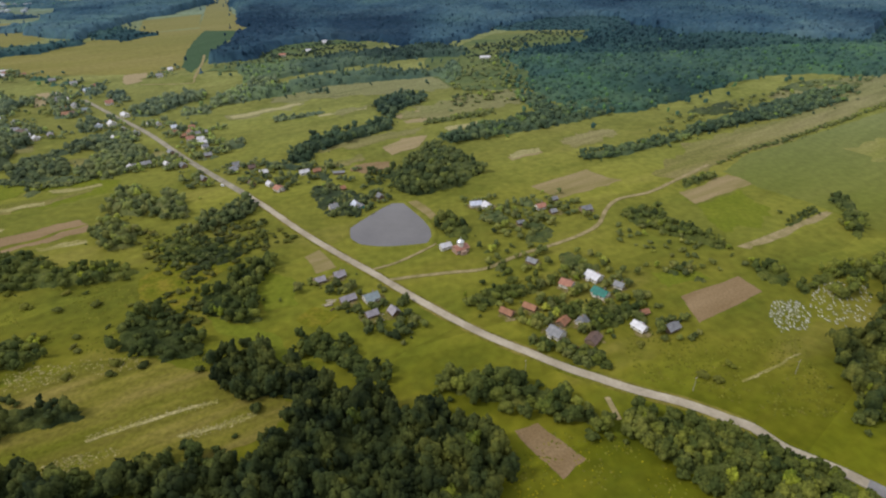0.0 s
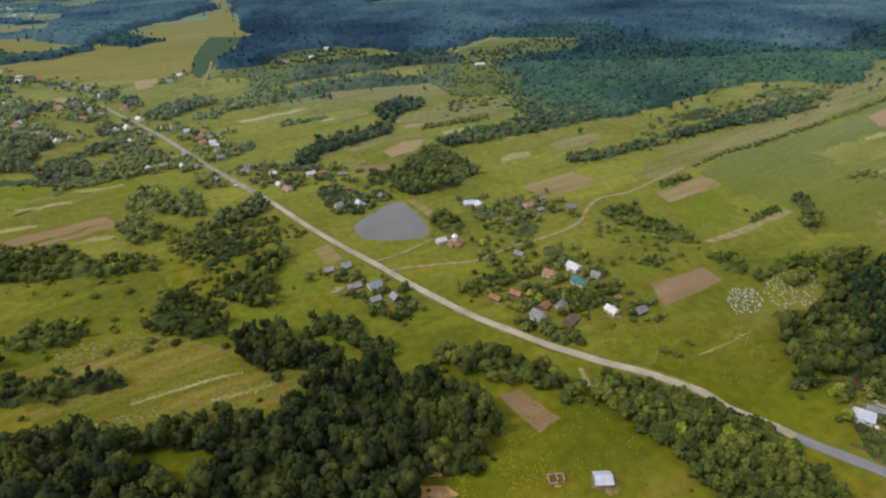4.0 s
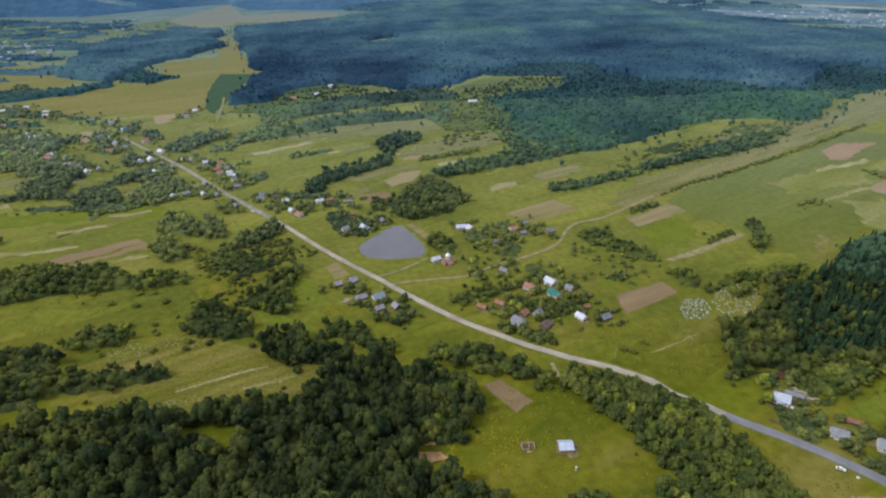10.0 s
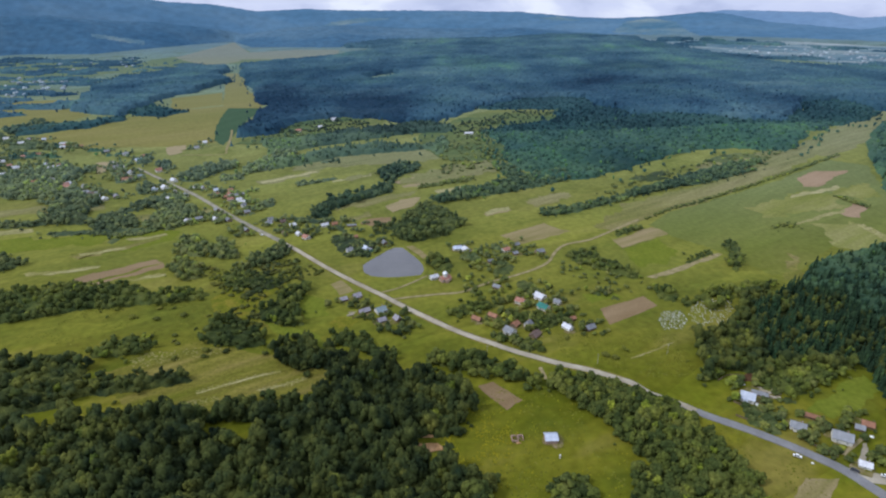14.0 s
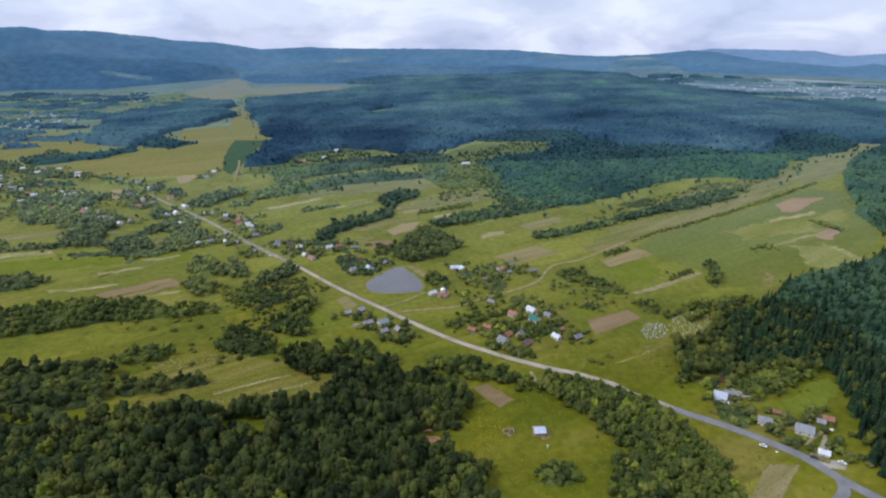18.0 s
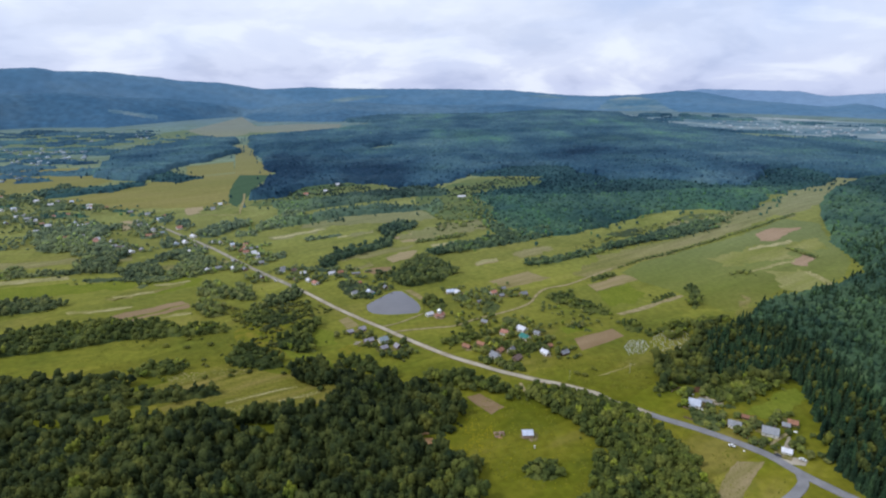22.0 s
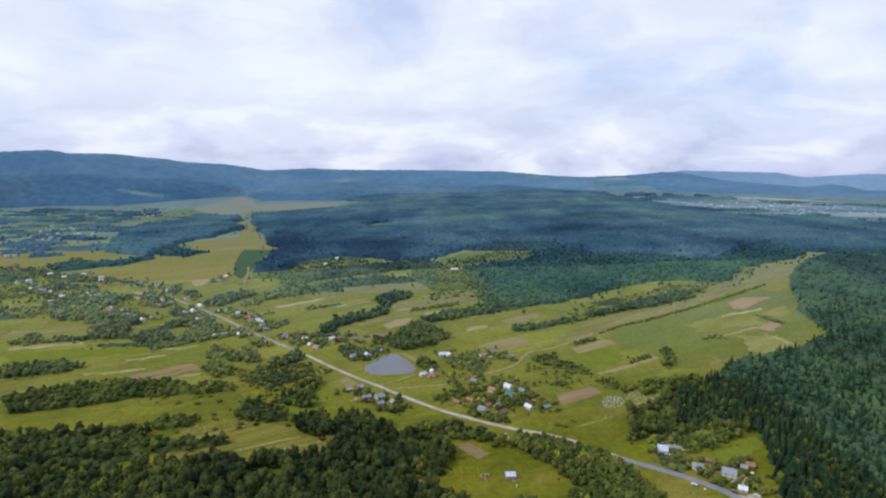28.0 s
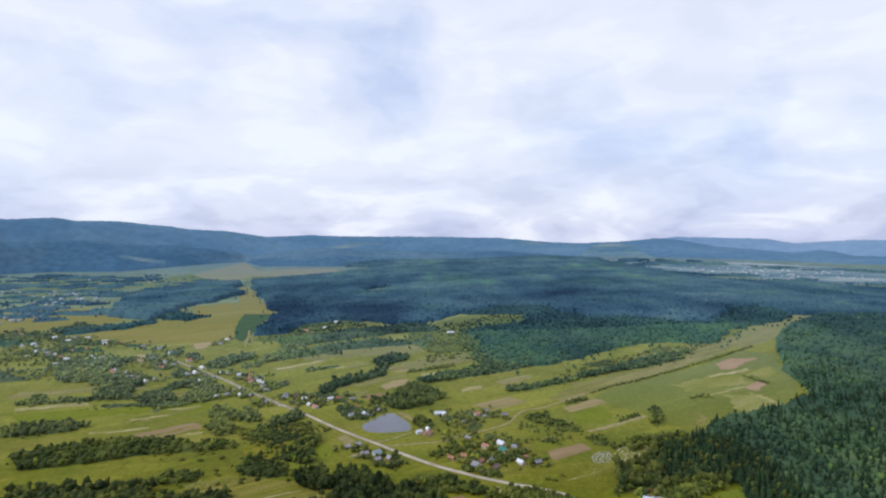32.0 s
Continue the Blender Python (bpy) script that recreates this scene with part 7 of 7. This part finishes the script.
wood(DECIDUOUS, 6, 4.8, 0.7, [(-421, 527), (-413, 545), (-390, 551), (-385, 541), (-404, 530), (-413, 518)])
wood(DECIDUOUS, 9, 5.2, 0.9, [(-440, 634), (-418, 633), (-403, 603), (-419, 600)])
wood(DECIDUOUS, 9, 5.2, 0.6, [(-533, 722), (-520, 730), (-478, 693), (-459, 658), (-477, 651), (-507, 694)])
wood(DECIDUOUS, 8, 5.2, 0.7, [(-572, 696), (-554, 732), (-542, 713), (-555, 679)])
wood(DECIDUOUS, 8, 5.2, 0.6, [(-653, 736), (-606, 739), (-555, 670), (-601, 664)])
wood(DECIDUOUS, 10, 5.4, 0.92, [(-394, 661), (-383, 712), (-332, 748), (-318, 719), (-340, 693), (-357, 652), (-387, 653)])
wood(DECIDUOUS, 6, 5.0, 0.85, [(-335, 678), (-294, 681), (-286, 660), (-319, 653)])
wood(DECIDUOUS, 9, 5.4, 0.9, [(-312, 718), (-283, 766), (-252, 818), (-241, 774), (-263, 698), (-297, 684)])
wood(DECIDUOUS, 7, 5.0, 0.6, [(-256, 514), (-251, 538), (-226, 576), (-218, 549), (-235, 519)])
wood(DECIDUOUS, 7, 5.0, 0.6, [(-279, 539), (-265, 551), (-256, 525), (-265, 520)])
wood(DECIDUOUS, 7, 5.0, 0.6, [(-290, 503), (-274, 520), (-260, 514), (-258, 496), (-278, 491)])
wood(DECIDUOUS, 7, 5.0, 0.6, [(-254, 469), (-236, 484), (-218, 447), (-233, 443)])
wood(DECIDUOUS, 7, 5.0, 0.7, [(-465, 747), (-445, 756), (-424, 717), (-443, 709)])
wood(DECIDUOUS, 7, 5.0, 0.6, [(-533, 780), (-487, 778), (-464, 737), (-474, 728), (-502, 758)])
wood(DECIDUOUS, 5, 4.6, 0.5, [(-417, 476), (-376, 464), (-343, 474), (-339, 466), (-369, 454), (-408, 465)])
wood(DECIDUOUS, 7, 5.4, 0.4, [(-854, 642), (-686, 666), (-572, 668), (-518, 622), (-543, 588), (-665, 599), (-800, 582)])
wood(DECIDUOUS, 7, 5.4, 0.22, [(-1018, 824), (-863, 839), (-759, 834), (-557, 728), (-466, 706), (-471, 657), (-648, 680), (-883, 674)])
wood(DECIDUOUS, 8, 5.6, 0.85, [(-888, 989), (-810, 1029), (-744, 965), (-836, 932)])
wood(DECIDUOUS, 8, 5.6, 0.5, [(-1087, 971), (-873, 949), (-742, 878), (-611, 828), (-617, 799), (-810, 858), (-979, 844)])
wood(DECIDUOUS, 8, 5.2, 0.85, [(-576, 371), (-523, 387), (-463, 401), (-423, 380), (-436, 359), (-492, 347), (-552, 343)])
wood(DECIDUOUS, 8, 5.2, 0.9, [(-581, 485), (-588, 516), (-568, 513), (-543, 486), (-564, 470)])
wood(DECIDUOUS, 7, 5.2, 0.8, [(-595, 483), (-496, 498), (-455, 516), (-448, 503), (-487, 484), (-586, 471)])
wood(DECIDUOUS, 5, 4.6, 0.9, [(-875, 1057), (-868, 1078), (-836, 1048), (-846, 1022)])
wood(DECIDUOUS, 7, 5.2, 0.7, [(-375, 438), (-375, 454), (-362, 442), (-365, 429)])
wood(DECIDUOUS, 4, 4.6, 0.5, [(-473, 461), (-337, 478), (-326, 471), (-458, 449)])
wood(CONIFER, 13.5, 4.3, 0.95, [(262, 260), (286, 286), (325, 308), (352, 290), (358, 248), (358, 209), (352, 166), (345, 120), (340, 70), (300, 20), (278, 10), (262, 42), (262, 86), (271, 108), (292, 150), (305, 184), (290, 195), (262, 191), (242, 198), (248, 226)])
wood(DECIDUOUS, 13.2, 5.6, 0.95, [(184, 173), (189, 191), (196, 216), (206, 236), (224, 238), (240, 248), (258, 270), (266, 288), (306, 312), (286, 284), (262, 258), (252, 230), (246, 212), (240, 198), (262, 192), (290, 196), (304, 184), (278, 183), (250, 187), (228, 176), (203, 184)])
wood(DECIDUOUS, 6, 4.4, 0.9, [(179, 175), (188, 189), (198, 193), (201, 182), (189, 172)])
wood(YOUNG, 11, 5.2, 0.97, [(328, 306), (368, 348), (400, 364), (482, 386), (556, 446), (600, 560), (652, 664), (711, 754), (780, 835), (846, 905), (1061, 1055), (1319, 1143), (1495, 1045), (840, 330), (480, 0), (330, -10), (300, 15), (340, 70), (345, 120), (352, 166), (358, 209), (358, 248), (352, 290)])
wood(DECIDUOUS, 4, 4.4, 0.32, [(203, 174), (251, 193), (263, 177), (244, 150), (209, 115), (194, 131)])
wood(DECIDUOUS, 3.8, 4.4, 0.22, [(225, 122), (255, 137), (272, 114), (270, 86), (250, 80), (242, 107)])
wood(DECIDUOUS, 3.8, 4.0, 0.5, [(232, 139), (242, 136), (237, 121), (225, 118), (223, 125)])
wood(DECIDUOUS, 3.8, 4.0, 0.5, [(197, 141), (224, 143), (221, 133), (212, 124), (201, 128), (193, 132)])
wood(DECIDUOUS, 3.6, 3.8, 0.5, [(218, 119), (233, 112), (240, 105), (234, 99), (222, 106), (213, 114)])
wood(DECIDUOUS, 5, 4.4, 0.9, [(59.4, 84.8), (69.9, 91.9), (84.2, 88.1), (85.2, 76.0), (70.0, 72.1), (59.8, 75.5)])
wood(DECIDUOUS, 4, 4.0, 0.85, [(-9.1, 90.3), (13.5, 93.2), (36.5, 89.2), (36.1, 84.8), (13.2, 85.3), (-6.9, 78.2)])
wood(DECIDUOUS, 8, 5.2, 0.85, [(-23.5, 82.7), (-1.6, 93.5), (13.1, 81.8), (9.3, 71.3), (2.2, 56.6), (-21.3, 52.5)])
wood(DECIDUOUS, 4, 4.0, 0.22, [(128, 382), (195, 328), (196, 306), (173, 287), (120, 308), (111, 330)])
wood(DECIDUOUS, 3, 3.6, 0.05, [(91, 243), (153, 214), (168, 191), (165, 177), (122, 195), (81, 215)])
wood(DECIDUOUS, 3, 3.6, 0.03, [(-293, 295), (-194, 281), (-152, 227), (-151, 194), (-239, 219)])
wood(DECIDUOUS, 5, 4.4, 0.6, [(-83, 482), (-58, 495), (-49, 455), (-74, 453)])
wood(DECIDUOUS, 6, 4.6, 0.35, [(35, 275), (69, 278), (68, 252), (51, 245), (32, 247)])
wood(DECIDUOUS, 6, 4.6, 0.30, [(-224, 520), (-128, 495), (-97, 441), (-112, 419), (-161, 456)])
wood(DECIDUOUS, 5, 4.2, 0.5, [(-37, 263), (-20, 260), (-13, 247), (-25, 239), (-35, 247)])
wood(DECIDUOUS, 7, 3.6, 0.95, [(59, 266), (71, 270), (81, 266), (96, 266), (97, 252), (81, 239), (71, 252), (61, 250)])
wood(DECIDUOUS, 5, 4.0, 0.5, [(38, 233), (64, 230), (73, 219), (74, 211), (58, 214), (42, 224)])
wood(DECIDUOUS, 7, 4.6, 0.6, [(32, 308), (59, 300), (72, 294), (65, 281), (46, 288), (29, 288)])
wood(DECIDUOUS, 8, 4.0, 0.95, [(80, 187), (116, 173), (142, 157), (162, 138), (166, 132), (152, 127), (127.6, 138.1), (103, 154), (75, 169)])
wood(DECIDUOUS, 4, 4.0, 0.8, [(-33, 617), (-6, 627), (-6, 618), (-31, 607)])
wood(DECIDUOUS, 5, 4.2, 0.85, [(7, 634), (32, 652), (53, 657), (53, 646), (31, 632), (8, 623)])
wood(DECIDUOUS, 3.6, 3.6, 0.8, [(-419, 470), (-384, 459), (-356, 463), (-342, 473), (-338, 467), (-352, 456), (-380, 453), (-414, 462)])
# trees of the village on the far side of the road, and hedges along its old terraces
wood(DECIDUOUS, 9, 5.2, 0.9, [(-685, 699), (-640, 711), (-584, 723), (-543, 683), (-545, 643), (-532, 596), (-568, 580), (-603, 585)])
wood(DECIDUOUS, 11, 5.2, 0.95, [(-500, 509), (-500, 528), (-526, 587), (-495, 586), (-451, 530), (-434, 488), (-485, 494)])
wood(DECIDUOUS, 11, 5.0, 0.95, [(-488, 586), (-497, 624), (-480, 612), (-449, 557), (-457, 547)])
wood(DECIDUOUS, 8, 5.0, 0.95, [(-423, 503), (-416, 525), (-384, 517), (-362, 479), (-403, 477)])
wood(DECIDUOUS, 8, 5.0, 0.9, [(-413, 562), (-378, 586), (-343, 576), (-312, 522), (-310, 485), (-356, 493), (-359, 543), (-400, 545)])
wood(DECIDUOUS, 10, 5.0, 0.95, [(-280, 395), (-280, 425), (-277, 449), (-247, 408), (-247, 392)])
wood(DECIDUOUS, 10, 5.0, 0.95, [(-263, 350), (-261, 373), (-242, 366), (-229, 342), (-246, 333)])
wood(DECIDUOUS, 9, 5.0, 0.95, [(-255, 422), (-244, 440), (-222, 406), (-222, 386), (-239, 392)])
wood(DECIDUOUS, 8, 4.4, 0.95, [(-210, 353), (-194, 371), (-181, 396), (-169, 420), (-156, 419), (-161, 384), (-184, 363)])
wood(DECIDUOUS, 5, 4.0, 0.75, [(-216, 346), (-201, 358), (-171, 351), (-149, 332), (-160, 315), (-198, 320)])
wood(DECIDUOUS, 3.4, 3.0, 0.9, [(-422, 473), (-403, 466), (-381, 458), (-380, 454), (-400, 459), (-419, 467)])
wood(DECIDUOUS, 3.4, 3.0, 0.9, [(-369, 456), (-351, 462), (-334, 472), (-332, 468), (-349, 456), (-366, 450)])
wood(DECIDUOUS, 4.0, 3.4, 0.9, [(-541, 500), (-522, 503), (-507, 508), (-503, 502), (-518, 496), (-537, 492)])
wood(DECIDUOUS, 7, 4.4, 0.9, [(212, 283), (236, 300), (267, 312), (270, 303), (234, 288), (212, 276)])

# ---- distant forest ----
field("hay_meadow", PASTURE, 0.06, "dull green hillside pasture below the forest", [(-40, 900), (41, 1036), (158, 1160), (297, 1249), (300, 1050), (166, 960), (97, 900), (125, 760), (92, 740), (20, 740), (-30, 800)])
GLADES.append([(-2, 878), (47, 995), (150, 1091), (268, 1111), (247, 1047), (136, 975), (84, 923), (97, 851), (125, 733), (92, 685), (29, 671), (-2, 643)])
field("hay_meadow", PASTURE, 0.06, "dull green hillside pasture with a few houses", [(-370, 850), (-290, 1030), (-202, 1056), (-115, 1005), (-116, 940), (-232, 890), (-300, 850)])
GLADES.append([(-352, 868), (-282, 1018), (-202, 1046), (-128, 1000), (-126, 952), (-232, 902), (-300, 862)])
GLADES.append([(-260, 1767), (-146, 1903), (-97, 1789), (-205, 1632)])
wood(DECIDUOUS, 5, 5.5, 0.34, [(-2, 870), (50, 985), (150, 1080), (262, 1102), (240, 1042), (136, 985), (76, 923), (90, 851), (115, 743), (85, 692), (30, 680), (2, 650)])
wood(DECIDUOUS, 5, 5.5, 0.4, [(-345, 878), (-282, 1008), (-202, 1036), (-135, 995), (-136, 957), (-235, 912), (-300, 872)])
wood(DECIDUOUS, 5, 5.5, 0.3, [(215, 600), (300, 650), (400, 700), (470, 735), (560, 745), (530, 690), (420, 668), (320, 630), (230, 576)])
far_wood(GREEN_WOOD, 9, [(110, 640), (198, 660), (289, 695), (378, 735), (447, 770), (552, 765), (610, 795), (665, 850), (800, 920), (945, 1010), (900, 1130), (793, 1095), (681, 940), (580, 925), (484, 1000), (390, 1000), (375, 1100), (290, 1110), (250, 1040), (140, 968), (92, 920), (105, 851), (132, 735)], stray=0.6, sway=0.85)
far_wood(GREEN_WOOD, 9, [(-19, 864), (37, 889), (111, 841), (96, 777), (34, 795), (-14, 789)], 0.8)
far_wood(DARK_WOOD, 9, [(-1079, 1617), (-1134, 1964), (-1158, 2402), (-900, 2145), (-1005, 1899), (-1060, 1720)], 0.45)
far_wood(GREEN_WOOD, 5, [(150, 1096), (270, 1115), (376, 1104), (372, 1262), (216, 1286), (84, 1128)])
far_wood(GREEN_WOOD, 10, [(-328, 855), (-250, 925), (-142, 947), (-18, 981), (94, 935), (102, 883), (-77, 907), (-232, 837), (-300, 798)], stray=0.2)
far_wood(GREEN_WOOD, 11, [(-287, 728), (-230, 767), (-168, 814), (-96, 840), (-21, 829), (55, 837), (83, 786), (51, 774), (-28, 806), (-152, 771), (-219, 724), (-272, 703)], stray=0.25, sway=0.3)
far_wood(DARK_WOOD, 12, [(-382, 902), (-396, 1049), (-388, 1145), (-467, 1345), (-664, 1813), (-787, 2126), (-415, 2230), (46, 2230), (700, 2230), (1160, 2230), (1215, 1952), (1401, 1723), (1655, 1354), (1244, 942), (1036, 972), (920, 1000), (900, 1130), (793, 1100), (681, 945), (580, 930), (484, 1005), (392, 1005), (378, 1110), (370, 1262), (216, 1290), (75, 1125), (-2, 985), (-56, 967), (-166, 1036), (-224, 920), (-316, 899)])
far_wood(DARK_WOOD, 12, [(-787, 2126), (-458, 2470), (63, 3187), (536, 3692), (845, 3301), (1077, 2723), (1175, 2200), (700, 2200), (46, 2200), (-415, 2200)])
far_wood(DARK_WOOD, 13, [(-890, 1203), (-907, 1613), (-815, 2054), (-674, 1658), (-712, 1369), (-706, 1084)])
far_wood(GREEN_WOOD, 9, [(-751, 1140), (-709, 1235), (-560, 1145), (-597, 1081)])
far_wood(GREEN_WOOD, 9, [(-833, 954), (-792, 998), (-688, 1072), (-663, 1035), (-744, 961), (-801, 916)])
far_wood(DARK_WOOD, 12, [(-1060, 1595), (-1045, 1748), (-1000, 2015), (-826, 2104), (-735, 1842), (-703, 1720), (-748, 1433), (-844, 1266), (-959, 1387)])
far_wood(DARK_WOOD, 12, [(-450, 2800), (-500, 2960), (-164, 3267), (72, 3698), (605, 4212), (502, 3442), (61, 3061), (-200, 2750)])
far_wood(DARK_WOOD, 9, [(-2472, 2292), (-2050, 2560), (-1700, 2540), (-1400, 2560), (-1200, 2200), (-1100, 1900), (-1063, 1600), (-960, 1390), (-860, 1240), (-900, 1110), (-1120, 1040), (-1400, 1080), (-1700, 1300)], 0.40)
far_wood(GREEN_WOOD, 7, [(-1246, 1008), (-980, 994), (-794, 904), (-633, 829), (-532, 803), (-707, 771), (-1035, 785)], 0.36)

# ---- the far valley ----


def bearing(degrees, reach):
    return reach * math.sin(radians(degrees)), reach * math.cos(radians(degrees)) - 215


field("valley_meadow", VALLEY_HAZE, 0.4, "pale far valley floor with a scattered settlement", [bearing(19, 3350), bearing(21, 3000), bearing(26, 2760), bearing(32, 2600), bearing(46, 2480), bearing(46, 3400), bearing(30, 3480)])
for low, high, near, far in ((17, 24, 2850, 3150), (25, 33, 2620, 2800), (34, 44, 2500, 2640), (20, 30, 3220, 3420), (32, 42, 3150, 3260)):
    far_wood(DARK_WOOD, 11, [bearing(low, near), bearing(high, near), bearing(high, far), bearing(low, far)], 0.45)


def far_settlement(spots, label):
    """The houses of a distant village, as one mesh of plain gabled blocks scattered round its lanes: place, spread and count of each."""
    g = np.random.default_rng(3)
    verts, faces = [], []
    shape = [(-1, -1, 0), (1, -1, 0), (1, 1, 0), (-1, 1, 0), (-1, -1, 1), (1, -1, 1), (1, 1, 1), (-1, 1, 1), (-1, 0, 1.7), (1, 0, 1.7)]
    sides = [(0, 1, 5), (0, 5, 4), (2, 3, 7), (2, 7, 6), (1, 2, 6), (1, 6, 5), (3, 0, 4), (3, 4, 7), (4, 5, 9), (4, 9, 8), (6, 7, 8), (6, 8, 9), (5, 6, 9), (7, 4, 8)]
    for cx, cy, wide, deep, count in spots:
        for k in range(count):
            x, y = g.normal(cx, wide), g.normal(cy, deep)
            turn, l, w, h = g.uniform(0, 3.14), g.uniform(4, 8), g.uniform(3, 5), g.uniform(2.5, 4)
            c, s = math.cos(turn), math.sin(turn)
            base = len(verts)
            verts += [(x + u * l * c - v * w * s, y + u * l * s + v * w * c, gz(x, y) + z * h) for u, v, z in shape]
            faces += [tuple(base + i for i in f) for f in sides]
    tagged(new("settlement", mesh_of("settlement", verts, faces, [FAR_WALL])), label, "town", kind="stuff")


far_settlement([(*bearing(28, 3000), 150, 110, 30), (*bearing(33, 2900), 160, 120, 40), (*bearing(37, 2800), 140, 120, 40)], "pale houses of a distant small town")
far_settlement([(-1296, 1658, 60, 50, 12), (-1177, 1561, 40, 40, 9), (-1250, 1472, 60, 50, 12), (-1246, 1716, 60, 60, 8), (-1425, 2224, 80, 120, 14), (-1535, 1787, 90, 70, 12), (-842, 1196, 18, 14, 5), (-1105, 1150, 60, 60, 10)], "pale houses of a village in the side valley")
far_wood(DARK_WOOD, 11, [bearing(7, 2750), bearing(13, 2700), bearing(19, 2700), bearing(24, 2640), bearing(20, 3000), bearing(18, 3400), bearing(7, 3400)])
